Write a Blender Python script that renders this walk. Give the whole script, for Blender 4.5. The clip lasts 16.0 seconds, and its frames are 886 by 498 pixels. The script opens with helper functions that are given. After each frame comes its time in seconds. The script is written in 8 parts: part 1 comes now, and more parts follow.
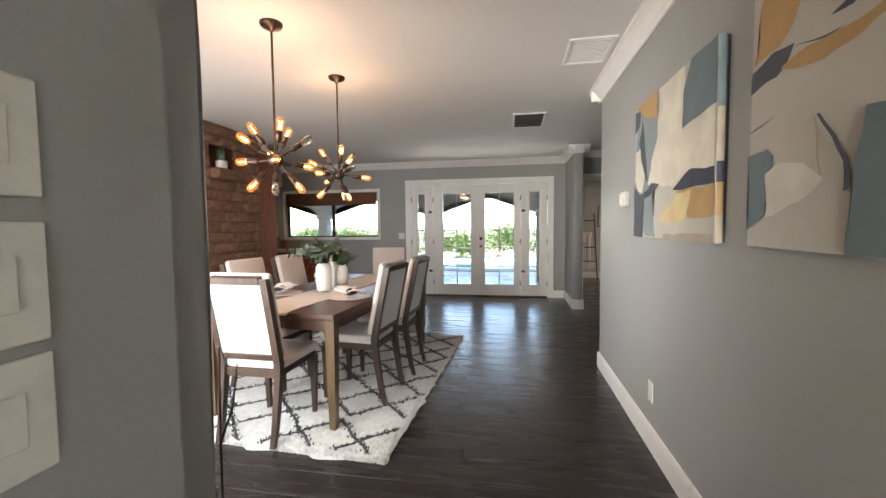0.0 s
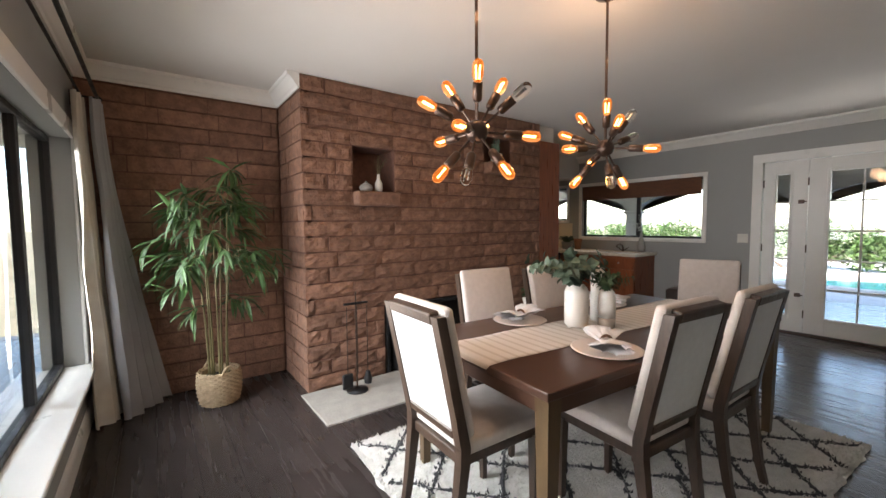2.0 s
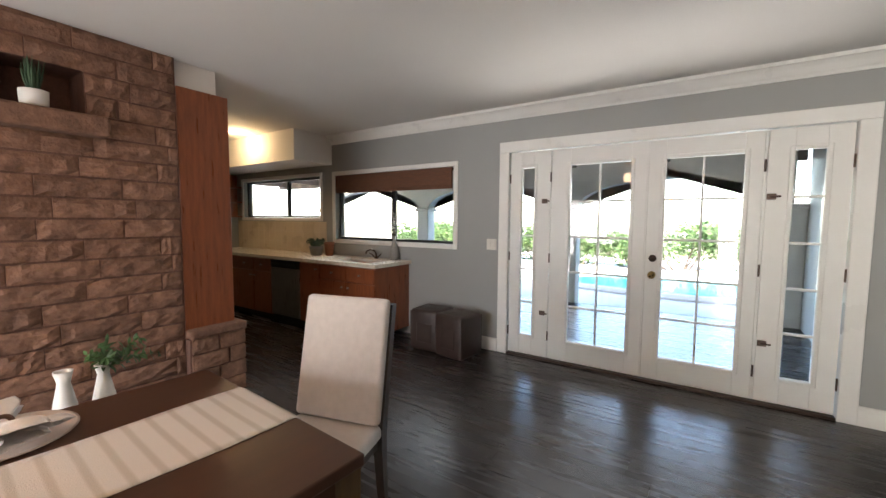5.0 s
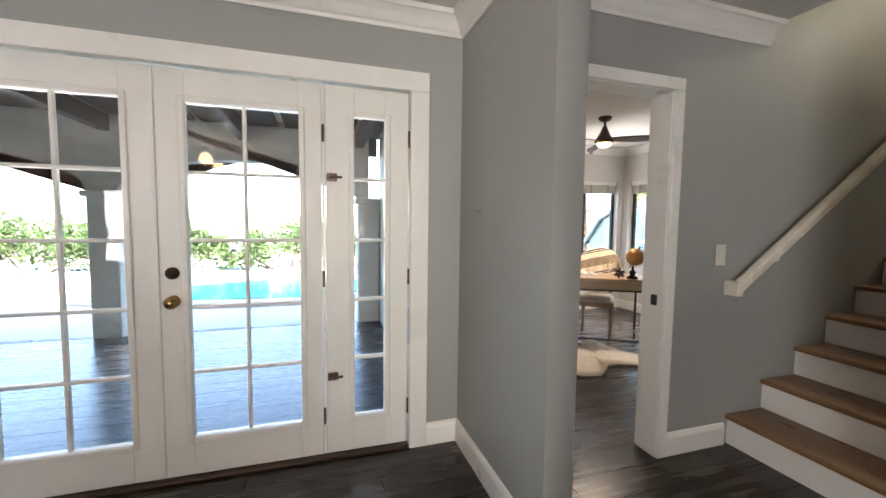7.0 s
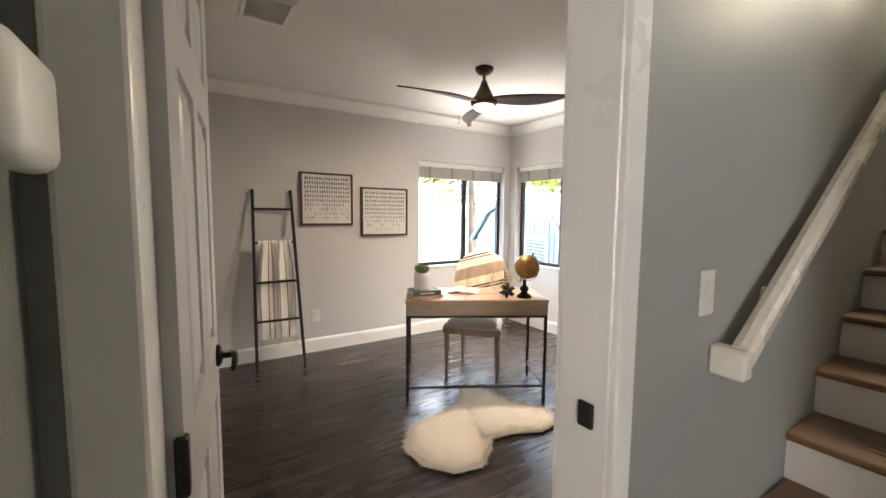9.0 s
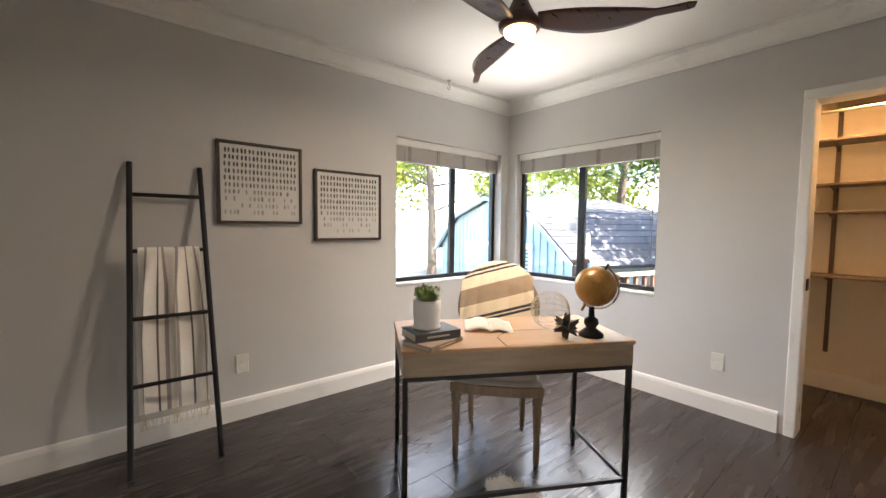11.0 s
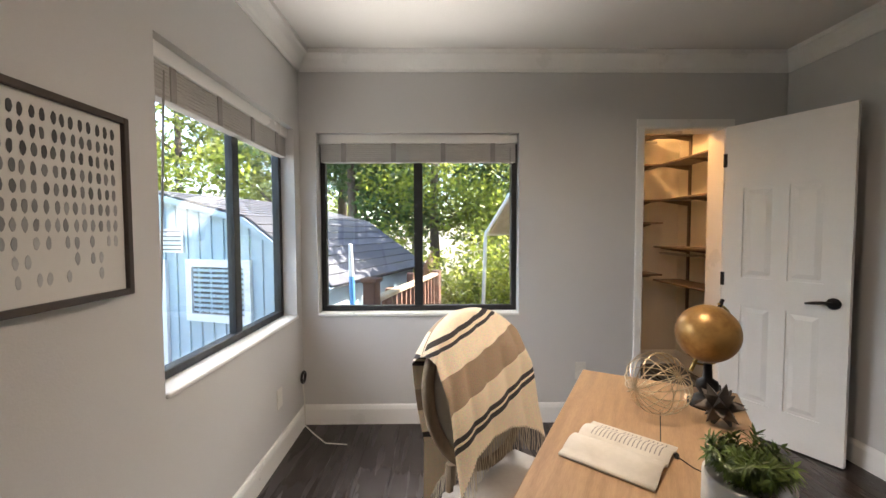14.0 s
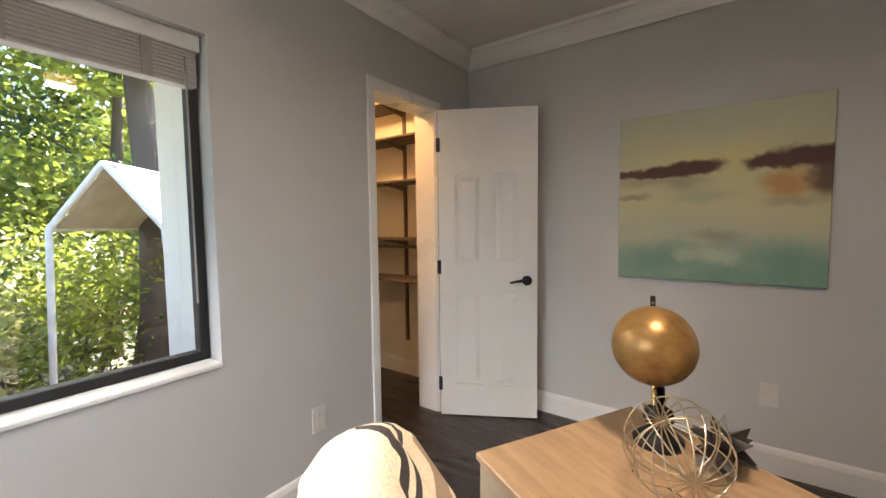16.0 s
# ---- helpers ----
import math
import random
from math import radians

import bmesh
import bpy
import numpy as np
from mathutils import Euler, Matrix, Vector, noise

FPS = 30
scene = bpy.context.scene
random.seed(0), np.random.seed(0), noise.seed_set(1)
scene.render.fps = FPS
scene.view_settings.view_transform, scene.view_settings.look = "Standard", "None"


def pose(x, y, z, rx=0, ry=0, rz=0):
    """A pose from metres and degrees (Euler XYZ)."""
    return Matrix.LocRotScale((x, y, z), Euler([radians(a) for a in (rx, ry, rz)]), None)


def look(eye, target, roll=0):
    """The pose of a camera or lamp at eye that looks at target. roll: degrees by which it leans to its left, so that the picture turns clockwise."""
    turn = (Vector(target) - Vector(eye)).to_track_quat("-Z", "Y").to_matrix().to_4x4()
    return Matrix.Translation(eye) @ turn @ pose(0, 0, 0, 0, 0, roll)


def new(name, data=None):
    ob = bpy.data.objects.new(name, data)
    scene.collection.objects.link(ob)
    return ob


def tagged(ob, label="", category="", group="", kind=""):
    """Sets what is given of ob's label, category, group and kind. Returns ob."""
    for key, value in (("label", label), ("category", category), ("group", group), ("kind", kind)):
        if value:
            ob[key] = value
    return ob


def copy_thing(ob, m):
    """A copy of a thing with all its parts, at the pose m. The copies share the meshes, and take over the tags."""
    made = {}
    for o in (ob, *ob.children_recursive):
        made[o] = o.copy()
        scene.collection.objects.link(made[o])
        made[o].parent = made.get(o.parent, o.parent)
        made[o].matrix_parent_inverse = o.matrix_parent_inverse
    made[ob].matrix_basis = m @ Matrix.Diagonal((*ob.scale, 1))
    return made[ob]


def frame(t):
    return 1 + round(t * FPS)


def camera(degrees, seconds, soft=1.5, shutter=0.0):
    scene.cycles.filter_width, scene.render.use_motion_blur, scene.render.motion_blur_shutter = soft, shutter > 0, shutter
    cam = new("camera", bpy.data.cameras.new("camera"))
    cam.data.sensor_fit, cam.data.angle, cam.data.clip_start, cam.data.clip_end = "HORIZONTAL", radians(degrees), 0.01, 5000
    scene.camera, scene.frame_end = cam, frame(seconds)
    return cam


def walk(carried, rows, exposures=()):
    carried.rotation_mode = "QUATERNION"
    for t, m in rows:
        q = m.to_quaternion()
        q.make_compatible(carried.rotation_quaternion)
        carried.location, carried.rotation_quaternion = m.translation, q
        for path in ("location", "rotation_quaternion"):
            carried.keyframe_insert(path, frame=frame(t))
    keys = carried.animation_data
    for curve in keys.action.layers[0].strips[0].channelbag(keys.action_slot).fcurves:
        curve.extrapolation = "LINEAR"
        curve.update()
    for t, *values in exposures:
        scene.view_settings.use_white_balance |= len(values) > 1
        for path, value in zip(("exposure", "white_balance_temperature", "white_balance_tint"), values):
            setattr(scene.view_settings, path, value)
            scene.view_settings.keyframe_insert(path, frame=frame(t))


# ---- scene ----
cam = camera(96.4, 16.0)
PATH = [
    (0, (-0.061, 0.317, 1.289), (-0.398, 2.285, 1.178), -0.6),
    (0.5, (-0.116, 0.624, 1.293), (-0.817, 2.494, 1.179), -0.8),
    (1, (-0.163, 0.923, 1.324), (-1.234, 2.609, 1.209), -0.9),
    (1.5, (-0.228, 1.198, 1.341), (-1.601, 2.647, 1.216), -0.6),
    (2, (-0.267, 1.487, 1.339), (-1.878, 2.665, 1.216), -0.5),
    (2.5, (-0.283, 1.776, 1.365), (-2.023, 2.754, 1.243), -0.3),
    (3, (-0.314, 2.107, 1.383), (-2.108, 2.983, 1.259), -0.1),
    (3.5, (-0.305, 2.504, 1.349), (-2.097, 3.383, 1.228), -0.2),
    (4, (-0.326, 2.942, 1.345), (-2.047, 3.954, 1.227), -0.1),
    (4.5, (-0.305, 3.383, 1.363), (-1.713, 4.797, 1.231), 0.4),
    (5, (-0.251, 3.845, 1.385), (-1.344, 5.513, 1.237), 0.4),
    (5.2, (-0.234, 4.073, 1.392), (-1.204, 5.815, 1.241), 1.4),
    (7.3, (0.217, 5.556, 1.342), (0.971, 7.402, 1.197), 0.3),
    (7.5, (0.326, 5.68, 1.342), (1.148, 7.497, 1.194), 0.2),
    (8, (0.622, 5.979, 1.343), (1.594, 7.721, 1.189), 0.2),
    (8.5, (0.881, 6.296, 1.35), (1.94, 7.984, 1.186), 0.4),
    (9, (1.154, 6.581, 1.369), (2.221, 8.265, 1.199), 0.5),
    (9.2, (1.248, 6.689, 1.373), (2.3, 8.381, 1.201), 0.5),
    (11.3, (1.61, 7.967, 1.258), (2.977, 9.424, 1.157), 0.7),
    (11.5, (1.66, 8.094, 1.265), (3.098, 9.481, 1.168), 0.8),
    (12, (1.728, 8.412, 1.32), (3.322, 9.617, 1.225), 0.65),
    (12.5, (1.744, 8.736, 1.323), (3.49, 9.706, 1.226), 0.5),
    (13, (1.834, 9.041, 1.328), (3.71, 9.724, 1.236), 0.3),
    (13.5, (1.897, 9.331, 1.339), (3.861, 9.7, 1.243), 0.0),
    (14, (1.997, 9.604, 1.326), (3.99, 9.578, 1.236), -0.2),
    (14.5, (2.209, 9.733, 1.326), (4.16, 9.305, 1.219), -0.3),
    (15, (2.467, 9.856, 1.312), (4.253, 8.962, 1.195), -0.5),
    (15.5, (2.786, 9.845, 1.281), (4.309, 8.555, 1.16), -0.6),
    (16, (3.132, 9.774, 1.289), (4.284, 8.145, 1.158), -0.7),
]
walk(cam, [(row[0], look(*row[1:])) for row in PATH], [(0.0, 3.2), (1.0, 3.15), (2.5, 2.78), (3.6, 3.25), (5.2, 3.72), (7.5, 3.8), (8.6, 3.88), (9.2, 4.3), (11.3, 3.65), (13.0, 3.42), (14.5, 3.05), (15.2, 3.1), (16.0, 3.25)])

# ---------------------------------------------------------------- world and light
world = bpy.data.worlds.new("sky")
scene.world = world
world.use_nodes = True
wn = world.node_tree.nodes
sky = wn.new("ShaderNodeTexSky")
sky.sky_type = "NISHITA"
sky.sun_disc = False
sky.sun_elevation = radians(49)
sky.sun_rotation = radians(162)
world.node_tree.links.new(sky.outputs["Color"], wn["Background"].inputs["Color"])
wn["Background"].inputs["Strength"].default_value = 0.15

sun = new("sun", bpy.data.lights.new("sun", "SUN"))
sun.data.energy = 4.0
sun.data.angle = radians(0.53)
sun.data.color = (1.0, 0.94, 0.86)
sun.matrix_world = look((0, 0, 20), (-0.20, 0.62, 20 - 0.76))


def window_lamp(name, eye, target, w, h, watts, color=(0.86, 0.93, 1.0)):
    lamp = new(name, bpy.data.lights.new(name, "AREA"))
    lamp.data.shape, lamp.data.size, lamp.data.size_y = "RECTANGLE", w, h
    lamp.data.energy, lamp.data.color = watts, color
    lamp.matrix_world = look(eye, target)
    return lamp


def point_lamp(name, place, watts, color, radius=0.03):
    lamp = new(name, bpy.data.lights.new(name, "POINT"))
    lamp.data.energy, lamp.data.color, lamp.data.shadow_soft_size = watts, color, radius
    lamp.location = place
    return lamp


# daylight that falls in at the openings
def daylight(name, eye, way, w, h, watts, color=(0.86, 0.93, 1.0), spread=100):
    """An area lamp in an opening that stands in for light from outside, aimed along way."""
    lamp = window_lamp(name, eye, Vector(eye) + Vector(way), w, h, watts, color)
    lamp.data.spread = radians(spread)
    return lamp


daylight("daylight_patio", (-0.66, 7.68, 1.1), (0, -1, -0.95), 2.3, 1.6, 0.35, (0.95, 0.97, 1.0), 80)
daylight("daylight_kitchen", (-3.5, 7.68, 1.45), (0, -1, -0.85), 1.8, 0.6, 0.5, spread=72)
daylight("daylight_dining", (-2.5, 1.04, 1.17), (0.05, 1, -0.02), 2.4, 1.3, 5.6, (0.98, 0.96, 0.97), spread=120)
daylight("daylight_office_north", (3.95, 10.60, 1.35), (0, -1, -0.88), 1.15, 0.85, 1.2, (1.0, 0.94, 0.90), 72)
daylight("daylight_office_east", (4.76, 9.74, 1.35), (-1, 0, -0.88), 1.25, 0.85, 1.2, (1.0, 0.94, 0.90), 72)
# lamp added in the unseen entry doorway to brighten the picture wall
daylight("entry_fill", (0.34, -2.1, 1.1), (0.46, 1, 0.02), 0.48, 1.9, 6.0, (1.0, 0.93, 0.82), 64)
daylight("daylight_landing", (6.50, 6.55, 4.15), (-1, -0.35, -0.75), 0.7, 1.2, 2.8, (1.0, 0.84, 0.58), 130)
# added lamps: dining sky and side light, then stand-ins for ground bounce onto ceilings
daylight("daylight_dining_sky", (-2.5, 1.04, 1.17), (0, 1, -0.95), 2.4, 1.3, 4.0, (0.86, 0.93, 1.0), 80)
daylight("daylight_dining_side", (-2.3, 1.05, 1.17), (1, 0.72, 0.02), 2.0, 1.3, 2.6, (1.0, 0.97, 0.93), 64)
daylight("bounce_patio", (-0.66, 7.68, 1.45), (0, -1, 1.2), 2.3, 0.7, 0.7, (1.0, 0.94, 0.89), 76)
daylight("bounce_office_north", (3.95, 10.60, 1.48), (0, -1, 1.2), 1.15, 0.5, 0.38, (1.0, 0.94, 0.88), 68)
daylight("bounce_office_east", (4.76, 9.74, 1.48), (-1, 0, 1.2), 1.25, 0.5, 0.38, (1.0, 0.94, 0.88), 68)
daylight("bounce_dining", (-2.5, 1.04, 1.0), (0, 1, 1.0), 2.4, 1.1, 0.8, (1.0, 0.94, 0.88), 90)


# ---------------------------------------------------------------- helpers for meshes
def part(name, bm, material, parent=None, label="", smooth=False):
    """Links a bmesh as one mesh object under a thing or a part."""
    me = bpy.data.meshes.new(name)
    bmesh.ops.recalc_face_normals(bm, faces=bm.faces)
    if smooth:
        for f in bm.faces:
            f.smooth = True
    bm.to_mesh(me)
    bm.free()
    if material is not None:
        me.materials.append(material)
    ob = new(name, me)
    if parent is not None:
        ob.parent = parent
    if label:
        ob["label"] = label
    return ob


def thing(name, label, category, m=None, group="", kind=""):
    """An Empty at a thing's base."""
    ob = new(name)
    ob.empty_display_size = 0.1
    if m is not None:
        ob.matrix_basis = m
    return tagged(ob, label, category, group, kind)


def add_box(bm, lo, hi, m=None, bevel=0.0, segments=1):
    """A box from corner to corner, with rounded edges if bevel is given."""
    start = set(bm.verts)
    c = [(a + b) / 2 for a, b in zip(lo, hi)]
    s = [abs(b - a) for a, b in zip(lo, hi)]
    geo = bmesh.ops.create_cube(bm, size=1, matrix=Matrix.Translation(c) @ Matrix.Diagonal((*s, 1)))
    if bevel > 0:
        edges = list({e for v in geo["verts"] for e in v.link_edges})
        bmesh.ops.bevel(bm, geom=edges, offset=min(bevel, min(s) * 0.45), segments=segments, profile=0.5, affect="EDGES")
    if m is not None:
        bmesh.ops.transform(bm, matrix=m, verts=[v for v in bm.verts if v not in start])
    return bm


def box(lo, hi, m=None, bevel=0.0, segments=1):
    return add_box(bmesh.new(), lo, hi, m, bevel, segments)


def add_rod(bm, a, b, r1, r2=None, n=12):
    """A round bar from a to b."""
    a, b = Vector(a), Vector(b)
    d = b - a
    m = Matrix.Translation((a + b) / 2) @ d.to_track_quat("Z", "Y").to_matrix().to_4x4()
    bmesh.ops.create_cone(bm, cap_ends=True, segments=n, radius1=r1, radius2=r1 if r2 is None else r2, depth=d.length, matrix=m)
    return bm


def rod(a, b, r1, r2=None, n=12):
    return add_rod(bmesh.new(), a, b, r1, r2, n)


def add_lathe(bm, profile, n=24, m=None):
    """A turned shape from (radius, height) pairs."""
    rings = []
    for r, z in profile:
        if r < 1e-5:
            rings.append([bm.verts.new((0, 0, z))])
        else:
            rings.append([bm.verts.new((r * math.cos(2 * math.pi * i / n), r * math.sin(2 * math.pi * i / n), z)) for i in range(n)])
    for a, b in zip(rings, rings[1:]):
        for i in range(n):
            j = (i + 1) % n
            if len(a) == 1 and len(b) == 1:
                continue
            if len(a) == 1:
                bm.faces.new((a[0], b[j], b[i]))
            elif len(b) == 1:
                bm.faces.new((a[i], a[j], b[0]))
            else:
                bm.faces.new((a[i], a[j], b[j], b[i]))
    if m is not None:
        bmesh.ops.transform(bm, matrix=m, verts=[v for ring in rings for v in ring])
    return bm


def lathe(profile, n=24, m=None):
    return add_lathe(bmesh.new(), profile, n, m)


def add_tube(bm, pts, radii, n=8, closed=False):
    """A tube along points."""
    pts = [Vector(p) for p in pts]
    if not hasattr(radii, "__len__"):
        radii = [radii] * len(pts)
    rings = []
    side = None
    for i, p in enumerate(pts):
        if closed:
            d = (pts[(i + 1) % len(pts)] - pts[i - 1]).normalized()
        else:
            d = (pts[min(i + 1, len(pts) - 1)] - pts[max(i - 1, 0)]).normalized()
        if side is None:
            side = d.orthogonal().normalized()
        side = (side - d * side.dot(d)).normalized()
        up = d.cross(side)
        rings.append([bm.verts.new(p + radii[i] * (math.cos(2 * math.pi * k / n) * side + math.sin(2 * math.pi * k / n) * up)) for k in range(n)])
    pairs = list(zip(rings, rings[1:])) + ([(rings[-1], rings[0])] if closed else [])
    for a, b in pairs:
        for k in range(n):
            j = (k + 1) % n
            bm.faces.new((a[k], a[j], b[j], b[k]))
    if not closed:
        bm.faces.new(list(reversed(rings[0])))
        bm.faces.new(rings[-1])
    return bm


def tube(pts, radii, n=8, closed=False):
    return add_tube(bmesh.new(), pts, radii, n, closed)


def add_sheet(bm, fn, nu, nv, thick=0.0):
    """A sheet over the unit square by a function of u and v, with a thickness along its normals."""
    grid = [[bm.verts.new(fn(i / nu, j / nv)) for j in range(nv + 1)] for i in range(nu + 1)]
    faces = []
    for i in range(nu):
        for j in range(nv):
            faces.append(bm.faces.new((grid[i][j], grid[i + 1][j], grid[i + 1][j + 1], grid[i][j + 1])))
    if thick:
        bm.normal_update()
        bmesh.ops.solidify(bm, geom=faces, thickness=thick)
    return bm


def sheet(fn, nu, nv, thick=0.0):
    return add_sheet(bmesh.new(), fn, nu, nv, thick)


def add_prism(bm, outline, z0, z1, m=None):
    """An outline in x and y, raised from z0 to z1."""
    low = [bm.verts.new((x, y, z0)) for x, y in outline]
    high = [bm.verts.new((x, y, z1)) for x, y in outline]
    bm.faces.new(list(reversed(low)))
    bm.faces.new(high)
    n = len(outline)
    for i in range(n):
        j = (i + 1) % n
        bm.faces.new((low[i], low[j], high[j], high[i]))
    if m is not None:
        bmesh.ops.transform(bm, matrix=m, verts=low + high)
    return bm


def prism(outline, z0, z1, m=None):
    return add_prism(bmesh.new(), outline, z0, z1, m)


def add_moulding(bm, profile, a, b, inward):
    """A moulding with a profile of (out, up) pairs from a to b; inward points away from the wall."""
    a, b, inward = Vector(a), Vector(b), Vector(inward).normalized()
    ends = []
    for p in (a, b):
        ends.append([bm.verts.new(p + inward * o + Vector((0, 0, u))) for o, u in profile])
    n = len(profile)
    for i in range(n):
        j = (i + 1) % n
        bm.faces.new((ends[0][i], ends[0][j], ends[1][j], ends[1][i]))
    bm.faces.new(list(reversed(ends[0])))
    bm.faces.new(ends[1])
    return bm


def wall(name, axis, at0, at1, lo, hi, z0, z1, holes, material, label):
    """A wall with thickness along an axis ('x' runs along x, from at0 to at1 in y), with openings (a, b, z0, z1) cut through it."""
    bm = bmesh.new()
    cuts = sorted({lo, hi, *[v for h in holes for v in h[:2]]})
    for a, b in zip(cuts, cuts[1:]):
        mid = (a + b) / 2
        spans = [(z0, z1)]
        for h in holes:
            if h[0] < mid < h[1]:
                out = []
                for s0, s1 in spans:
                    if h[2] > s0:
                        out.append((s0, min(h[2], s1)))
                    if h[3] < s1:
                        out.append((max(h[3], s0), s1))
                spans = out
        for s0, s1 in spans:
            if s1 - s0 < 1e-4:
                continue
            if axis == "x":
                add_box(bm, (a, at0, s0), (b, at1, s1))
            else:
                add_box(bm, (at0, a, s0), (at1, b, s1))
    bmesh.ops.remove_doubles(bm, verts=bm.verts, dist=1e-5)
    dead = {}
    for f in bm.faces:
        dead.setdefault(tuple(round(c, 4) for c in f.calc_center_median()), []).append(f)
    bmesh.ops.delete(bm, geom=[f for fs in dead.values() if len(fs) > 1 for f in fs], context="FACES")
    return tagged(part(name, bm, material), label, "wall", kind="structure")


# ---------------------------------------------------------------- materials
def mat(name, color, rough=0.6, metal=0.0, color2=None, scale=8.0, detail=5.0, bump=0.0, bump_scale=60.0, rough_var=0.1, stretch=None, coord="Object", spec=0.5, island=0.0, piece=0.0, sheen=0.0, contrast=(0.3, 0.7)):
    """A surface with variation at two scales: broad stains and fine grain."""
    m = bpy.data.materials.new(name)
    m.use_nodes = True
    nt = m.node_tree
    n, l = nt.nodes, nt.links
    b = n["Principled BSDF"]
    b.inputs["Metallic"].default_value = metal
    b.inputs["Specular IOR Level"].default_value = spec
    if sheen:
        b.inputs["Sheen Weight"].default_value = sheen
        b.inputs["Sheen Roughness"].default_value = 0.6
    tc = n.new("ShaderNodeTexCoord")
    mp = n.new("ShaderNodeMapping")
    src = n.new("ShaderNodeNewGeometry").outputs["Position"] if coord == "World" else tc.outputs[coord]
    l.new(src, mp.inputs["Vector"])
    if stretch:
        mp.inputs["Scale"].default_value = stretch
    no = n.new("ShaderNodeTexNoise")
    no.inputs["Scale"].default_value = scale
    no.inputs["Detail"].default_value = detail
    l.new(mp.outputs["Vector"], no.inputs["Vector"])
    fine = n.new("ShaderNodeTexNoise")
    fine.inputs["Scale"].default_value = bump_scale
    fine.inputs["Detail"].default_value = 4
    l.new(mp.outputs["Vector"], fine.inputs["Vector"])
    add = n.new("ShaderNodeMath")
    add.operation = "MULTIPLY_ADD"
    l.new(fine.outputs["Fac"], add.inputs[0])
    add.inputs[1].default_value = 0.35
    l.new(no.outputs["Fac"], add.inputs[2])
    ramp = n.new("ShaderNodeValToRGB")
    c2 = color2 if color2 else tuple(c * 0.82 for c in color)
    ramp.color_ramp.elements[0].position = contrast[0] + 0.17
    ramp.color_ramp.elements[1].position = contrast[1] + 0.17
    ramp.color_ramp.elements[0].color = (*c2, 1)
    ramp.color_ramp.elements[1].color = (*color, 1)
    l.new(add.outputs[0], ramp.inputs["Fac"])
    out = ramp.outputs["Color"]
    if island or piece:
        rnd = n.new("ShaderNodeNewGeometry").outputs["Random Per Island"] if island else n.new("ShaderNodeObjectInfo").outputs["Random"]
        k = island or piece
        rng = n.new("ShaderNodeMapRange")
        l.new(rnd, rng.inputs["Value"])
        rng.inputs["To Min"].default_value = 1 - k
        rng.inputs["To Max"].default_value = 1 + k
        hsv = n.new("ShaderNodeHueSaturation")
        l.new(rng.outputs["Result"], hsv.inputs["Value"])
        l.new(out, hsv.inputs["Color"])
        out = hsv.outputs["Color"]
    l.new(out, b.inputs["Base Color"])
    rr = n.new("ShaderNodeMapRange")
    l.new(no.outputs["Fac"], rr.inputs["Value"])
    rr.inputs["From Min"].default_value, rr.inputs["From Max"].default_value = 0.3, 0.7
    rr.inputs["To Min"].default_value = max(rough - rough_var, 0.02)
    rr.inputs["To Max"].default_value = min(rough + rough_var, 1)
    l.new(rr.outputs["Result"], b.inputs["Roughness"])
    if bump:
        bp = n.new("ShaderNodeBump")
        bp.inputs["Strength"].default_value = min(bump, 1.0)
        bp.inputs["Distance"].default_value = 0.01
        l.new(fine.outputs["Fac"], bp.inputs["Height"])
        l.new(bp.outputs["Normal"], b.inputs["Normal"])
    return m


def glass(name, color=(1, 1, 1), rough=0.0, ior=1.45):
    m = bpy.data.materials.new(name)
    m.use_nodes = True
    b = m.node_tree.nodes["Principled BSDF"]
    b.inputs["Base Color"].default_value = (*color, 1)
    b.inputs["Transmission Weight"].default_value = 1.0
    b.inputs["Roughness"].default_value = rough
    b.inputs["IOR"].default_value = ior
    return m


def glow(name, color, strength):
    m = bpy.data.materials.new(name)
    m.use_nodes = True
    b = m.node_tree.nodes["Principled BSDF"]
    b.inputs["Base Color"].default_value = (*color, 1)
    b.inputs["Emission Color"].default_value = (*color, 1)
    b.inputs["Emission Strength"].default_value = strength
    return m


M_GREY = mat("grey_wall_paint", (0.33, 0.335, 0.325), 0.5, color2=(0.305, 0.31, 0.30), scale=1.5, bump=0.08, bump_scale=180)
M_OFFICE = mat("pale_wall_paint", (0.58, 0.57, 0.555), 0.6, color2=(0.55, 0.54, 0.525), scale=1.5, bump=0.08, bump_scale=180)
M_CEIL = mat("ceiling_paint", (0.72, 0.70, 0.67), 0.8, color2=(0.69, 0.67, 0.64), scale=2, bump=0.15, bump_scale=90)
M_TRIM = mat("white_trim_paint", (0.80, 0.79, 0.76), 0.35, color2=(0.76, 0.75, 0.72), scale=4, bump=0.04, bump_scale=60)
M_DOOR = mat("white_door_paint", (0.78, 0.77, 0.74), 0.38, color2=(0.74, 0.73, 0.70), scale=5, bump=0.05, bump_scale=70)
M_CLOSET = mat("closet_paint", (0.74, 0.70, 0.62), 0.6, color2=(0.70, 0.66, 0.58), scale=2, bump=0.06, bump_scale=120)
M_FLOOR = mat("dark_wood_plank", (0.034, 0.027, 0.025), 0.27, color2=(0.0315, 0.025, 0.0232), spec=0.42, scale=3, detail=8, stretch=(0.6, 6, 6), piece=0.14, rough_var=0.02, coord="World")
M_FLOORX = mat("dark_wood_plank_rest", (0.034, 0.027, 0.025), 0.27, color2=(0.0315, 0.025, 0.0232), spec=0.42, scale=3, detail=8, stretch=(0.6, 6, 6), island=0.14, rough_var=0.02, coord="World")
M_GAP = mat("joint_dark", (0.012, 0.010, 0.009), 0.8)
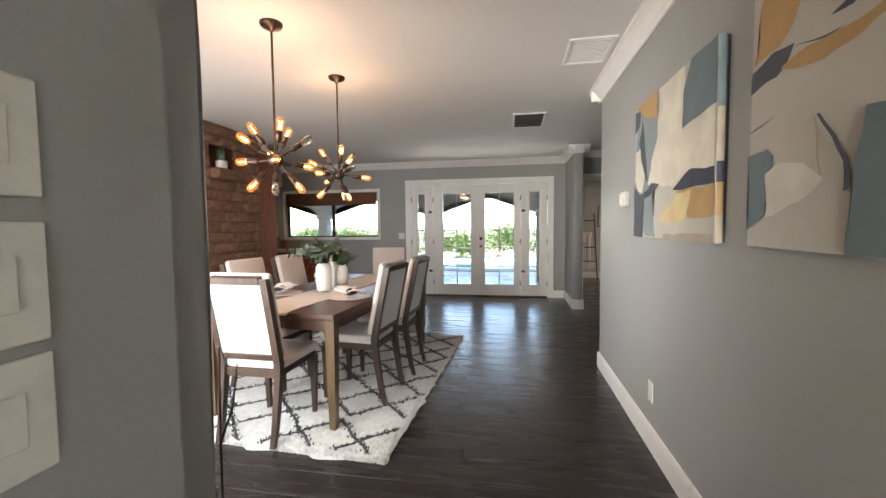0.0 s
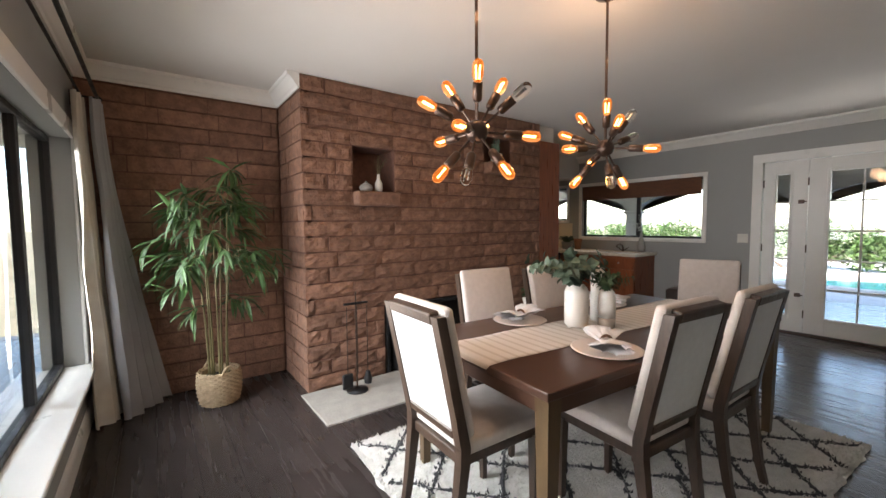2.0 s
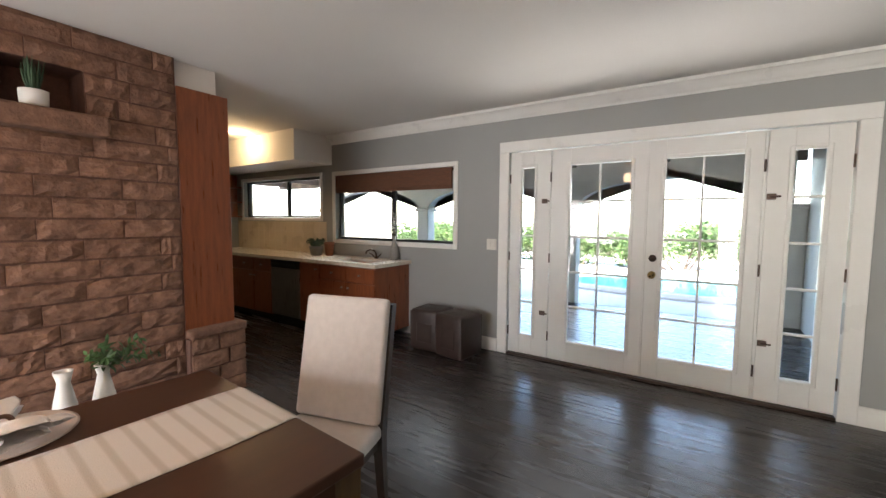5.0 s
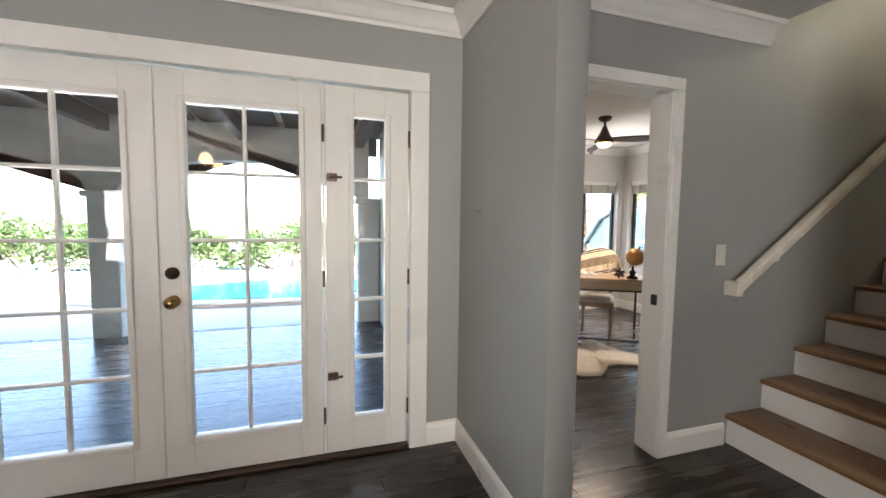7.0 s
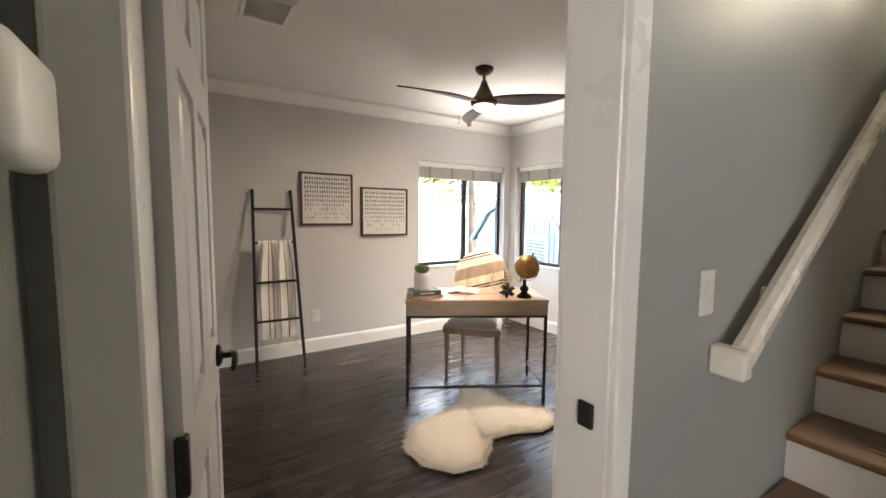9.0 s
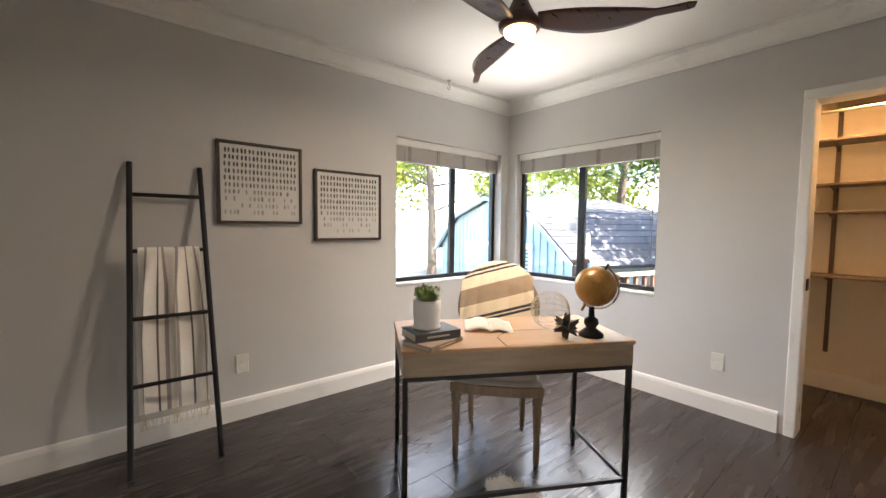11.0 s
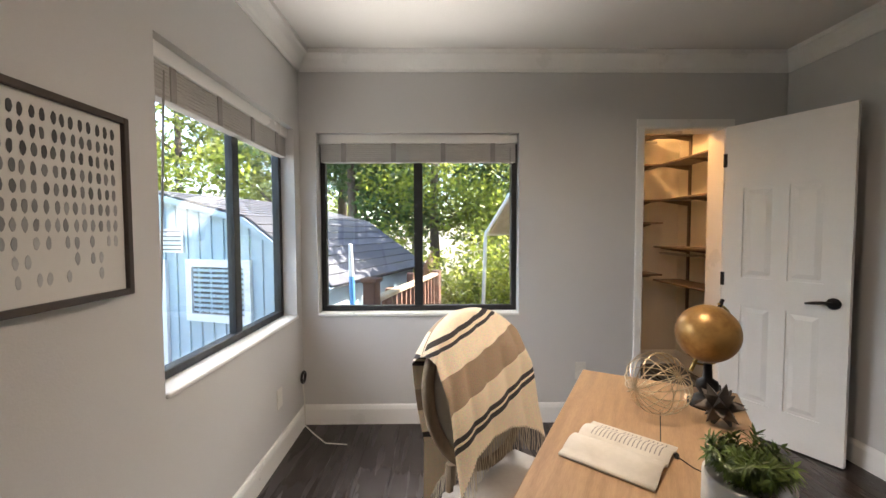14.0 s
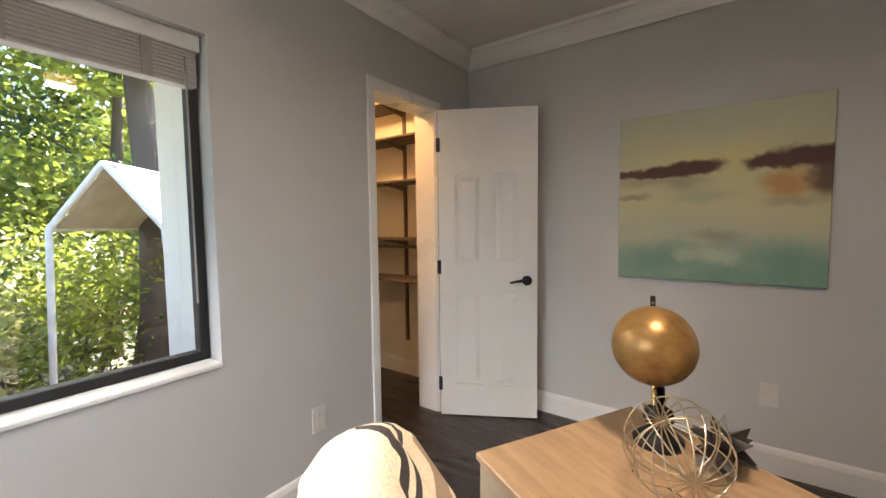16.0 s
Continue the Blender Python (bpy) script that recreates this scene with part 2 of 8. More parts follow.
M_BLOCK = mat("slump_block", (0.275, 0.148, 0.098), 0.85, color2=(0.15, 0.077, 0.05), scale=16, detail=8, bump=0.9, bump_scale=50, piece=0.16, coord="World")
M_MORTAR = mat("brown_mortar", (0.17, 0.085, 0.062), 0.95, color2=(0.11, 0.055, 0.04), scale=20, bump=0.6, bump_scale=90)
M_CONC = mat("hearth_concrete", (0.36, 0.335, 0.30), 0.8, color2=(0.27, 0.25, 0.225), scale=9, bump=0.35, bump_scale=60)
M_WALNUT = mat("dark_walnut", (0.078, 0.036, 0.022), 0.32, color2=(0.062, 0.029, 0.018), scale=4, detail=8, rough_var=0.03, stretch=(9, 0.9, 9))
M_CHAIRWOOD = mat("brown_chair_wood", (0.070, 0.043, 0.029), 0.4, color2=(0.036, 0.022, 0.015), scale=5, detail=8, bump=0.08, bump_scale=40, stretch=(8, 8, 1))
M_LINEN = mat("cream_linen", (0.60, 0.545, 0.505), 0.9, color2=(0.54, 0.485, 0.45), scale=30, bump=0.35, bump_scale=420, sheen=0.2)
M_LINENBACK = mat("white_linen", (0.54, 0.54, 0.535), 0.9, color2=(0.48, 0.48, 0.475), scale=30, bump=0.3, bump_scale=420, sheen=0.2)
M_BLACK = mat("black_metal", (0.018, 0.018, 0.02), 0.45, metal=0.4, scale=20, bump=0.05)
M_BLACKFRAME = mat("black_window_frame", (0.008, 0.008, 0.009), 0.5, metal=0.0, scale=20)
M_BRONZE = mat("dark_bronze", (0.09, 0.06, 0.048), 0.38, metal=0.85, scale=20)
M_BRASS = mat("aged_brass", (0.42, 0.29, 0.11), 0.32, metal=1.0, scale=20)
M_STEEL = mat("brushed_steel", (0.42, 0.41, 0.40), 0.33, metal=1.0, scale=6, stretch=(40, 1, 1))
M_CHERRY = mat("cherry_cabinet_wood", (0.27, 0.08, 0.030), 0.35, color2=(0.17, 0.048, 0.019), scale=4, detail=8, bump=0.06, bump_scale=30, stretch=(8, 8, 0.9))
M_COUNTER = mat("cream_counter", (0.66, 0.60, 0.50), 0.3, color2=(0.58, 0.52, 0.43), scale=40, bump=0.03)
M_CERAMIC = mat("white_ceramic", (0.74, 0.72, 0.68), 0.35, color2=(0.70, 0.68, 0.64), scale=9, bump=0.12, bump_scale=50)
M_GLASS = glass("window_glass")
M_OAK = mat("light_oak", (0.50, 0.33, 0.185), 0.45, color2=(0.36, 0.225, 0.12), scale=5, detail=8, bump=0.08, bump_scale=40, stretch=(1.0, 9, 9))
M_STAIRWOOD = mat("stair_tread_oak", (0.23, 0.125, 0.06), 0.35, color2=(0.15, 0.078, 0.036), scale=5, detail=8, bump=0.06, bump_scale=40, stretch=(9, 0.9, 9))
M_PLASTIC = mat("ivory_plastic", (0.74, 0.72, 0.66), 0.35, scale=6)


# ---------------------------------------------------------------- the setting
CZ = 2.50            # ceiling height
NY = 7.60            # patio wall, inner face
SY = 1.08            # dining window wall, inner face
RX = 0.737           # picture wall, face
CX = -3.38           # chimney breast, face
BX = -4.04           # block wall behind the plant
HY = 7.10            # stair wall, hall face
OS, ON = 7.22, 10.53  # office, south and north faces
OW, OE = 1.03, 4.69  # office, west and east faces
KX = -6.9            # kitchen, west face

# the boards above the bare floor slab are laid at the end of the file
slab = part("floor", box((-7.2, -2.2, -0.2), (6.6, 10.7, -0.016)), M_GAP)
tagged(slab, "dark stained wide plank wood floor", "floor", kind="structure")

ceil = bmesh.new()
add_box(ceil, (-7.2, -2.2, CZ), (2.62, 10.7, CZ + 0.12))
add_box(ceil, (2.62, 7.16, CZ), (6.6, 10.7, CZ + 0.12))
add_box(ceil, (2.62, -2.2, CZ), (6.6, 6.0, CZ + 0.12))
tagged(part("ceiling", ceil, M_CEIL), "smooth off-white painted ceiling", "ceiling", kind="structure")
tagged(part("kitchen_soffit", box((-6.9, 7.0, 2.12), (-4.54, 7.6, CZ)), M_CEIL), "painted soffit box above the kitchen window", "soffit", kind="structure")

wall("wall_patio", "x", NY, NY + 0.16, -7.06, 1.02, 0, CZ, [(-1.95, 0.62, -0.01, 2.10), (-4.47, -2.57, 1.11, 1.97), (-6.7, -4.78, 1.40, 1.98)], M_GREY, "grey painted wall with patio doors and windows")
wall("wall_dining_window", "x", SY - 0.21, SY, -4.2, -0.72, 0, CZ, [(-3.80, -1.2, 0.42, 1.92)], M_GREY, "grey painted wall with a wide window")
wall("wall_entry", "y", -0.78, -0.63, -2.06, 0.905, 0, CZ, [], M_GREY, "grey painted wall beside the entry with switches")
wall("wall_pictures", "y", RX, RX + 0.14, -2.06, 4.07, 0, CZ, [], M_GREY, "grey painted wall hung with abstract pictures")
# unseen end wall; its doorway is added and narrowed to steer the entry light
wall("wall_entry_end", "x", -2.2, -2.06, -0.764, RX + 0.14, 0, CZ, [(0.08, 0.6, 0, 2.1)], M_GREY, "unseen grey entry wall with a doorway added to let light in")
wall("wall_stub", "y", 0.89, 1.02, 6.63, NY, 0, CZ, [], M_GREY, "grey painted stub wall ending in a pilaster")
wall("wall_stair", "x", HY, OS, 1.02, 7.0, 0, 5.2, [(1.09, 1.935, -0.01, 2.075)], M_GREY, "grey painted stair wall with the office doorway")
wall("wall_office_west", "y", 1.02, 1.03, OS, 10.65, 0, CZ, [], M_OFFICE, "pale painted office wall")
wall("wall_office_outer", "y", 0.86, 1.02, NY + 0.16, 10.65, 0, CZ, [], M_GREY, "outer wall of the office")
wall("wall_office_north", "x", ON, ON + 0.15, 1.02, 4.84, 0, CZ, [(3.33, 4.59, 0.775, 1.985)], M_OFFICE, "pale painted office wall with a window")
wall("wall_office_east", "y", OE, OE + 0.15, OS, ON, 0, CZ, [(9.05, 10.42, 0.765, 1.985), (7.64, 8.22, -0.01, 2.03)], M_OFFICE, "pale painted office wall with a window and a closet opening")
wall("wall_office_south", "x", OS, OS + 0.012, 1.95, OE, 0, CZ, [], M_OFFICE, "pale painted office wall hung with a landscape")
wall("wall_hall_east", "y", 2.2, 2.32, 4.07, 6.05, 0, CZ, [], M_GREY, "grey painted hall wall")
wall("wall_hall_south", "x", 4.07, 4.19, RX + 0.14, 2.2, 0, CZ, [], M_GREY, "grey painted hall wall")
wall("wall_stairwell_south", "x", 5.93, 6.05, 2.32, 7.0, 0, 5.2, [], M_GREY, "grey painted stairwell wall")
wall("wall_stairwell_end", "y", 6.55, 6.70, 6.05, HY, 0, 5.2, [(6.2, 7.0, 3.5, 4.8)], M_GREY, "grey painted stairwell wall with a high window")
wall("wall_stairwell_west", "y", 2.50, 2.62, 6.05, HY, CZ + 0.12, 5.2, [], M_GREY, "grey painted stairwell wall")
tagged(part("stairwell_ceiling", box((2.5, 5.93, 5.2), (6.7, OS, 5.3)), M_CEIL), "painted stairwell ceiling", "ceiling", kind="structure")
wall("wall_kitchen_west", "y", KX - 0.15, KX, 2.0, NY, 0, CZ, [], M_GREY, "grey painted kitchen wall")
wall("wall_kitchen_south", "x", 2.0, 2.15, KX, -4.2, 0, CZ, [], M_GREY, "grey painted kitchen wall")
# closet
wall("wall_closet_south", "x", OS, OS + 0.012, OE + 0.15, 5.88, 0, CZ, [], M_CLOSET, "cream painted closet wall")
wall("wall_closet_east", "y", 5.88, 6.03, OS, 8.75, 0, CZ, [], M_CLOSET, "cream painted closet wall")
wall("wall_closet_north", "x", 8.60, 8.75, OE + 0.15, 5.88, 0, CZ, [], M_CLOSET, "cream painted closet wall")


# ---------------------------------------------------------------- trim, doors, windows, stairs
CROWN = [(0, -0.115), (0.012, -0.115), (0.018, -0.098), (0.03, -0.088), (0.055, -0.052), (0.078, -0.03), (0.09, -0.026), (0.092, 0), (0, 0)]
BASE = [(0, 0), (0.017, 0), (0.017, 0.105), (0.012, 0.125), (0.006, 0.135), (0, 0.135)]


def run(name, profile, z, legs, label, category):
    bm = bmesh.new()
    for (x0, y0), (x1, y1), inward in legs:
        add_moulding(bm, profile, (x0, y0, z), (x1, y1, z), (*inward, 0))
    return tagged(part(name, bm, M_TRIM), label, category, kind="structure")


run("trim_crown_dining", CROWN, CZ - 0.001, [
    ((-4.54, NY), (0.89, NY), (0, -1)), ((0.89, NY), (0.89, 6.54), (-1, 0)), ((0.80, 6.63), (1.11, 6.63), (0, -1)),
    ((1.02, HY), (1.02, 6.54), (1, 0)), ((1.02, HY), (2.62, HY), (0, -1)), ((RX, -2.06), (RX, 4.16), (-1, 0)),
    ((RX - 0.09, 4.07), (RX + 0.14, 4.07), (0, 1)), ((BX, SY), (-0.72, SY), (0, 1)), ((BX, SY), (BX, 2.43), (1, 0)),
    ((BX, 2.43), (CX, 2.43), (0, -1)), ((-0.63, -2.06), (-0.63, 0.905), (1, 0))], "white painted crown moulding", "crown moulding")
run("trim_crown_office", CROWN, CZ - 0.001, [
    ((OW, ON), (OE, ON), (0, -1)), ((OE, OS), (OE, ON), (-1, 0)), ((OW, OS + 0.012), (OE, OS + 0.012), (0, 1)), ((OW, OS), (OW, ON), (1, 0))],
    "white painted crown moulding", "crown moulding")
run("baseboard_dining", BASE, 0.0, [
    ((-2.55, NY), (-2.02, NY), (0, -1)), ((0.69, NY), (0.89, NY), (0, -1)), ((0.89, NY), (0.89, 6.63), (-1, 0)), ((0.873, 6.63), (1.037, 6.63), (0, -1)),
    ((1.02, HY), (1.02, 6.63), (1, 0)), ((1.96, HY), (2.44, HY), (0, -1)), ((RX, -2.06), (RX, 4.07), (-1, 0)), ((RX - 0.017, 4.07), (RX + 0.14, 4.07), (0, 1)),
    ((BX, SY), (-0.72, SY), (0, 1)), ((-0.63, -2.06), (-0.63, 0.905), (1, 0))], "white painted baseboard", "baseboard")
run("baseboard_office", BASE, 0.0, [
    ((OW, ON), (OE, ON), (0, -1)), ((OE, 8.29), (OE, ON), (-1, 0)), ((OE, OS), (OE, 7.57), (-1, 0)), ((1.96, OS + 0.012), (OE, OS + 0.012), (0, 1)), ((OW, OS), (OW, ON), (1, 0)),
    ((5.88, OS), (5.88, 8.6), (-1, 0)), ((4.85, OS + 0.012), (5.88, OS + 0.012), (0, 1)), ((4.85, 8.6), (5.88, 8.6), (0, -1))], "white painted baseboard", "baseboard")

# pilaster foot and cap at the end of the stub wall
pil = bmesh.new()
add_box(pil, (0.865, 6.602, 0), (1.045, 6.71, 0.15), bevel=0.008)
tagged(part("trim_pilaster_foot", pil, M_TRIM), "white painted foot block of the pilaster", "trim", kind="structure")


def casing(name, axis, face, out, a, b, top, w, t=0.02, sill=None):
    """Boards round an opening; out is the side to which they stand proud."""
    bm = bmesh.new()
    f0, f1 = sorted((face, face + out * t))
    z0 = 0 if sill is None else sill - w
    for lo, hi in (((a - w, z0), (a, top)), ((b, z0), (b + w, top)), ((a - w, top), (b + w, top + w))):
        p, q = (lo[0], f0, lo[1]), (hi[0], f1, hi[1])
        if axis == "y":
            p, q = (f0, lo[0], lo[1]), (f1, hi[0], hi[1])
        add_box(bm, p, q, bevel=0.006, segments=2)
    if sill is not None:
        p, q = (a, f0, sill - w), (b, f1, sill)
        if axis == "y":
            p, q = (f0, a, sill - w), (f1, b, sill)
        add_box(bm, p, q, bevel=0.006, segments=2)
    return tagged(part(name, bm, M_TRIM), "white painted casing boards", "trim", kind="structure")


def jamb(name, axis, f0, f1, a, b, top, t=0.02):
    bm = bmesh.new()
    for lo, hi in (((a, 0), (a + t, top - t)), ((b - t, 0), (b, top - t)), ((a, top - t), (b, top))):
        p, q = (lo[0], f0, lo[1]), (hi[0], f1, hi[1])
        if axis == "y":
            p, q = (f0, lo[0], lo[1]), (f1, hi[0], hi[1])
        add_box(bm, p, q, bevel=0.003)
    return tagged(part(name, bm, M_TRIM), "white painted door jamb", "door frame", kind="structure")


casing("trim_patio_doors", "x", NY, -1, -1.91, 0.585, 2.06, 0.105, 0.024)
jamb("door_frame_1", "x", NY - 0.004, NY + 0.155, -1.95, 0.62, 2.10, 0.035)
casing("trim_office_door", "x", HY, -1, 1.11, 1.918, 2.06, 0.066, 0.022)
casing("trim_office_door_inner", "x", OS + 0.012, 1, 1.11, 1.918, 2.06, 0.066, 0.02)
jamb("door_frame_2", "x", HY - 0.003, OS + 0.015, 1.09, 1.935, 2.075, 0.02)
casing("trim_closet", "y", OE, -1, 7.65, 8.205, 2.02, 0.055, 0.014)
jamb("door_frame_3", "y", OE - 0.002, OE + 0.162, 7.64, 8.22, 2.03, 0.016)


def glazed_door(name, x0, x1, gx0, gx1, cols, label):
    """One leaf of the patio doors with its panes; stands in the plane of the wall."""
    ya, yb = NY + 0.02, NY + 0.062
    z0, z1, g0, g1 = 0.025, 2.055, 0.225, 1.90
    d = thing(name, label, "door", pose((x0 + x1) / 2, ya, 0), kind="structure")
    cx = (x0 + x1) / 2

    def local(bm):
        bmesh.ops.translate(bm, vec=(-cx, -ya, 0), verts=bm.verts)
        return bm

    bm = bmesh.new()
    add_box(bm, (x0, ya, z0), (gx0, yb, z1), bevel=0.003)
    add_box(bm, (gx1, ya, z0), (x1, yb, z1), bevel=0.003)
    add_box(bm, (gx0, ya, z0), (gx1, yb, g0), bevel=0.003)
    add_box(bm, (gx0, ya, g1), (gx1, yb, z1), bevel=0.003)
    part("leaf", local(bm), M_DOOR, d)
    bm = bmesh.new()
    for lo, hi in (((gx0 - 0.03, g0 - 0.03), (gx0, g1 + 0.03)), ((gx1, g0 - 0.03), (gx1 + 0.03, g1 + 0.03)), ((gx0, g0 - 0.03), (gx1, g0)), ((gx0, g1), (gx1, g1 + 0.03))):
        add_box(bm, (lo[0], ya - 0.012, lo[1]), (hi[0], ya, hi[1]), bevel=0.006)
    part("glazing_bead", local(bm), M_DOOR, d)
    rows = 5
    ph = (g1 - g0) / rows
    pw = (gx1 - gx0) / cols
    for r in range(1, rows):
        part("muntin", local(box((gx0, ya + 0.004, g0 + r * ph - 0.009), (gx1, yb - 0.004, g0 + r * ph + 0.009), bevel=0.004)), M_DOOR, d)
    for c in range(1, cols):
        part("muntin", local(box((gx0 + c * pw - 0.009, ya + 0.006, g0), (gx0 + c * pw + 0.009, yb - 0.006, g1), bevel=0.004)), M_DOOR, d)
    for r in range(rows):
        for c in range(cols):
            p = part("pane", local(box((gx0 + c * pw + 0.007, ya + 0.019, g0 + r * ph + 0.007), (gx0 + (c + 1) * pw - 0.007, ya + 0.023, g0 + (r + 1) * ph - 0.007))), M_GLASS, d)
            p.visible_shadow = False
    return d, cx, ya


leaf_l, lcx, lya = glazed_door("door_1", -1.905, -1.493, -1.785, -1.655, 1, "white narrow glazed side leaf of the patio doors")
door_l, dcx, dya = glazed_door("door_2", -1.485, -0.668, -1.305, -0.79, 2, "white glazed patio door with ten panes")
door_r, rcx, rya = glazed_door("door_3", -0.660, 0.105, -0.527, -0.008, 2, "white glazed patio door with ten panes and brass knob")
leaf_r, scx, sya = glazed_door("door_4", 0.125, 0.578, 0.275, 0.445, 1, "white narrow glazed side leaf of the patio doors")
for d, cx, xs in ((leaf_l, lcx, (-1.905,)), (door_l, dcx, (-1.489,)), (door_r, rcx, (0.112,)), (leaf_r, scx, (0.581,))):
    for x in xs:
        for z in (0.25, 1.02, 1.80):
            part("hinge", rod((x - cx, -0.008, z - 0.045), (x - cx, -0.008, z + 0.045), 0.007), M_BRONZE, d, "dull bronze hinge")
for d, cx, x in ((leaf_l, lcx, -1.54), (leaf_r, scx, 0.165)):
    for z in (0.47, 1.57):
        b = bmesh.new()
        add_box(b, (x - cx - 0.035, -0.012, z - 0.022), (x - cx + 0.02, 0.0, z + 0.022), bevel=0.003)
        add_rod(b, (x - cx - 0.02, -0.025, z), (x - cx + 0.045, -0.022, z), 0.007)
        part("latch", b, M_BRONZE, d, "dark bronze surface latch")
kb = lathe([(0, 0), (0.03, 0), (0.03, 0.006), (0.012, 0.01), (0.012, 0.03), (0.026, 0.038), (0.03, 0.052), (0.022, 0.066), (0, 0.07)], 20, Matrix.Translation((-0.598 - rcx, 0, 0.93)) @ pose(0, 0, 0, 90))
part("knob", kb, M_BRASS, door_r, "brass door knob", True)
kb = lathe([(0, 0), (0.03, 0), (0.03, 0.012), (0.016, 0.016), (0.012, 0.03), (0, 0.03)], 20, Matrix.Translation((-0.598 - rcx, 0, 1.07)) @ pose(0, 0, 0, 90))
part("deadbolt", kb, M_BRONZE, door_r, "dark bronze deadbolt", True)
part("astragal", box((-0.668 - rcx, -0.012, 0.03), (-0.652 - rcx, 0.0, 2.05), bevel=0.003), M_DOOR, door_r)
tagged(part("threshold", box((-1.91, NY - 0.02, 0.0), (0.585, NY + 0.15, 0.022), bevel=0.006), M_BRONZE), "worn bronze threshold under the patio doors", "threshold", kind="structure")
tagged(part("trim_mullion", box((0.107, NY + 0.024, 0.025), (0.123, NY + 0.06, 2.055)), M_TRIM), "white mullion between patio door leaves", "trim", kind="structure")


def slider(name, axis, face, out, a, b, z0, z1, label, frame_mat, mid, depth=0.05, bar=0.035, parts=2):
    """A sliding window of two sashes in a wall opening. out: the way to the open air; mid: where the sashes meet."""
    w = thing(name, label, "window", kind="structure")

    def bx(p0, q0, z0_, p1, q1, z1_):
        if axis == "x":
            return (p0, min(q0, q1), z0_), (p1, max(q0, q1), z1_)
        return (min(q0, q1), p0, z0_), (max(q0, q1), p1, z1_)

    f0, f1 = face, face + out * depth
    bm = bmesh.new()
    for p0, p1, s0, s1 in ((a, b, z0, z0 + bar), (a, b, z1 - bar, z1), (a, a + bar, z0 + bar, z1 - bar), (b - bar, b, z0 + bar, z1 - bar)):
        add_box(bm, *bx(p0, f0, s0, p1, f1, s1), bevel=0.003)
    part("window_frame", bm, frame_mat, w)
    part("meeting_stile", box(*bx(mid - 0.03, f0 + out * 0.004, z0 + bar, mid + 0.03, f1 - out * 0.004, z1 - bar), bevel=0.003), frame_mat, w)
    for p0, p1 in ((a + bar, mid - 0.03), (mid + 0.03, b - bar)):
        s = part("pane", box(*bx(p0 - 0.004, face + out * depth * 0.5, z0 + bar - 0.004, p1 + 0.004, face + out * (depth * 0.5 + 0.004), z1 - bar + 0.004)), M_GLASS, w)
        s.visible_shadow = False
    return w


slider("window_1", "x", ON + 0.085, 1, 3.332, 4.588, 0.777, 1.983, "black framed sliding office window", M_BLACKFRAME, 4.02)
slider("window_2", "y", OE + 0.085, 1, 9.052, 10.418, 0.767, 1.983, "black framed sliding office window", M_BLACKFRAME, 9.74)
slider("window_3", "x", SY - 0.10, -1, -3.798, -1.202, 0.422, 1.918, "black framed wide sliding dining window", M_BLACKFRAME, -3.05)
slider("window_4", "x", NY + 0.06, 1, -4.468, -2.572, 1.112, 1.968, "black framed kitchen window over the sink", M_BLACKFRAME, -3.5, bar=0.028)
slider("window_5", "x", NY + 0.06, 1, -6.698, -4.782, 1.402, 1.978, "black framed small kitchen window", M_BLACKFRAME, -5.6, bar=0.028)
slider("window_6", "y", 6.60, 1, 6.202, 6.998, 3.502, 4.798, "white framed high stairwell window", M_TRIM, 6.6)
casing("trim_window_kitchen", "x", NY, -1, -4.47, -2.57, 1.97, 0.055, 0.018, 1.11)
casing("trim_window_small", "x", NY, -1, -6.7, -4.78, 1.98, 0.05, 0.018, 1.40)
casing("trim_window_dining", "x", SY, 1, -3.80, -1.2, 1.92, 0.10, 0.02, 0.42)
for nm, lo, hi in (("window_sill_1", (3.33, ON - 0.012, 0.757), (4.59, ON + 0.085, 0.778)), ("window_sill_2", (OE - 0.012, 9.05, 0.747), (OE + 0.085, 10.42, 0.768)), ("window_sill_3", (-3.86, SY - 0.10, 0.398), (-1.14, SY + 0.065, 0.423))):
    tagged(part(nm, box(lo, hi, bevel=0.005), M_TRIM), "white painted window sill", "window sill", kind="structure")


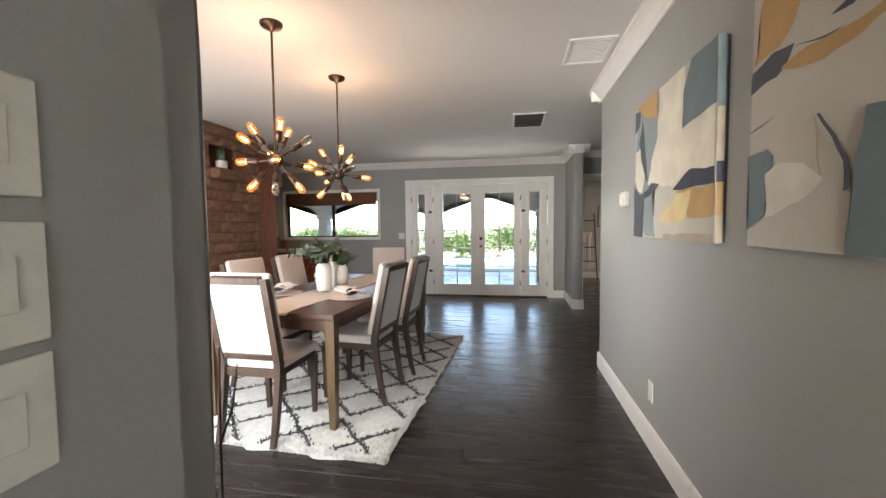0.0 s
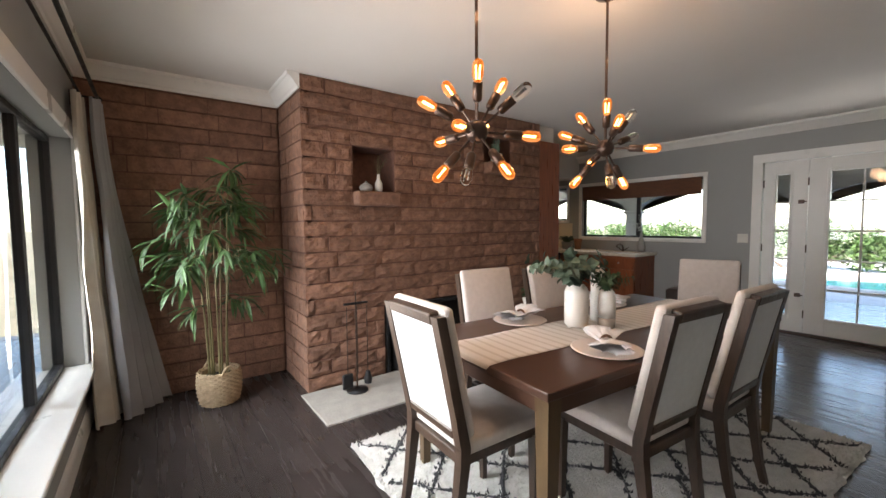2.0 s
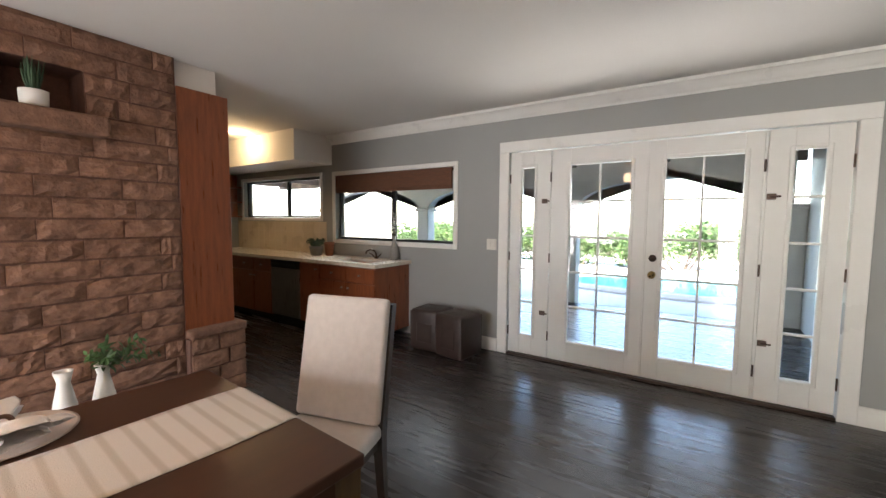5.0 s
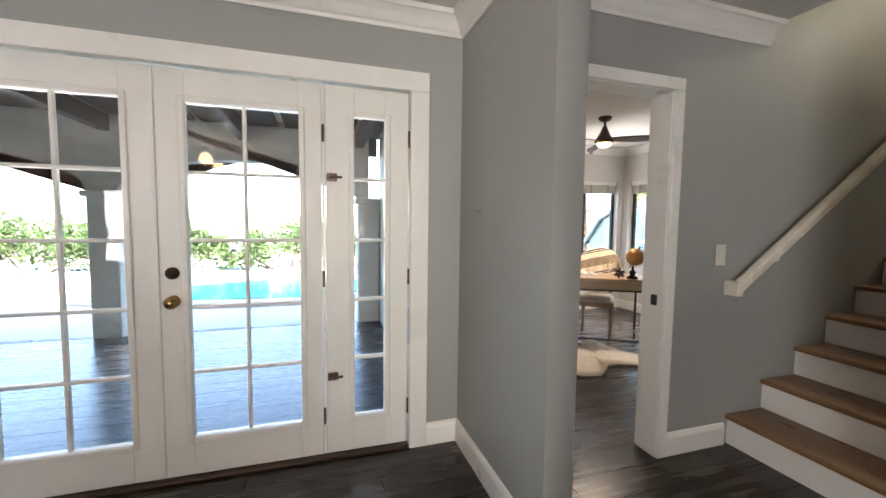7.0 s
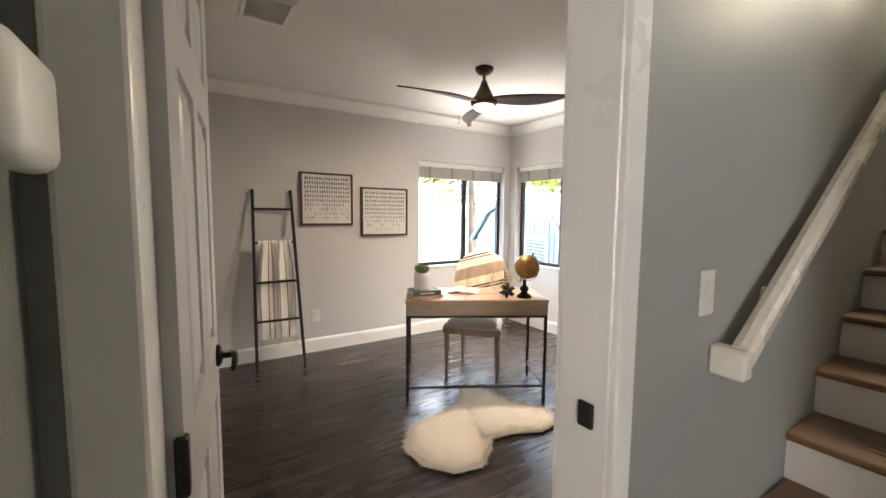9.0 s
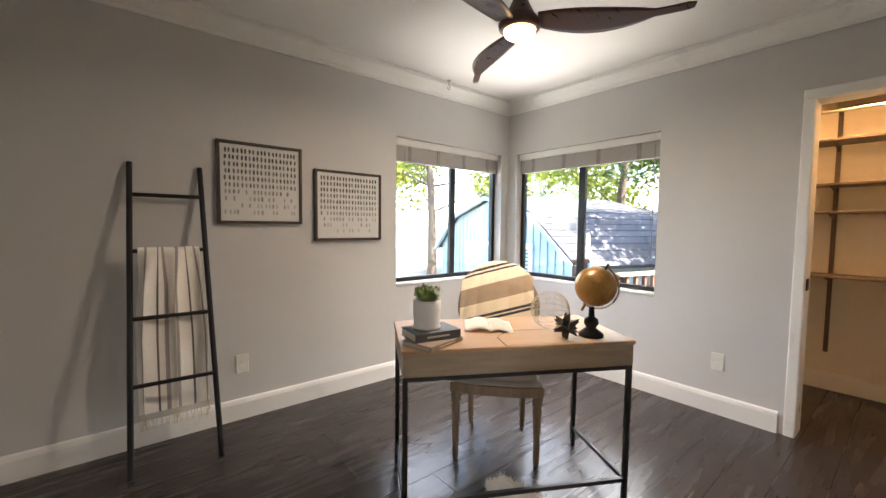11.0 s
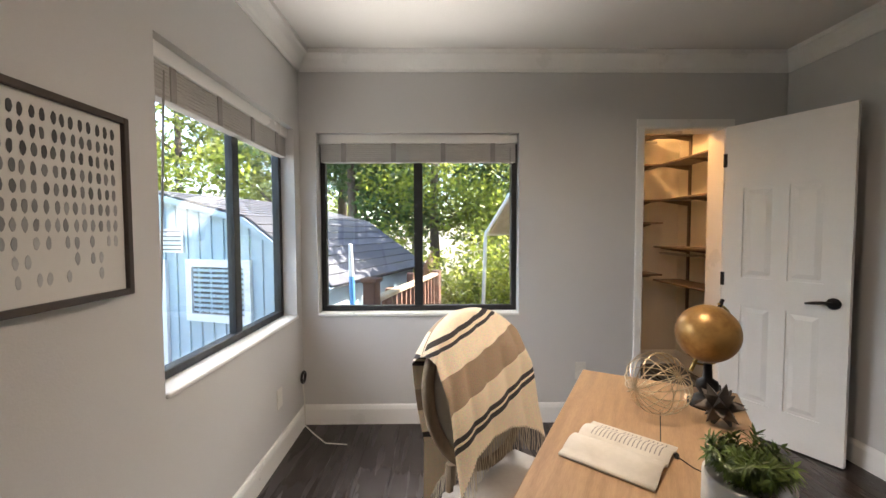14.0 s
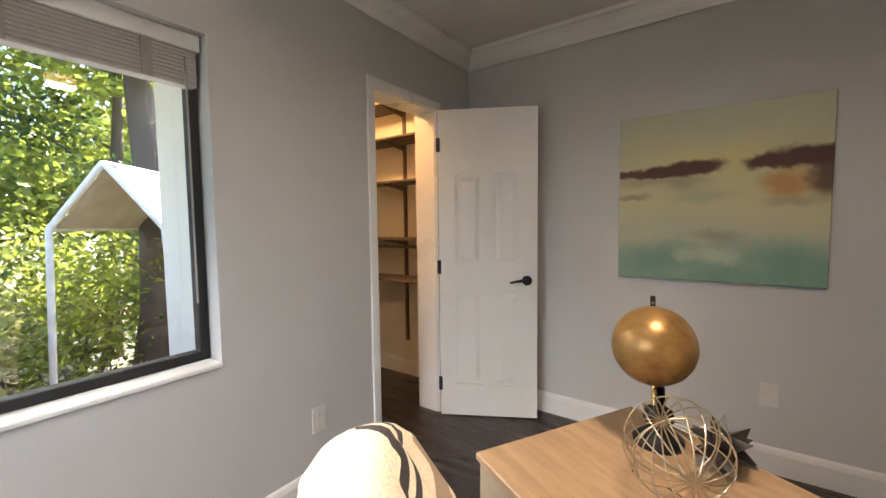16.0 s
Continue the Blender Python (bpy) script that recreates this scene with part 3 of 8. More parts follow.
def panel_door(name, label, w, h, m, panels, handle_z, side, category="door"):
    """A moulded panel door hinged on its z axis, lying along +x."""
    d = thing(name, label, category, m, kind="structure")
    t = 0.035
    bm = bmesh.new()
    xs = sorted({0, w, *[v for p in panels for v in p[:2]]})
    zs = sorted({0.008, h, *[v for p in panels for v in p[2:]]})
    for a, b in zip(xs, xs[1:]):
        for c, e in zip(zs, zs[1:]):
            mx, mz = (a + b) / 2, (c + e) / 2
            if not any(p[0] < mx < p[1] and p[2] < mz < p[3] for p in panels):
                add_box(bm, (a, -t / 2, c), (b, t / 2, e))
    bmesh.ops.remove_doubles(bm, verts=bm.verts, dist=1e-5)
    dup = {}
    for f in bm.faces:
        dup.setdefault(tuple(round(c, 4) for c in f.calc_center_median()), []).append(f)
    bmesh.ops.delete(bm, geom=[f for fs in dup.values() if len(fs) > 1 for f in fs], context="FACES")
    part("leaf", bm, M_DOOR, d)
    for p in panels:
        bm = bmesh.new()
        add_box(bm, (p[0] - 0.002, -t / 2 + 0.010, p[2] - 0.002), (p[1] + 0.002, t / 2 - 0.010, p[3] + 0.002))
        for s in (-1, 1):
            # bevelled raised field
            o = [(p[0] + 0.018, p[2] + 0.018), (p[1] - 0.018, p[2] + 0.018), (p[1] - 0.018, p[3] - 0.018), (p[0] + 0.018, p[3] - 0.018)]
            i = [(p[0] + 0.045, p[2] + 0.045), (p[1] - 0.045, p[2] + 0.045), (p[1] - 0.045, p[3] - 0.045), (p[0] + 0.045, p[3] - 0.045)]
            vo = [bm.verts.new((x, s * (t / 2 - 0.009), z)) for x, z in o]
            vi = [bm.verts.new((x, s * (t / 2 - 0.001), z)) for x, z in i]
            bm.faces.new(vi)
            for k in range(4):
                bm.faces.new((vo[k], vo[(k + 1) % 4], vi[(k + 1) % 4], vi[k]))
        part("panel", bm, M_DOOR, d)
    for s in (-1, 1):
        b = lathe([(0, 0), (0.032, 0), (0.032, 0.008), (0.022, 0.014), (0.011, 0.016), (0.011, 0.05), (0, 0.05)], 20, Matrix.Translation((w - 0.065, s * t / 2, handle_z)) @ pose(0, 0, 0, -90 * s))
        add_tube(b, [(w - 0.062, s * (t / 2 + 0.045), handle_z), (w - 0.10, s * (t / 2 + 0.05), handle_z + 0.004), (w - 0.14, s * (t / 2 + 0.05), handle_z - 0.002), (w - 0.175, s * (t / 2 + 0.045), handle_z - 0.01)], [0.011, 0.010, 0.009, 0.006], 8)
        part("door_handle", b, M_BLACK, d, "black lever handle", True)
    for z in (0.22, 1.0, h - 0.22):
        part("hinge", box((-0.012, -t / 2 - 0.006, z - 0.045), (0.012, -t / 2 + 0.012, z + 0.045), bevel=0.003), M_BLACK, d, "black hinge")
    return d


# the closet door stands open against the corner
panel_door("door_5", "white four panel closet door standing open", 0.63, 2.01, pose(4.655, 7.66, 0, 0, 0, 180 + 28.2), [(0.11, 0.28, 0.22, 0.84), (0.35, 0.52, 0.22, 0.84), (0.11, 0.28, 1.02, 1.60), (0.35, 0.52, 1.02, 1.60)], 0.915, -1)
panel_door("door_6", "white panelled office door standing open", 0.72, 2.04, pose(1.115, OS + 0.03, 0, 0, 0, 84), [(0.11, 0.32, 0.22, 0.86), (0.40, 0.61, 0.22, 0.86), (0.11, 0.32, 1.02, 1.60), (0.40, 0.61, 1.02, 1.60), (0.11, 0.32, 1.70, 1.92), (0.40, 0.61, 1.70, 1.92)], 0.95, -1)
tagged(part("strike_plate", box((1.905, HY + 0.03, 0.88), (1.916, HY + 0.07, 0.94), bevel=0.003), M_BLACK), "black strike plate on the office door jamb", "strike plate", kind="structure")
tagged(part("strike_plate", box((OE + 0.03, 8.196, 0.90), (OE + 0.09, 8.205, 0.97), bevel=0.002), M_BLACK), "black strike plate on the closet jamb", "strike plate", kind="structure")

# stairs
stairs = thing("stairs", "staircase with oak treads and white painted risers", "stairs", pose(2.475, 6.05, 0), kind="structure")
RISE, GO = 0.188, 0.285
for i in range(14):
    part("riser", box((GO * i, 0, RISE * i), (GO * i + 0.02, HY - 6.052, RISE * (i + 1) - 0.03)), M_TRIM, stairs)
    part("tread", box((GO * i - 0.028, 0, RISE * (i + 1) - 0.03), (GO * (i + 1) + 0.02, HY - 6.052, RISE * (i + 1)), bevel=0.01, segments=2), M_STAIRWOOD, stairs, "oak tread with rounded nosing")
part("string", prism([(0, 0), (GO * 14, 0), (GO * 14, RISE * 13.9)], 0.0, 0.02, pose(0.02, 0.02, -0.02, 90)), M_TRIM, stairs)
tagged(part("floor_landing", box((2.44 + GO * 14, 6.05, RISE * 14 - 0.12), (6.55, HY, RISE * 14)), M_STAIRWOOD), "oak landing at the head of the stairs", "landing", kind="structure")

rail = thing("handrail", "white painted handrail with worn wood fixed to the wall", "handrail", pose(2.40, HY - 0.065, 0.985))
RS = 0.69
b = bmesh.new()
prof = [(-0.024, -0.03), (0.024, -0.03), (0.027, 0.005), (0.02, 0.026), (0, 0.032), (-0.02, 0.026), (-0.027, 0.005)]
ends = []
for x, z in ((0, 0), (3.2, 3.2 * RS)):
    ends.append([b.verts.new((x, y, z + u * 1.2)) for y, u in prof])
for i in range(7):
    j = (i + 1) % 7
    b.faces.new((ends[0][i], ends[0][j], ends[1][j], ends[1][i]))
b.faces.new(ends[0][::-1])
b.faces.new(ends[1])
add_box(b, (-0.03, -0.026, -0.055), (0.02, 0.065, 0.03), bevel=0.008)
M_RAIL = mat("handrail_paint", (0.74, 0.70, 0.62), 0.28, color2=(0.64, 0.55, 0.45), scale=3, contrast=(0.2, 0.5))
part("rail", b, M_RAIL, rail)
for x in (0.32, 1.5, 2.7):
    b = rod((x, 0, x * RS - 0.03), (x, 0.0, x * RS - 0.07), 0.008)
    add_rod(b, (x, 0.0, x * RS - 0.07), (x, 0.066, x * RS - 0.085), 0.008)
    add_rod(b, (x, 0.056, x * RS - 0.085), (x, 0.066, x * RS - 0.085), 0.026)
    part("bracket", b, M_TRIM, rail)
for x in (0.09,):
    part("screw", rod((x, 0.02, -0.02), (x, 0.066, -0.02), 0.006), M_TRIM, rail)


def plate(name, label, m, w, h, kinds, category="switch"):
    """A wall plate lying in x and z, facing -y, with rockers or sockets."""
    p = thing(name, label, category, m)
    part("cover_plate", box((-w / 2, -0.007, -h / 2), (w / 2, 0.0, h / 2), bevel=0.003, segments=2), M_PLASTIC, p)
    for x, kind in kinds:
        if kind == "rocker":
            b = box((x - 0.017, -0.011, -0.034), (x + 0.017, -0.006, 0.034), bevel=0.002)
            part("rocker", b, M_PLASTIC, p)
        elif kind == "toggle":
            part("toggle", box((x - 0.005, -0.018, -0.004), (x + 0.005, -0.006, 0.012), bevel=0.002), M_PLASTIC, p)
        else:
            for z in (-0.022, 0.022):
                b = box((x - 0.016, -0.009, z - 0.015), (x + 0.016, -0.006, z + 0.015), bevel=0.003)
                part("socket", b, M_PLASTIC, p)
    return p


plate("light_switch", "ivory double light switch on the grey wall", pose(-2.10, NY, 1.13), 0.115, 0.115, ((-0.025, "rocker"), (0.025, "rocker")))
plate("light_switch", "white light switch beside the handrail", pose(2.335, HY, 1.165), 0.07, 0.125, ((0, "rocker"),))
for z, h in ((1.40, 0.14), (1.228, 0.145), (1.068, 0.145)):
    plate("wall_control", "ivory wall control plate by the entry", pose(-0.63, 0.645, z, 0, 0, 90), 0.14, h, ((0.02, "rocker"),))
plate("wall_outlet", "white outlet low on the grey picture wall", pose(RX, 2.72, 0.33, 0, 0, -90), 0.07, 0.115, ((0, "socket"),), "outlet")
plate("wall_outlet", "white outlet on the office wall under the window", pose(OE, 8.62, 0.36, 0, 0, -90), 0.075, 0.12, ((0, "socket"),), "outlet")
plate("wall_outlet", "white outlet on the office wall near the corner", pose(4.27, ON, 0.36), 0.07, 0.115, ((0, "socket"),), "outlet")
plate("wall_outlet", "white outlet on the office wall behind the ladder", pose(2.16, ON, 0.36), 0.075, 0.12, ((0, "socket"),), "outlet")
plate("wall_outlet", "white outlet on the wall under the landscape", pose(2.92, OS + 0.012, 0.40, 0, 0, 180), 0.075, 0.12, ((0, "socket"),), "outlet")

th = thing("thermostat", "small ivory thermostat on the grey wall", "thermostat", pose(RX, 3.26, 1.47, 0, 0, -90))
part("body", box((-0.06, -0.028, -0.05), (0.06, 0.0, 0.05), bevel=0.006, segments=2), M_PLASTIC, th)
part("cover", box((-0.05, -0.04, -0.04), (0.02, -0.027, 0.04), bevel=0.005), M_PLASTIC, th)


def vent(name, label, x, y, w, d, rot, dark):
    v = thing(name, label, "vent", pose(x, y, CZ, 0, 0, rot))
    b = bmesh.new()
    for lo, hi in (((-w / 2, -d / 2), (w / 2, -d / 2 + 0.025)), ((-w / 2, d / 2 - 0.025), (w / 2, d / 2)), ((-w / 2, -d / 2 + 0.025), (-w / 2 + 0.025, d / 2 - 0.025)), ((w / 2 - 0.025, -d / 2 + 0.025), (w / 2, d / 2 - 0.025))):
        add_box(b, (lo[0], lo[1], -0.012), (hi[0], hi[1], 0), bevel=0.003)
    part("frame", b, M_TRIM, v)
    part("backing", box((-w / 2 + 0.02, -d / 2 + 0.02, -0.003), (w / 2 - 0.02, d / 2 - 0.02, -0.001)), M_VENT if dark else M_TRIM, v)
    n = int((d - 0.05) / 0.022)
    for i in range(n):
        y0 = -d / 2 + 0.03 + i * 0.022
        part("slat", box((-w / 2 + 0.025, -0.009, -0.001), (w / 2 - 0.025, 0.009, 0.001), pose(0, y0, -0.008, 35)), M_VENT if dark else M_TRIM, v)
    return v


M_VENT = mat("vent_grey", (0.10, 0.095, 0.09), 0.5, scale=10)
vent("ceiling_vent", "dark grey return air grille in the ceiling", 0.14, 5.03, 0.36, 0.62, 0, True)
vent("ceiling_vent", "white air vent in the ceiling", 0.47, 3.27, 0.3, 0.42, 0, False)
vent("ceiling_vent", "white air vent in the office ceiling", 1.55, 9.05, 0.26, 0.32, 0, False)
hk = thing("ceiling_hook", "small white hook in the office ceiling", "hook", pose(3.785, 10.42, CZ))
hb = lathe([(0, 0), (0.018, 0), (0.016, -0.006), (0.004, -0.01), (0.004, -0.04), (0, -0.04)], 12)
add_tube(hb, [(0, 0, -0.04), (0.014, 0, -0.055), (0.008, 0, -0.075), (-0.01, 0, -0.075), (-0.014, 0, -0.06)], 0.004, 6)
part("hook", hb, M_STEEL, hk)
sd = thing("smoke_detector", "round white smoke detector on the office ceiling", "smoke detector", pose(2.15, 7.85, CZ))
part("body", lathe([(0, -0.04), (0.045, -0.038), (0.058, -0.03), (0.062, -0.012), (0.065, 0), (0, 0)], 24), M_PLASTIC, sd, "", True)
wh = thing("wall_hook", "small steel coat hook on the stub wall", "hook", pose(0.89, 7.28, 1.39, 0, 0, -90))
hb = box((-0.012, -0.004, -0.025), (0.012, 0, 0.025), bevel=0.002)
add_tube(hb, [(0, -0.004, 0.01), (0, -0.03, 0.0), (0, -0.04, 0.015)], 0.004, 6)
part("hook", hb, M_STEEL, wh)


# ---------------------------------------------------------------- dining room: fireplace
COURSE = 0.125
chim = thing("wall_chimney", "brown split-face block chimney breast with two niches", "fireplace", kind="structure")


def pierced(y0, y1, holes, x0, x1, material, name, parent):
    """A block core with openings."""
    bm = bmesh.new()
    cuts = sorted({y0, y1, *[v for h in holes for v in h[:2]]})
    for a, b in zip(cuts, cuts[1:]):
        spans = [(0, CZ)]
        for h in holes:
            if h[0] < (a + b) / 2 < h[1]:
                spans = [s for s0, s1 in spans for s in ((s0, min(h[2], s1)), (max(h[3], s0), s1)) if s[1] - s[0] > 1e-3]
        for s0, s1 in spans:
            add_box(bm, (x0, a, s0), (x1, b, s1))
    return part(name, bm, material, parent)


NICHES = [(2.855, 3.245, 1.625, 2.0), (4.315, 4.705, 1.99, 2.26), (3.125, 4.25, 0.0, 0.625)]
pierced(2.45, 5.20, NICHES, CX - 0.30, CX - 0.022, M_MORTAR, "core", chim)
part("core_back", box((CX - 0.75, 2.45, 0), (CX - 0.302, 5.20, CZ)), M_MORTAR, chim)
for y, z, w in ((3.05, 1.503, 0.40), (4.55, 1.868, 0.48)):
    part("ledge", box((CX - 0.2, y - w / 2, z), (CX + 0.10, y + w / 2, z + 0.12), bevel=0.018, segments=2), M_BLOCK, chim, "projecting stone ledge under the niche")

M_SOOT = mat("sooty_firebrick", (0.028, 0.024, 0.022), 0.9, color2=(0.012, 0.011, 0.010), scale=14, bump=0.5, bump_scale=50)
fb = thing("firebox", "black sooty fireplace opening with folded screens", "fireplace", pose(CX, 3.69, 0))
b = bmesh.new()
add_box(b, (-0.296, -0.56, 0.0), (-0.27, 0.56, 0.62))
add_box(b, (-0.27, -0.562, 0.0), (-0.03, -0.535, 0.62))
add_box(b, (-0.27, 0.535, 0.0), (-0.03, 0.562, 0.62))
add_box(b, (-0.27, -0.535, 0.6), (-0.03, 0.535, 0.62))
part("lining", b, M_SOOT, fb)
b = bmesh.new()
for lo, hi in (((-0.55, 0), (-0.52, 0.615)), ((0.52, 0), (0.55, 0.615)), ((-0.52, 0.585), (0.52, 0.615))):
    add_box(b, (-0.03, lo[0], lo[1]), (0.0, hi[0], hi[1]), bevel=0.004)
part("surround", b, M_BLACK, fb, "black metal surround")
for k in range(4):
    part("screen_panel", box((-0.02, -0.05, 0.02), (-0.012, 0.03, 0.585), pose(0, -0.47 + k * 0.045, 0, 0, 0, 55 if k % 2 else -55)), M_BLACK, fb, "folded black screen panel")
for k in range(2):
    part("screen_panel", box((-0.02, -0.05, 0.02), (-0.012, 0.03, 0.585), pose(0, 0.46 - k * 0.045, 0, 0, 0, 55 if k % 2 else -55)), M_BLACK, fb, "folded black screen panel")
M_LOG = mat("split_log", (0.30, 0.19, 0.11), 0.9, color2=(0.12, 0.07, 0.045), scale=12, bump=0.7, bump_scale=30, stretch=(6, 1, 6))
for k, (x, y, z, r, a) in enumerate(((-0.17, -0.05, 0.055, 0.055, 80), (-0.10, 0.10, 0.05, 0.05, 97), (-0.15, 0.05, 0.14, 0.048, 70))):
    lg = thing("log", "split firewood log lying in the fireplace", "log", pose(CX + x, 3.62 + y, z, 0, 0, a), "logs in the fireplace")
    part("bark", tube([(-0.2, 0, 0), (-0.07, 0.008, 0.004), (0.08, -0.006, 0), (0.2, 0.004, 0.003)], [r, r * 1.06, r * 0.97, r], 9), M_LOG, lg)
hearth = thing("hearth", "pale concrete hearth slab set in the floor", "hearth", pose(CX, 2.37, 0), kind="structure")
part("slab", box((0.0, 0, -0.015), (0.59, 2.25, 0.014), bevel=0.006, segments=2), M_CONC, hearth)

tools = thing("fireplace_tools", "dark iron fireplace tool stand on the hearth", "fireplace tools", pose(-3.19, 2.76, 0.014))
part("base", lathe([(0, 0), (0.085, 0), (0.085, 0.012), (0.03, 0.02), (0.008, 0.035), (0, 0.035)], 20), M_BLACK, tools, "", True)
part("post", rod((0, 0, 0.02), (0, 0, 0.80), 0.006), M_BRONZE, tools)
part("crossbar", box((-0.012, -0.10, 0.70), (0.012, 0.10, 0.716), bevel=0.003), M_BLACK, tools)
for y in (-0.085, 0.0, 0.085):
    part("tool_rod", rod((0.02, y, 0.14), (0.02, y, 0.69), 0.0035), M_BRONZE, tools)
part("shovel", box((0.008, -0.13, 0.04), (0.034, -0.045, 0.16), bevel=0.008), M_BLACK, tools)
part("brush", lathe([(0, 0.05), (0.03, 0.05), (0.034, 0.09), (0.016, 0.15), (0, 0.15)], 12, pose(0.02, 0.085, 0)), M_BLACK, tools)

# block walls: cores here, single blocks at the end of the file
recess = thing("wall_block", "brown block wall behind the plant", "wall", kind="structure")
part("core", box((BX - 0.2, SY, 0), (BX - 0.018, 2.45, CZ)), M_MORTAR, recess)
cheek = thing("wall_block_side", "brown block side of the chimney breast", "wall", kind="structure")
part("core", box((BX - 0.018, 2.446, 0), (CX - 0.022, 2.5, CZ)), M_MORTAR, cheek)
low = thing("wall_low", "low brown block wall at the foot of the cupboard", "wall", kind="structure")
part("core", box((CX - 0.26, 5.2, 0), (CX + 0.04, 5.60, 0.49)), M_MORTAR, low)

# what stands in the niches
jar = thing("jar", "small round grey lidded jar in the niche", "jar", pose(-3.42, 2.98, 1.625))
M_GREYCER = mat("grey_ceramic", (0.30, 0.29, 0.27), 0.5, scale=12, bump=0.2)
part("body", lathe([(0, 0), (0.035, 0), (0.055, 0.02), (0.058, 0.04), (0.045, 0.06), (0.025, 0.066), (0, 0.066)], 20), M_GREYCER, jar, "", True)
part("lid", lathe([(0, 0.066), (0.03, 0.066), (0.026, 0.074), (0.008, 0.08), (0.008, 0.088), (0, 0.09)], 16), M_GREYCER, jar, "", True)
bot = thing("bottle_vase", "slim white bottle vase with dry grass", "vase", pose(-3.42, 3.10, 1.625))
part("body", lathe([(0, 0), (0.03, 0), (0.034, 0.03), (0.033, 0.08), (0.016, 0.11), (0.013, 0.15), (0.016, 0.155), (0.011, 0.154), (0.01, 0.11), (0, 0.10)], 20), M_CERAMIC, bot, "", True)
M_GRASS = mat("dry_grass", (0.16, 0.13, 0.07), 0.8, scale=20)
b = bmesh.new()
rng = random.Random(3)
for k in range(16):
    a, s = rng.uniform(0, 6.28), rng.uniform(0.02, 0.07)
    add_tube(b, [(0, 0, 0.12), (s * 0.3 * math.cos(a), s * 0.3 * math.sin(a), 0.2), (s * math.cos(a), s * math.sin(a) + 0.03, 0.27 + rng.uniform(0, 0.06))], [0.0015, 0.0012, 0.0008], 4)
part("dry_grass", b, M_GRASS, bot)
M_SUCC = mat("succulent_leaf", (0.045, 0.085, 0.04), 0.5, color2=(0.03, 0.055, 0.03), scale=14)
pot = thing("potted_plant", "spiky succulent in a white pot in the niche", "plant", pose(-3.38, 4.48, 1.99))
part("pot", lathe([(0, 0), (0.05, 0), (0.06, 0.015), (0.063, 0.09), (0.058, 0.092), (0.056, 0.075), (0, 0.075)], 24), M_CERAMIC, pot, "white ceramic pot", True)
b = bmesh.new()
for k in range(26):
    a, t, h = rng.uniform(0, 6.28), rng.uniform(0.01, 0.055), rng.uniform(0.12, 0.2)
    add_tube(b, [(t * 0.4 * math.cos(a), t * 0.4 * math.sin(a), 0.07), (t * 0.9 * math.cos(a), t * 0.9 * math.sin(a), 0.07 + h * 0.5), (t * 1.3 * math.cos(a), t * 1.3 * math.sin(a), 0.07 + h)], [0.007, 0.006, 0.0008], 5)
part("leaves", b, M_SUCC, pot)

# ---------------------------------------------------------------- dining table and chairs
TABLE = pose(-1.535, 3.60, 0, 0, 0, -4)
RUGZ = 0.026
table = thing("dining_table", "dark walnut rectangular dining table on a rug", "table", TABLE @ pose(0, 0, RUGZ))
TZ = 0.76 - RUGZ
part("tabletop", box((-0.485, -1.02, TZ - 0.035), (0.485, 1.02, TZ), bevel=0.005, segments=2), M_WALNUT, table)
M_TABLEG = mat("olive_brown_leg", (0.115, 0.072, 0.032), 0.38, color2=(0.07, 0.042, 0.02), scale=4, detail=8, stretch=(8, 8, 1))
for lo, hi in (((-0.42, -0.985), (0.42, -0.965)), ((-0.42, 0.965), (0.42, 0.985)), ((-0.455, -0.95), (-0.435, 0.95)), ((0.435, -0.95), (0.455, 0.95))):
    part("apron", box((lo[0], lo[1], TZ - 0.11), (hi[0], hi[1], TZ - 0.036), bevel=0.003), M_WALNUT, table)
for sx in (-1, 1):
    for sy in (-1, 1):
        b = bmesh.new()
        w0, w1 = 0.021, 0.033
        low_v = [b.verts.new((sx * 0.447 + dx * w0, sy * 0.977 + dy * w0, 0)) for dx, dy in ((-1, -1), (1, -1), (1, 1), (-1, 1))]
        top_v = [b.verts.new((sx * 0.447 + dx * w1, sy * 0.977 + dy * w1, TZ - 0.036)) for dx, dy in ((-1, -1), (1, -1), (1, 1), (-1, 1))]
        b.faces.new(low_v[::-1])
        b.faces.new(top_v)
        for k in range(4):
            b.faces.new((low_v[k], low_v[(k + 1) % 4], top_v[(k + 1) % 4], top_v[k]))
        part("leg", b, M_TABLEG, table)


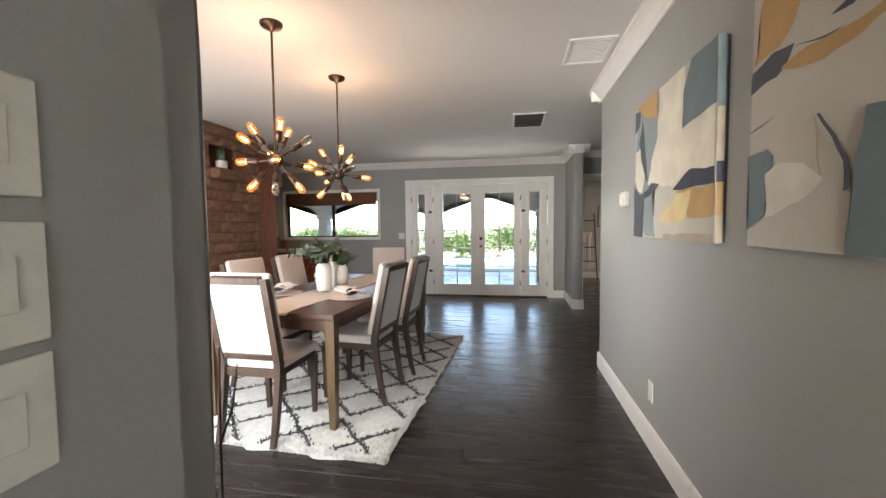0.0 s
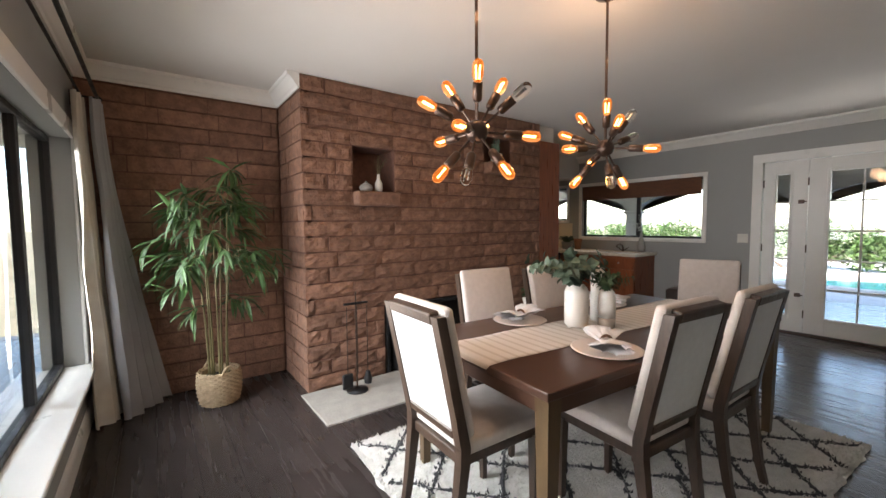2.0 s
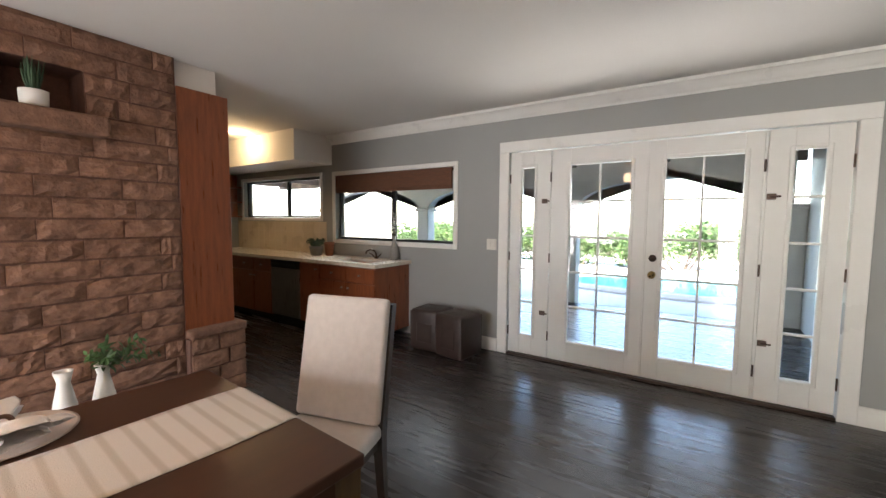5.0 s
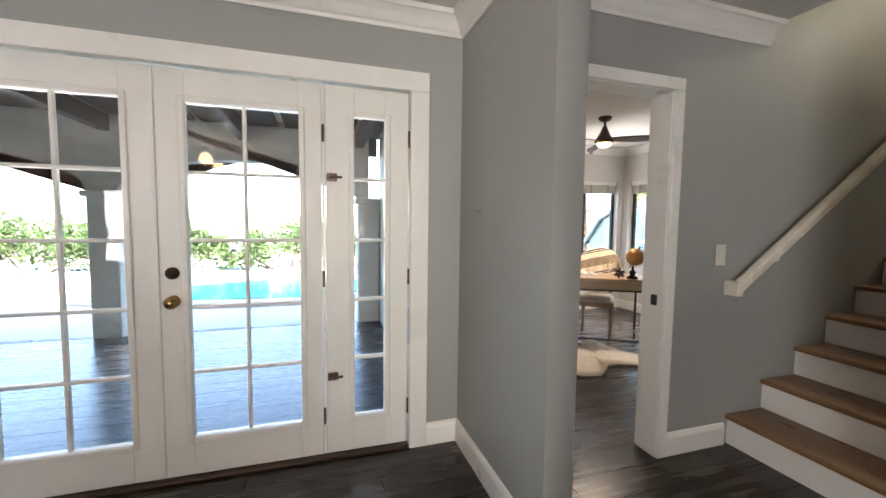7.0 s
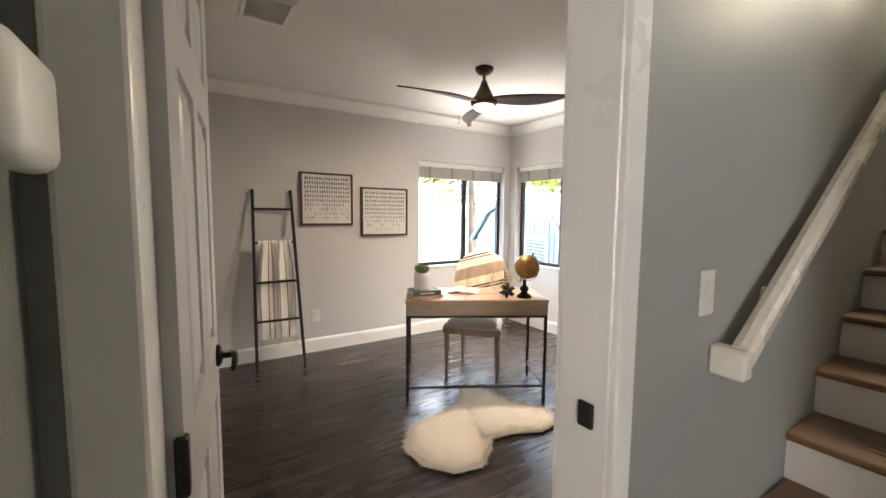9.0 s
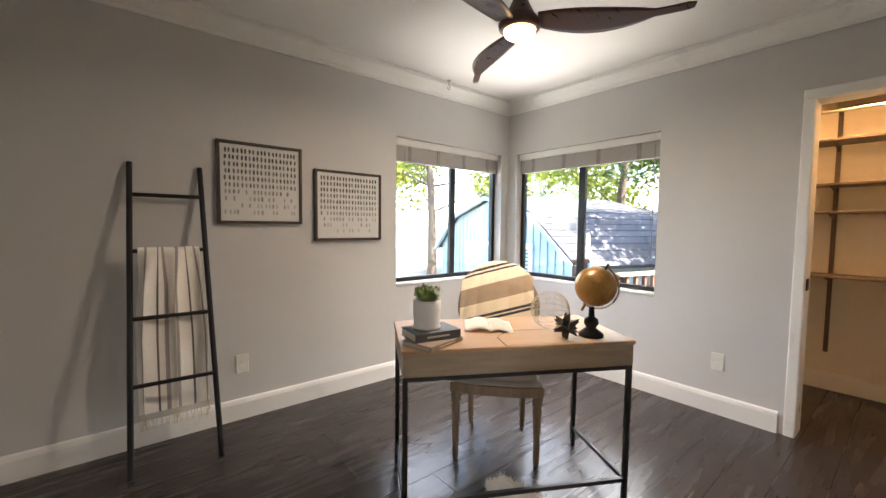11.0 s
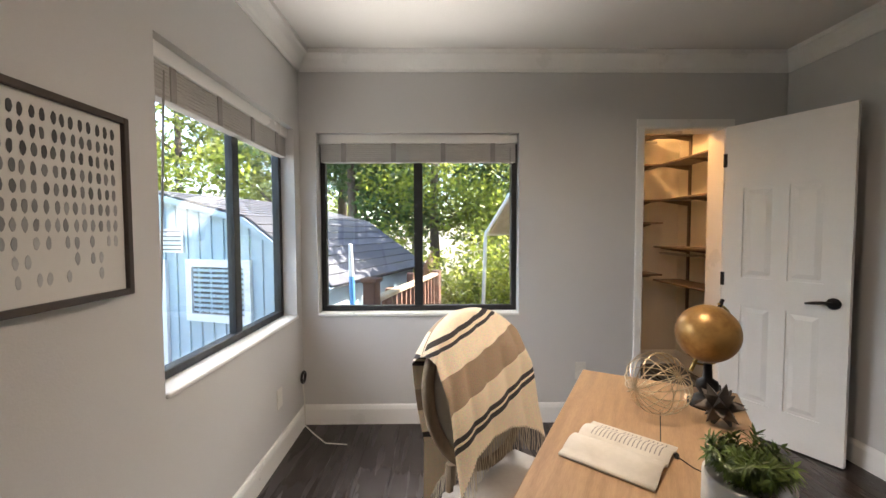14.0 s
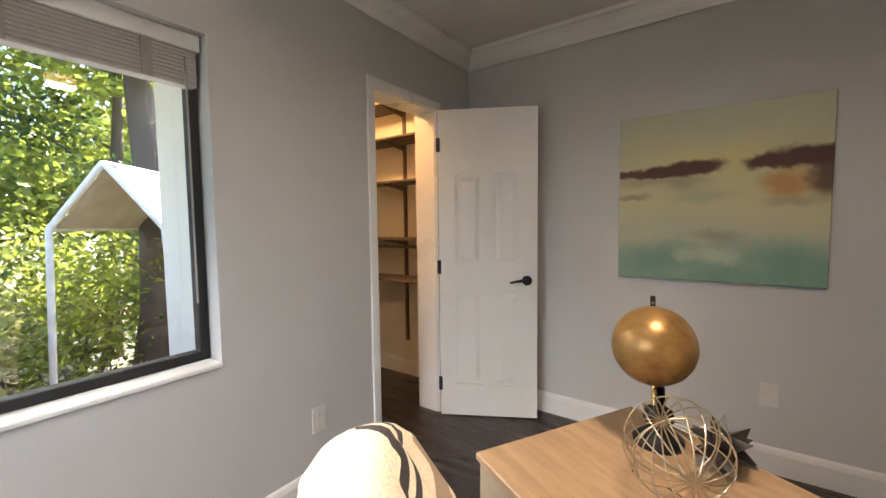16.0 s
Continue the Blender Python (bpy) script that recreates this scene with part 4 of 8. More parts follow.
def dining_chair(m):
    """Faces +y; the back's foot line is y = 0."""
    c = thing("dining_chair", "dining chair with cream linen seat and dark wooden back frame", "chair", m, "chairs round the dining table")
    hw = 0.205

    def back_y(z):
        return 0.075 - 0.115 * max(0, z - 0.45) / 0.55 if z > 0.45 else 0.0 + 0.075 * (z / 0.45) ** 0.7

    # rear posts sweep from the foot to the head
    for s in (-1, 1):
        b = bmesh.new()
        rings = []
        for z in (0, 0.1, 0.2, 0.3, 0.40, 0.47, 0.6, 0.75, 0.9, 0.985):
            y = back_y(z)
            d = 0.017 + 0.010 * min(1, z / 0.42) if z < 0.5 else 0.024
            w = 0.015 + 0.006 * min(1, z / 0.42)
            x = s * (hw - 0.018 - 0.008 * (1 - min(1, z / 0.5)))
            rings.append([b.verts.new((x - w, y - d, z)), b.verts.new((x + w, y - d, z)), b.verts.new((x + w, y + d * 0.7, z)), b.verts.new((x - w, y + d * 0.7, z))])
        for p, q in zip(rings, rings[1:]):
            for k in range(4):
                b.faces.new((p[k], p[(k + 1) % 4], q[(k + 1) % 4], q[k]))
        b.faces.new(rings[0][::-1])
        b.faces.new(rings[-1])
        part("leg", b, M_CHAIRWOOD, c)
        b = bmesh.new()
        lo = [b.verts.new((s * (hw - 0.03) + dx * 0.013, 0.47 + dy * 0.013, 0)) for dx, dy in ((-1, -1), (1, -1), (1, 1), (-1, 1))]
        hi = [b.verts.new((s * (hw - 0.025) + dx * 0.021, 0.465 + dy * 0.021, 0.40)) for dx, dy in ((-1, -1), (1, -1), (1, 1), (-1, 1))]
        b.faces.new(lo[::-1])
        b.faces.new(hi)
        for k in range(4):
            b.faces.new((lo[k], lo[(k + 1) % 4], hi[(k + 1) % 4], hi[k]))
        part("leg", b, M_CHAIRWOOD, c)
    tilt = math.degrees(math.atan(0.115 / 0.55))
    m2 = pose(0, 0.075, 0.45, tilt)
    part("top_rail", box((-hw + 0.042, -0.026, 0.515), (hw - 0.042, 0.018, 0.56), m2, bevel=0.005), M_CHAIRWOOD, c)
    part("bottom_rail", box((-hw + 0.042, -0.026, 0.05), (hw - 0.042, 0.018, 0.09), m2, bevel=0.005), M_CHAIRWOOD, c)
    part("back_panel", box((-hw + 0.035, -0.019, 0.08), (hw - 0.035, 0.0, 0.525), m2, bevel=0.004), M_LINENBACK, c, "white linen back panel")
    part("backrest", box((-hw + 0.002, 0.014, 0.04), (hw - 0.002, 0.060, 0.568), m2, bevel=0.022, segments=3), M_LINEN, c, "cream linen back cushion", True)
    b = bmesh.new()
    add_box(b, (-hw + 0.02, 0.06, 0.385), (hw - 0.02, 0.485, 0.432), bevel=0.004)
    part("seat_frame", b, M_CHAIRWOOD, c)
    b = box((-hw, 0.07, 0.430), (hw, 0.505, 0.492), bevel=0.024, segments=3)
    part("seat", b, M_LINEN, c, "cream linen seat cushion", True)
    return c


first = dining_chair(TABLE @ pose(0.034, -1.26, RUGZ, 0, 0, 2))
for x, y, r in ((0.63, -0.40, 89), (0.65, 0.18, 92), (-0.69, -0.36, -91), (-0.67, 0.21, -88), (-0.13, 1.47, 200)):
    copy_thing(first, TABLE @ pose(x, y, RUGZ, 0, 0, r))

# rug with black lattice lines in a thick pile
M_RUG = mat("cream_wool_pile", (0.68, 0.655, 0.61), 0.95, color2=(0.56, 0.535, 0.49), scale=22, bump=1.0, bump_scale=130, sheen=0.3)
M_RUGLINE = mat("charcoal_wool_pile", (0.035, 0.035, 0.04), 0.95, color2=(0.08, 0.08, 0.085), scale=40, bump=1.0, bump_scale=130)
RUGM = pose(-1.54, 3.62, 0, 0, 0, -3)
RW, RL = 0.87, 1.27
rug = thing("rug", "shaggy cream rug with charcoal lattice lines", "rug", RUGM)
rng = random.Random(11)


def rug_at(u, v):
    x, y = (u * 2 - 1) * RW, (v * 2 - 1) * RL
    e = min(1, min(u, 1 - u) * 2 * RW / 0.03, min(v, 1 - v) * 2 * RL / 0.03)
    jig = 0.035 * noise.noise(Vector((x * 9, y * 9, 0)))
    return Vector((x + jig * (1 - e), y + jig * (1 - e), 0.004 + 0.022 * math.sqrt(max(e, 0)) + 0.006 * noise.noise(Vector((x * 28, y * 28, 1))) * e))


part("wool_ground", sheet(rug_at, 110, 160), M_RUG, rug, "", True)
b = bmesh.new()
line_pts = []
step_x, step_y = 0.435, 0.42
for i in range(-1, 5):
    for j in range(-1, 7):
        xa, ya = -RW + i * step_x + rng.uniform(-0.04, 0.04), -RL + j * step_y + rng.uniform(-0.04, 0.04)
        for sx in (1, -1):
            pts = []
            for k in range(12):
                f = k / 11
                x = xa + sx * f * step_x + 0.02 * noise.noise(Vector((xa * 7 + f * 5, ya * 5, 2 + sx)))
                y = ya + f * step_y + 0.02 * noise.noise(Vector((xa * 5, ya * 7 + f * 5, 5 + sx)))
                if abs(x) < RW - 0.03 and abs(y) < RL - 0.03:
                    pts.append((x, y, 0.024))
            if len(pts) > 3:
                add_tube(b, pts, [0.007 + 0.005 * rng.random() for _ in pts], 6)
                line_pts += [Vector(p) for p in pts]
part("lattice", b, M_RUGLINE, rug, "charcoal lattice lines")


def tufts(name, roots, height, material):
    """Loose three-sided strands of wool standing in the pile."""
    vs, fs = [], []
    for p in roots:
        h = height * rng.uniform(0.6, 1.2)
        tip = p + Vector((rng.uniform(-1, 1) * h, rng.uniform(-1, 1) * h, h))
        a0 = rng.uniform(0, 6.28)
        o = len(vs)
        for k in range(3):
            a = a0 + k * 2.094
            vs.append((p.x + 0.008 * math.cos(a), p.y + 0.008 * math.sin(a), p.z - 0.006))
        vs.append(tuple(tip))
        fs += [(o, o + 1, o + 3), (o + 1, o + 2, o + 3), (o + 2, o, o + 3)]
    me = bpy.data.meshes.new(name)
    me.from_pydata(vs, [], fs)
    me.materials.append(material)
    ob_ = new(name, me)
    ob_.parent = rug
    tagged(ob_, kind="stuff")


roots = [Vector((rng.uniform(-RW, RW) * 0.995, rng.uniform(-RL, RL) * 0.995, 0.022)) for _ in range(15000)]
rim = [Vector((s * (RW - 0.006), rng.uniform(-RL, RL), 0.012)) for s in (-1, 1) for _ in range(420)] + [Vector((rng.uniform(-RW, RW), s * (RL - 0.006), 0.012)) for s in (-1, 1) for _ in range(300)]
tufts("wool_tuft", roots + rim, 0.016, M_RUG)
tufts("dark_wool_tuft", [p + Vector((rng.uniform(-0.02, 0.02), rng.uniform(-0.02, 0.02), 0.006)) for p in line_pts for _ in range(7)], 0.014, M_RUGLINE)

# what lies on the table
TT = TABLE @ pose(0, 0, 0.76)
M_RUNNER = bpy.data.materials.new("striped_linen_runner")
M_RUNNER.use_nodes = True
nt = M_RUNNER.node_tree
wv = nt.nodes.new("ShaderNodeTexWave")
wv.bands_direction = "Y"
wv.inputs["Scale"].default_value = 5.2
wv.inputs["Distortion"].default_value = 0.25
wv.inputs["Detail"].default_value = 3
tc = nt.nodes.new("ShaderNodeTexCoord")
rp = nt.nodes.new("ShaderNodeValToRGB")
rp.color_ramp.elements[0].color, rp.color_ramp.elements[1].color = (0.55, 0.49, 0.43, 1), (0.68, 0.63, 0.58, 1)
rp.color_ramp.elements[0].position, rp.color_ramp.elements[1].position = 0.05, 0.35
nt.links.new(tc.outputs["Object"], wv.inputs["Vector"])
nt.links.new(wv.outputs["Fac"], rp.inputs["Fac"])
nt.links.new(rp.outputs["Color"], nt.nodes["Principled BSDF"].inputs["Base Color"])
nt.nodes["Principled BSDF"].inputs["Roughness"].default_value = 0.9
weave = nt.nodes.new("ShaderNodeTexNoise")
weave.inputs["Scale"].default_value = 300
bp = nt.nodes.new("ShaderNodeBump")
bp.inputs["Strength"].default_value = 0.4
bp.inputs["Distance"].default_value = 0.003
nt.links.new(tc.outputs["Object"], weave.inputs["Vector"])
nt.links.new(weave.outputs["Fac"], bp.inputs["Height"])
nt.links.new(bp.outputs["Normal"], nt.nodes["Principled BSDF"].inputs["Normal"])
runner = thing("table_runner", "cream table runner with tan stripes along the table", "table runner", TT)


def runner_at(u, v):
    y = (v * 2 - 1) * 1.035
    x = (u * 2 - 1) * (0.178 + 0.006 * math.sin(y * 9)) - 0.01
    z = 0.003 + 0.003 * max(0, noise.noise(Vector((x * 6, y * 5, 3))))
    if abs(y) > 1.02:
        z -= (abs(y) - 1.02) * 0.9
    return Vector((x, y, z))


part("cloth", sheet(runner_at, 12, 90, 0.002), M_RUNNER, runner, "", True)
M_PLATE = mat("pale_pink_ceramic", (0.68, 0.58, 0.52), 0.45, color2=(0.64, 0.55, 0.49), scale=6)
M_NAPKIN = mat("white_napkin", (0.74, 0.72, 0.72), 0.9, color2=(0.68, 0.66, 0.66), scale=18, bump=0.3, bump_scale=250)
M_RING = mat("brown_leather_ring", (0.12, 0.06, 0.035), 0.6, scale=20)
rng = random.Random(5)
for wx, wy, rz in ((-1.885, 3.235, 15), (-1.262, 3.135, 40), (-1.107, 3.90, 75), (-1.86, 4.065, 100)):
    at = pose(wx, wy, 0.7615)
    pl = thing("charger_plate", "pale round charger plate on the table", "plate", at, "plates on the dining table")
    part("dish", lathe([(0, 0), (0.12, 0), (0.155, 0.006), (0.158, 0.009), (0.15, 0.011), (0.115, 0.006), (0, 0.006)], 40), M_PLATE, pl, "", True)
    na = thing("napkin", "crumpled white napkin in a brown ring", "napkin", at @ pose(0, 0, 0.008, 0, 0, rz), "napkins on the plates")
    seed = rng.uniform(0, 50)

    def cloth_at(u, v, seed=seed):
        y = (v * 2 - 1) * 0.15
        pinch = 0.018 + 0.055 * min(1, abs(y - 0.01) / 0.10) ** 0.9
        a = u * 2 * math.pi
        r = pinch * (1 + 0.35 * math.sin(a * 5 + seed + y * 12))
        return Vector((r * math.cos(a) + 0.012 * noise.noise(Vector((y * 14, seed, a))), y + 0.02 * noise.noise(Vector((a, seed, y * 9))), 0.022 + 0.62 * pinch * (1 + math.sin(a)) * 0.5 + 0.012 * noise.noise(Vector((seed, a * 2, y * 16)))))

    part("cloth", sheet(cloth_at, 36, 22), M_NAPKIN, na, "", True)
    part("ring", tube([(0.022 * math.cos(k * math.pi / 8), 0.01, 0.034 + 0.022 * math.sin(k * math.pi / 8)) for k in range(16)], 0.007, 6, True), M_RING, na, "brown napkin ring", True)

M_EUC = mat("eucalyptus_leaf", (0.085, 0.125, 0.085), 0.6, color2=(0.05, 0.08, 0.055), scale=8, island=0.35)
M_FERN = mat("dark_fern_leaf", (0.05, 0.095, 0.04), 0.6, color2=(0.03, 0.06, 0.028), scale=8, island=0.35)
M_STEM = mat("green_stem", (0.12, 0.12, 0.06), 0.7, scale=10)
M_GLAZE = mat("sand_glaze", (0.42, 0.35, 0.29), 0.5, scale=30)


def leaf(bm, base, direction, normal, length, width, curl=0.15):
    """A leaf of six faces, folded along its rib."""
    d, nrm = direction.normalized(), normal.normalized()
    side = d.cross(nrm).normalized()
    nrm = side.cross(d)
    rib, left, right = [], [], []
    for f, w in ((0, 0.08), (0.35, 1.0), (0.7, 0.8), (1.0, 0.0)):
        p = base + d * length * f - nrm * length * curl * f * f
        rib.append(bm.verts.new(p))
        if 0 < f < 1:
            left.append(bm.verts.new(p + side * width * 0.5 * w + nrm * width * 0.12))
            right.append(bm.verts.new(p - side * width * 0.5 * w + nrm * width * 0.12))
    for e in (left, right):
        bm.faces.new((rib[0], rib[1], e[0]))
        bm.faces.new((rib[1], rib[2], e[1], e[0]))
        bm.faces.new((rib[2], rib[3], e[1]))


def spray(seed, mouth, count, reach, height, leaf_len, leaf_w, droop, gap, bias=(0, 0)):
    """Stems with paired leaves rising out of a vase's mouth. Returns two bmeshes: stems and leaves."""
    rng = random.Random(seed)
    stems, leaves = bmesh.new(), bmesh.new()
    for k in range(count):
        a = 2 * math.pi * k / count + rng.uniform(-0.4, 0.4)
        out = Vector((math.cos(a) + bias[0], math.sin(a) + bias[1], 0)) * reach * rng.uniform(0.5, 1.0)
        h = height * rng.uniform(0.55, 1.0)
        pts = []
        for i in range(9):
            f = i / 8
            pts.append(Vector((out.x * f ** 1.3, out.y * f ** 1.3, mouth + h * (f - droop * f * f))))
        add_tube(stems, pts, [0.0022 * (1 - 0.6 * i / 8) for i in range(9)], 5)
        for i in range(2, 9):
            d = (pts[i] - pts[i - 1]).normalized()
            for s in range(gap):
                ang = rng.uniform(0, 6.28)
                o = d.orthogonal()
                o.rotate(Matrix.Rotation(ang, 3, d))
                leaf(leaves, pts[i], o + d * 0.5, d + Vector((0, 0, 0.6)), leaf_len * rng.uniform(0.7, 1.15), leaf_w * rng.uniform(0.75, 1.1), rng.uniform(0, 0.3))
    return stems, leaves


va = thing("vase", "tall white ceramic vase with eucalyptus on small feet", "vase", pose(-1.577, 3.352, 0.765))
b = lathe([(0, 0.012), (0.05, 0.012), (0.062, 0.02), (0.065, 0.10), (0.064, 0.20), (0.055, 0.225), (0.04, 0.236), (0.04, 0.24), (0.034, 0.238), (0.034, 0.2), (0, 0.19)], 36)
for k in range(3):
    a = k * 2.094
    part("foot", lathe([(0, 0), (0.008, 0), (0.011, 0.016), (0, 0.016)], 10, pose(0.04 * math.cos(a), 0.04 * math.sin(a), 0)), M_CERAMIC, va, "", True)
part("body", b, M_CERAMIC, va, "", True)
st, lv = spray(21, 0.22, 16, 0.24, 0.27, 0.055, 0.046, 0.35, 3, (-0.15, -0.35))
part("stems", st, M_STEM, va)
part("leaves", lv, M_EUC, va, "grey-green eucalyptus leaves")
va = thing("vase", "small white vase with a sandy foot and fern", "vase", pose(-1.478, 3.487, 0.765))
part("body", lathe([(0, 0.07), (0.0455, 0.055), (0.046, 0.12), (0.044, 0.18), (0.034, 0.205), (0.03, 0.215), (0.026, 0.213), (0.026, 0.18), (0, 0.17)], 32), M_CERAMIC, va, "", True)
part("foot", lathe([(0, 0), (0.04, 0), (0.044, 0.008), (0.0456, 0.056), (0, 0.056)], 32), M_GLAZE, va, "unglazed sandy foot", True)
st, lv = spray(22, 0.20, 14, 0.13, 0.14, 0.035, 0.012, 0.25, 5)
part("stems", st, M_STEM, va)
part("leaves", lv, M_FERN, va, "dark green fern leaves")
va = thing("vase", "tall pale grey cylinder vase behind the others", "vase", pose(-1.61, 3.60, 0.765))
part("body", lathe([(0, 0), (0.034, 0), (0.038, 0.02), (0.036, 0.24), (0.042, 0.30), (0.046, 0.32), (0.041, 0.318), (0.032, 0.24), (0, 0.2)], 32), M_CERAMIC, va, "", True)

# ---------------------------------------------------------------- pendant lamps
M_BULB = glass("amber_bulb_glass", (1.0, 0.70, 0.36), 0.02, 1.12)
M_BULB.node_tree.nodes["Principled BSDF"].inputs["Emission Color"].default_value = (1.0, 0.26, 0.04, 1)
M_BULB.node_tree.nodes["Principled BSDF"].inputs["Emission Strength"].default_value = 0.055
M_FILA = glow("glowing_filament", (1.0, 0.50, 0.16), 3.2)
M_CLEAR = glass("clear_bulb_glass", (1, 0.97, 0.92), 0.02, 1.12)


def starburst(x, y, hub_z, dirs):
    """dirs: elevation and azimuth of each arm, and whether its bulb is lit."""
    c = thing("pendant_lamp", "dark bronze starburst pendant lamp with amber bulbs", "pendant lamp", pose(x, y, 0), "pendant lamps over the table")
    part("canopy", lathe([(0, CZ), (0.065, CZ), (0.065, CZ - 0.008), (0.058, CZ - 0.022), (0.02, CZ - 0.034), (0.008, CZ - 0.05), (0, CZ - 0.05)], 28), M_BRONZE, c, "", True)
    part("down_rod", rod((0, 0, hub_z + 0.03), (0, 0, CZ - 0.04), 0.0065), M_BRONZE, c)
    part("hub", lathe([(0.045 * math.cos(-math.pi / 2 + math.pi * k / 12) if 0 < k < 12 else 0, hub_z + 0.045 * math.sin(-math.pi / 2 + math.pi * k / 12)) for k in range(13)], 24), M_BRONZE, c, "", True)
    for el, az, lit in dirs:
        d = Vector((math.cos(radians(el)) * math.cos(radians(az)), math.cos(radians(el)) * math.sin(radians(az)), math.sin(radians(el))))
        o = Vector((0, 0, hub_z))
        arm = part("arm", rod(o + d * 0.04, o + d * 0.12, 0.0048, n=8), M_BRONZE, c)
        q = Matrix.Translation(o) @ d.to_track_quat("Z", "Y").to_matrix().to_4x4()
        part("socket", lathe([(0, 0.11), (0.012, 0.11), (0.0175, 0.118), (0.0185, 0.178), (0.0165, 0.18), (0, 0.18)], 16, q), M_BRONZE, arm, "dark bronze socket", True)
        unlit = not lit
        bulb = part("bulb", lathe([(0.012, 0.176), (0.017, 0.19), (0.0215, 0.203), (0.022, 0.232), (0.019, 0.247), (0.011, 0.256), (0, 0.259)], 16, q), M_CLEAR if unlit else M_BULB, arm, "clear unlit bulb" if unlit else "amber filament bulb", True)
        bulb.visible_shadow = False
        f = bmesh.new()
        for s in (-1, 1):
            add_rod(f, q @ Vector((0.005 * s, 0, 0.19)), q @ Vector((0.007 * s, 0, 0.236)), 0.0028, n=6)
        fo = part("filament", f, M_STEEL if unlit else M_FILA, arm, "bulb filament")
        fo.visible_shadow = False
    return c


starburst(-1.455, 2.524, 1.70, ((-4, 60, 1), (-49, 240, 1), (26, 246, 1), (-7, 303, 1), (59, 80, 1), (-1, 183, 1), (-49, 8, 1), (56, 205, 1), (65, 322, 1), (18, 130, 1), (36, 30, 0), (-58, 300, 0)))
starburst(-1.44, 3.385, 1.725, ((23, 318, 1), (23, 204, 1), (-10, 141, 1), (53, 304, 1), (-7, 18, 1), (-52, 80, 1), (-4, 252, 1), (53, 188, 1), (-49, 208, 1), (20, 81, 0), (50, 65, 0), (-58, 315, 0)))
point_lamp("pendant_glow", (-1.455, 2.524, 2.16), 0.75, (1.0, 0.60, 0.34), 0.09)
point_lamp("pendant_glow", (-1.44, 3.385, 2.18), 0.65, (1.0, 0.60, 0.34), 0.09)
point_lamp("pendant_glow", (-1.455, 2.53, 1.35), 0.22, (1.0, 0.62, 0.38), 0.06)


# ---------------------------------------------------------------- dining room: plant, curtains, pictures
M_BAMBOO = mat("bamboo_leaf", (0.065, 0.13, 0.036), 0.5, color2=(0.03, 0.07, 0.02), scale=5, island=0.4)
M_CANE = mat("bamboo_cane", (0.24, 0.21, 0.10), 0.5, color2=(0.15, 0.13, 0.06), scale=8)
M_WICKER = mat("pale_wicker", (0.52, 0.40, 0.26), 0.75, color2=(0.34, 0.25, 0.15), scale=30, bump=0.4, bump_scale=120)
M_SOIL = mat("dark_moss", (0.03, 0.028, 0.018), 0.95, scale=30, bump=0.6)
palm = thing("potted_bamboo", "tall leafy bamboo plant in a woven basket", "plant", pose(-3.68, 1.85, 0.0) @ Matrix.Diagonal((1.07, 1.07, 1.07, 1)))
bk = bmesh.new()
for r in range(16):
    z = 0.012 + r * 0.0145
    rad = 0.118 + 0.018 * math.sin(r / 15 * 2.6)
    pts = [((rad + 0.005 * (1 if (k + r) % 2 else -1)) * math.cos(2 * math.pi * k / 36), (rad + 0.005 * (1 if (k + r) % 2 else -1)) * math.sin(2 * math.pi * k / 36), z) for k in range(36)]
    add_tube(bk, pts, 0.0085, 5, True)
add_lathe(bk, [(0, 0.004), (0.11, 0.004), (0.125, 0.12), (0.118, 0.225), (0.108, 0.225), (0.11, 0.12), (0.1, 0.012), (0, 0.012)], 28)
basket = part("basket", bk, M_WICKER, palm, "woven wicker basket")
for a in (20, 200):
    ca, sa = math.cos(radians(a)), math.sin(radians(a))
    pts = [(0.128 * ca - 0.045 * sa * s, 0.128 * sa + 0.045 * ca * s, 0.22 + 0.055 * (1 - s * s)) for s in (-1, -0.7, -0.35, 0, 0.35, 0.7, 1)]
    part("handle", tube(pts, 0.008, 6), M_WICKER, basket, "looped wicker handle")
part("soil", lathe([(0, 0.19), (0.105, 0.185), (0.105, 0.17), (0, 0.17)], 20), M_SOIL, palm)
rng = random.Random(8)
canes, leaves = bmesh.new(), bmesh.new()
cane_lines = []
for k in range(7):
    a = 2 * math.pi * k / 7
    bx0, by0 = 0.05 * math.cos(a), 0.06 * math.sin(a)
    top = 1.26 + 0.055 * ((k * 3) % 7)
    lean = Vector((0.05 * math.cos(a), 0.07 * math.sin(a) + rng.uniform(-0.02, 0.02), 0))
    pts = [Vector((bx0, by0, 0.18)) + lean * (f ** 1.8) + Vector((0, 0, (top - 0.18) * f)) for f in [i / 12 for i in range(13)]]
    cane_lines.append(pts)
    part("cane", tube(pts, [0.0075 - 0.00025 * i for i in range(13)], 7), M_CANE, palm, "", True)
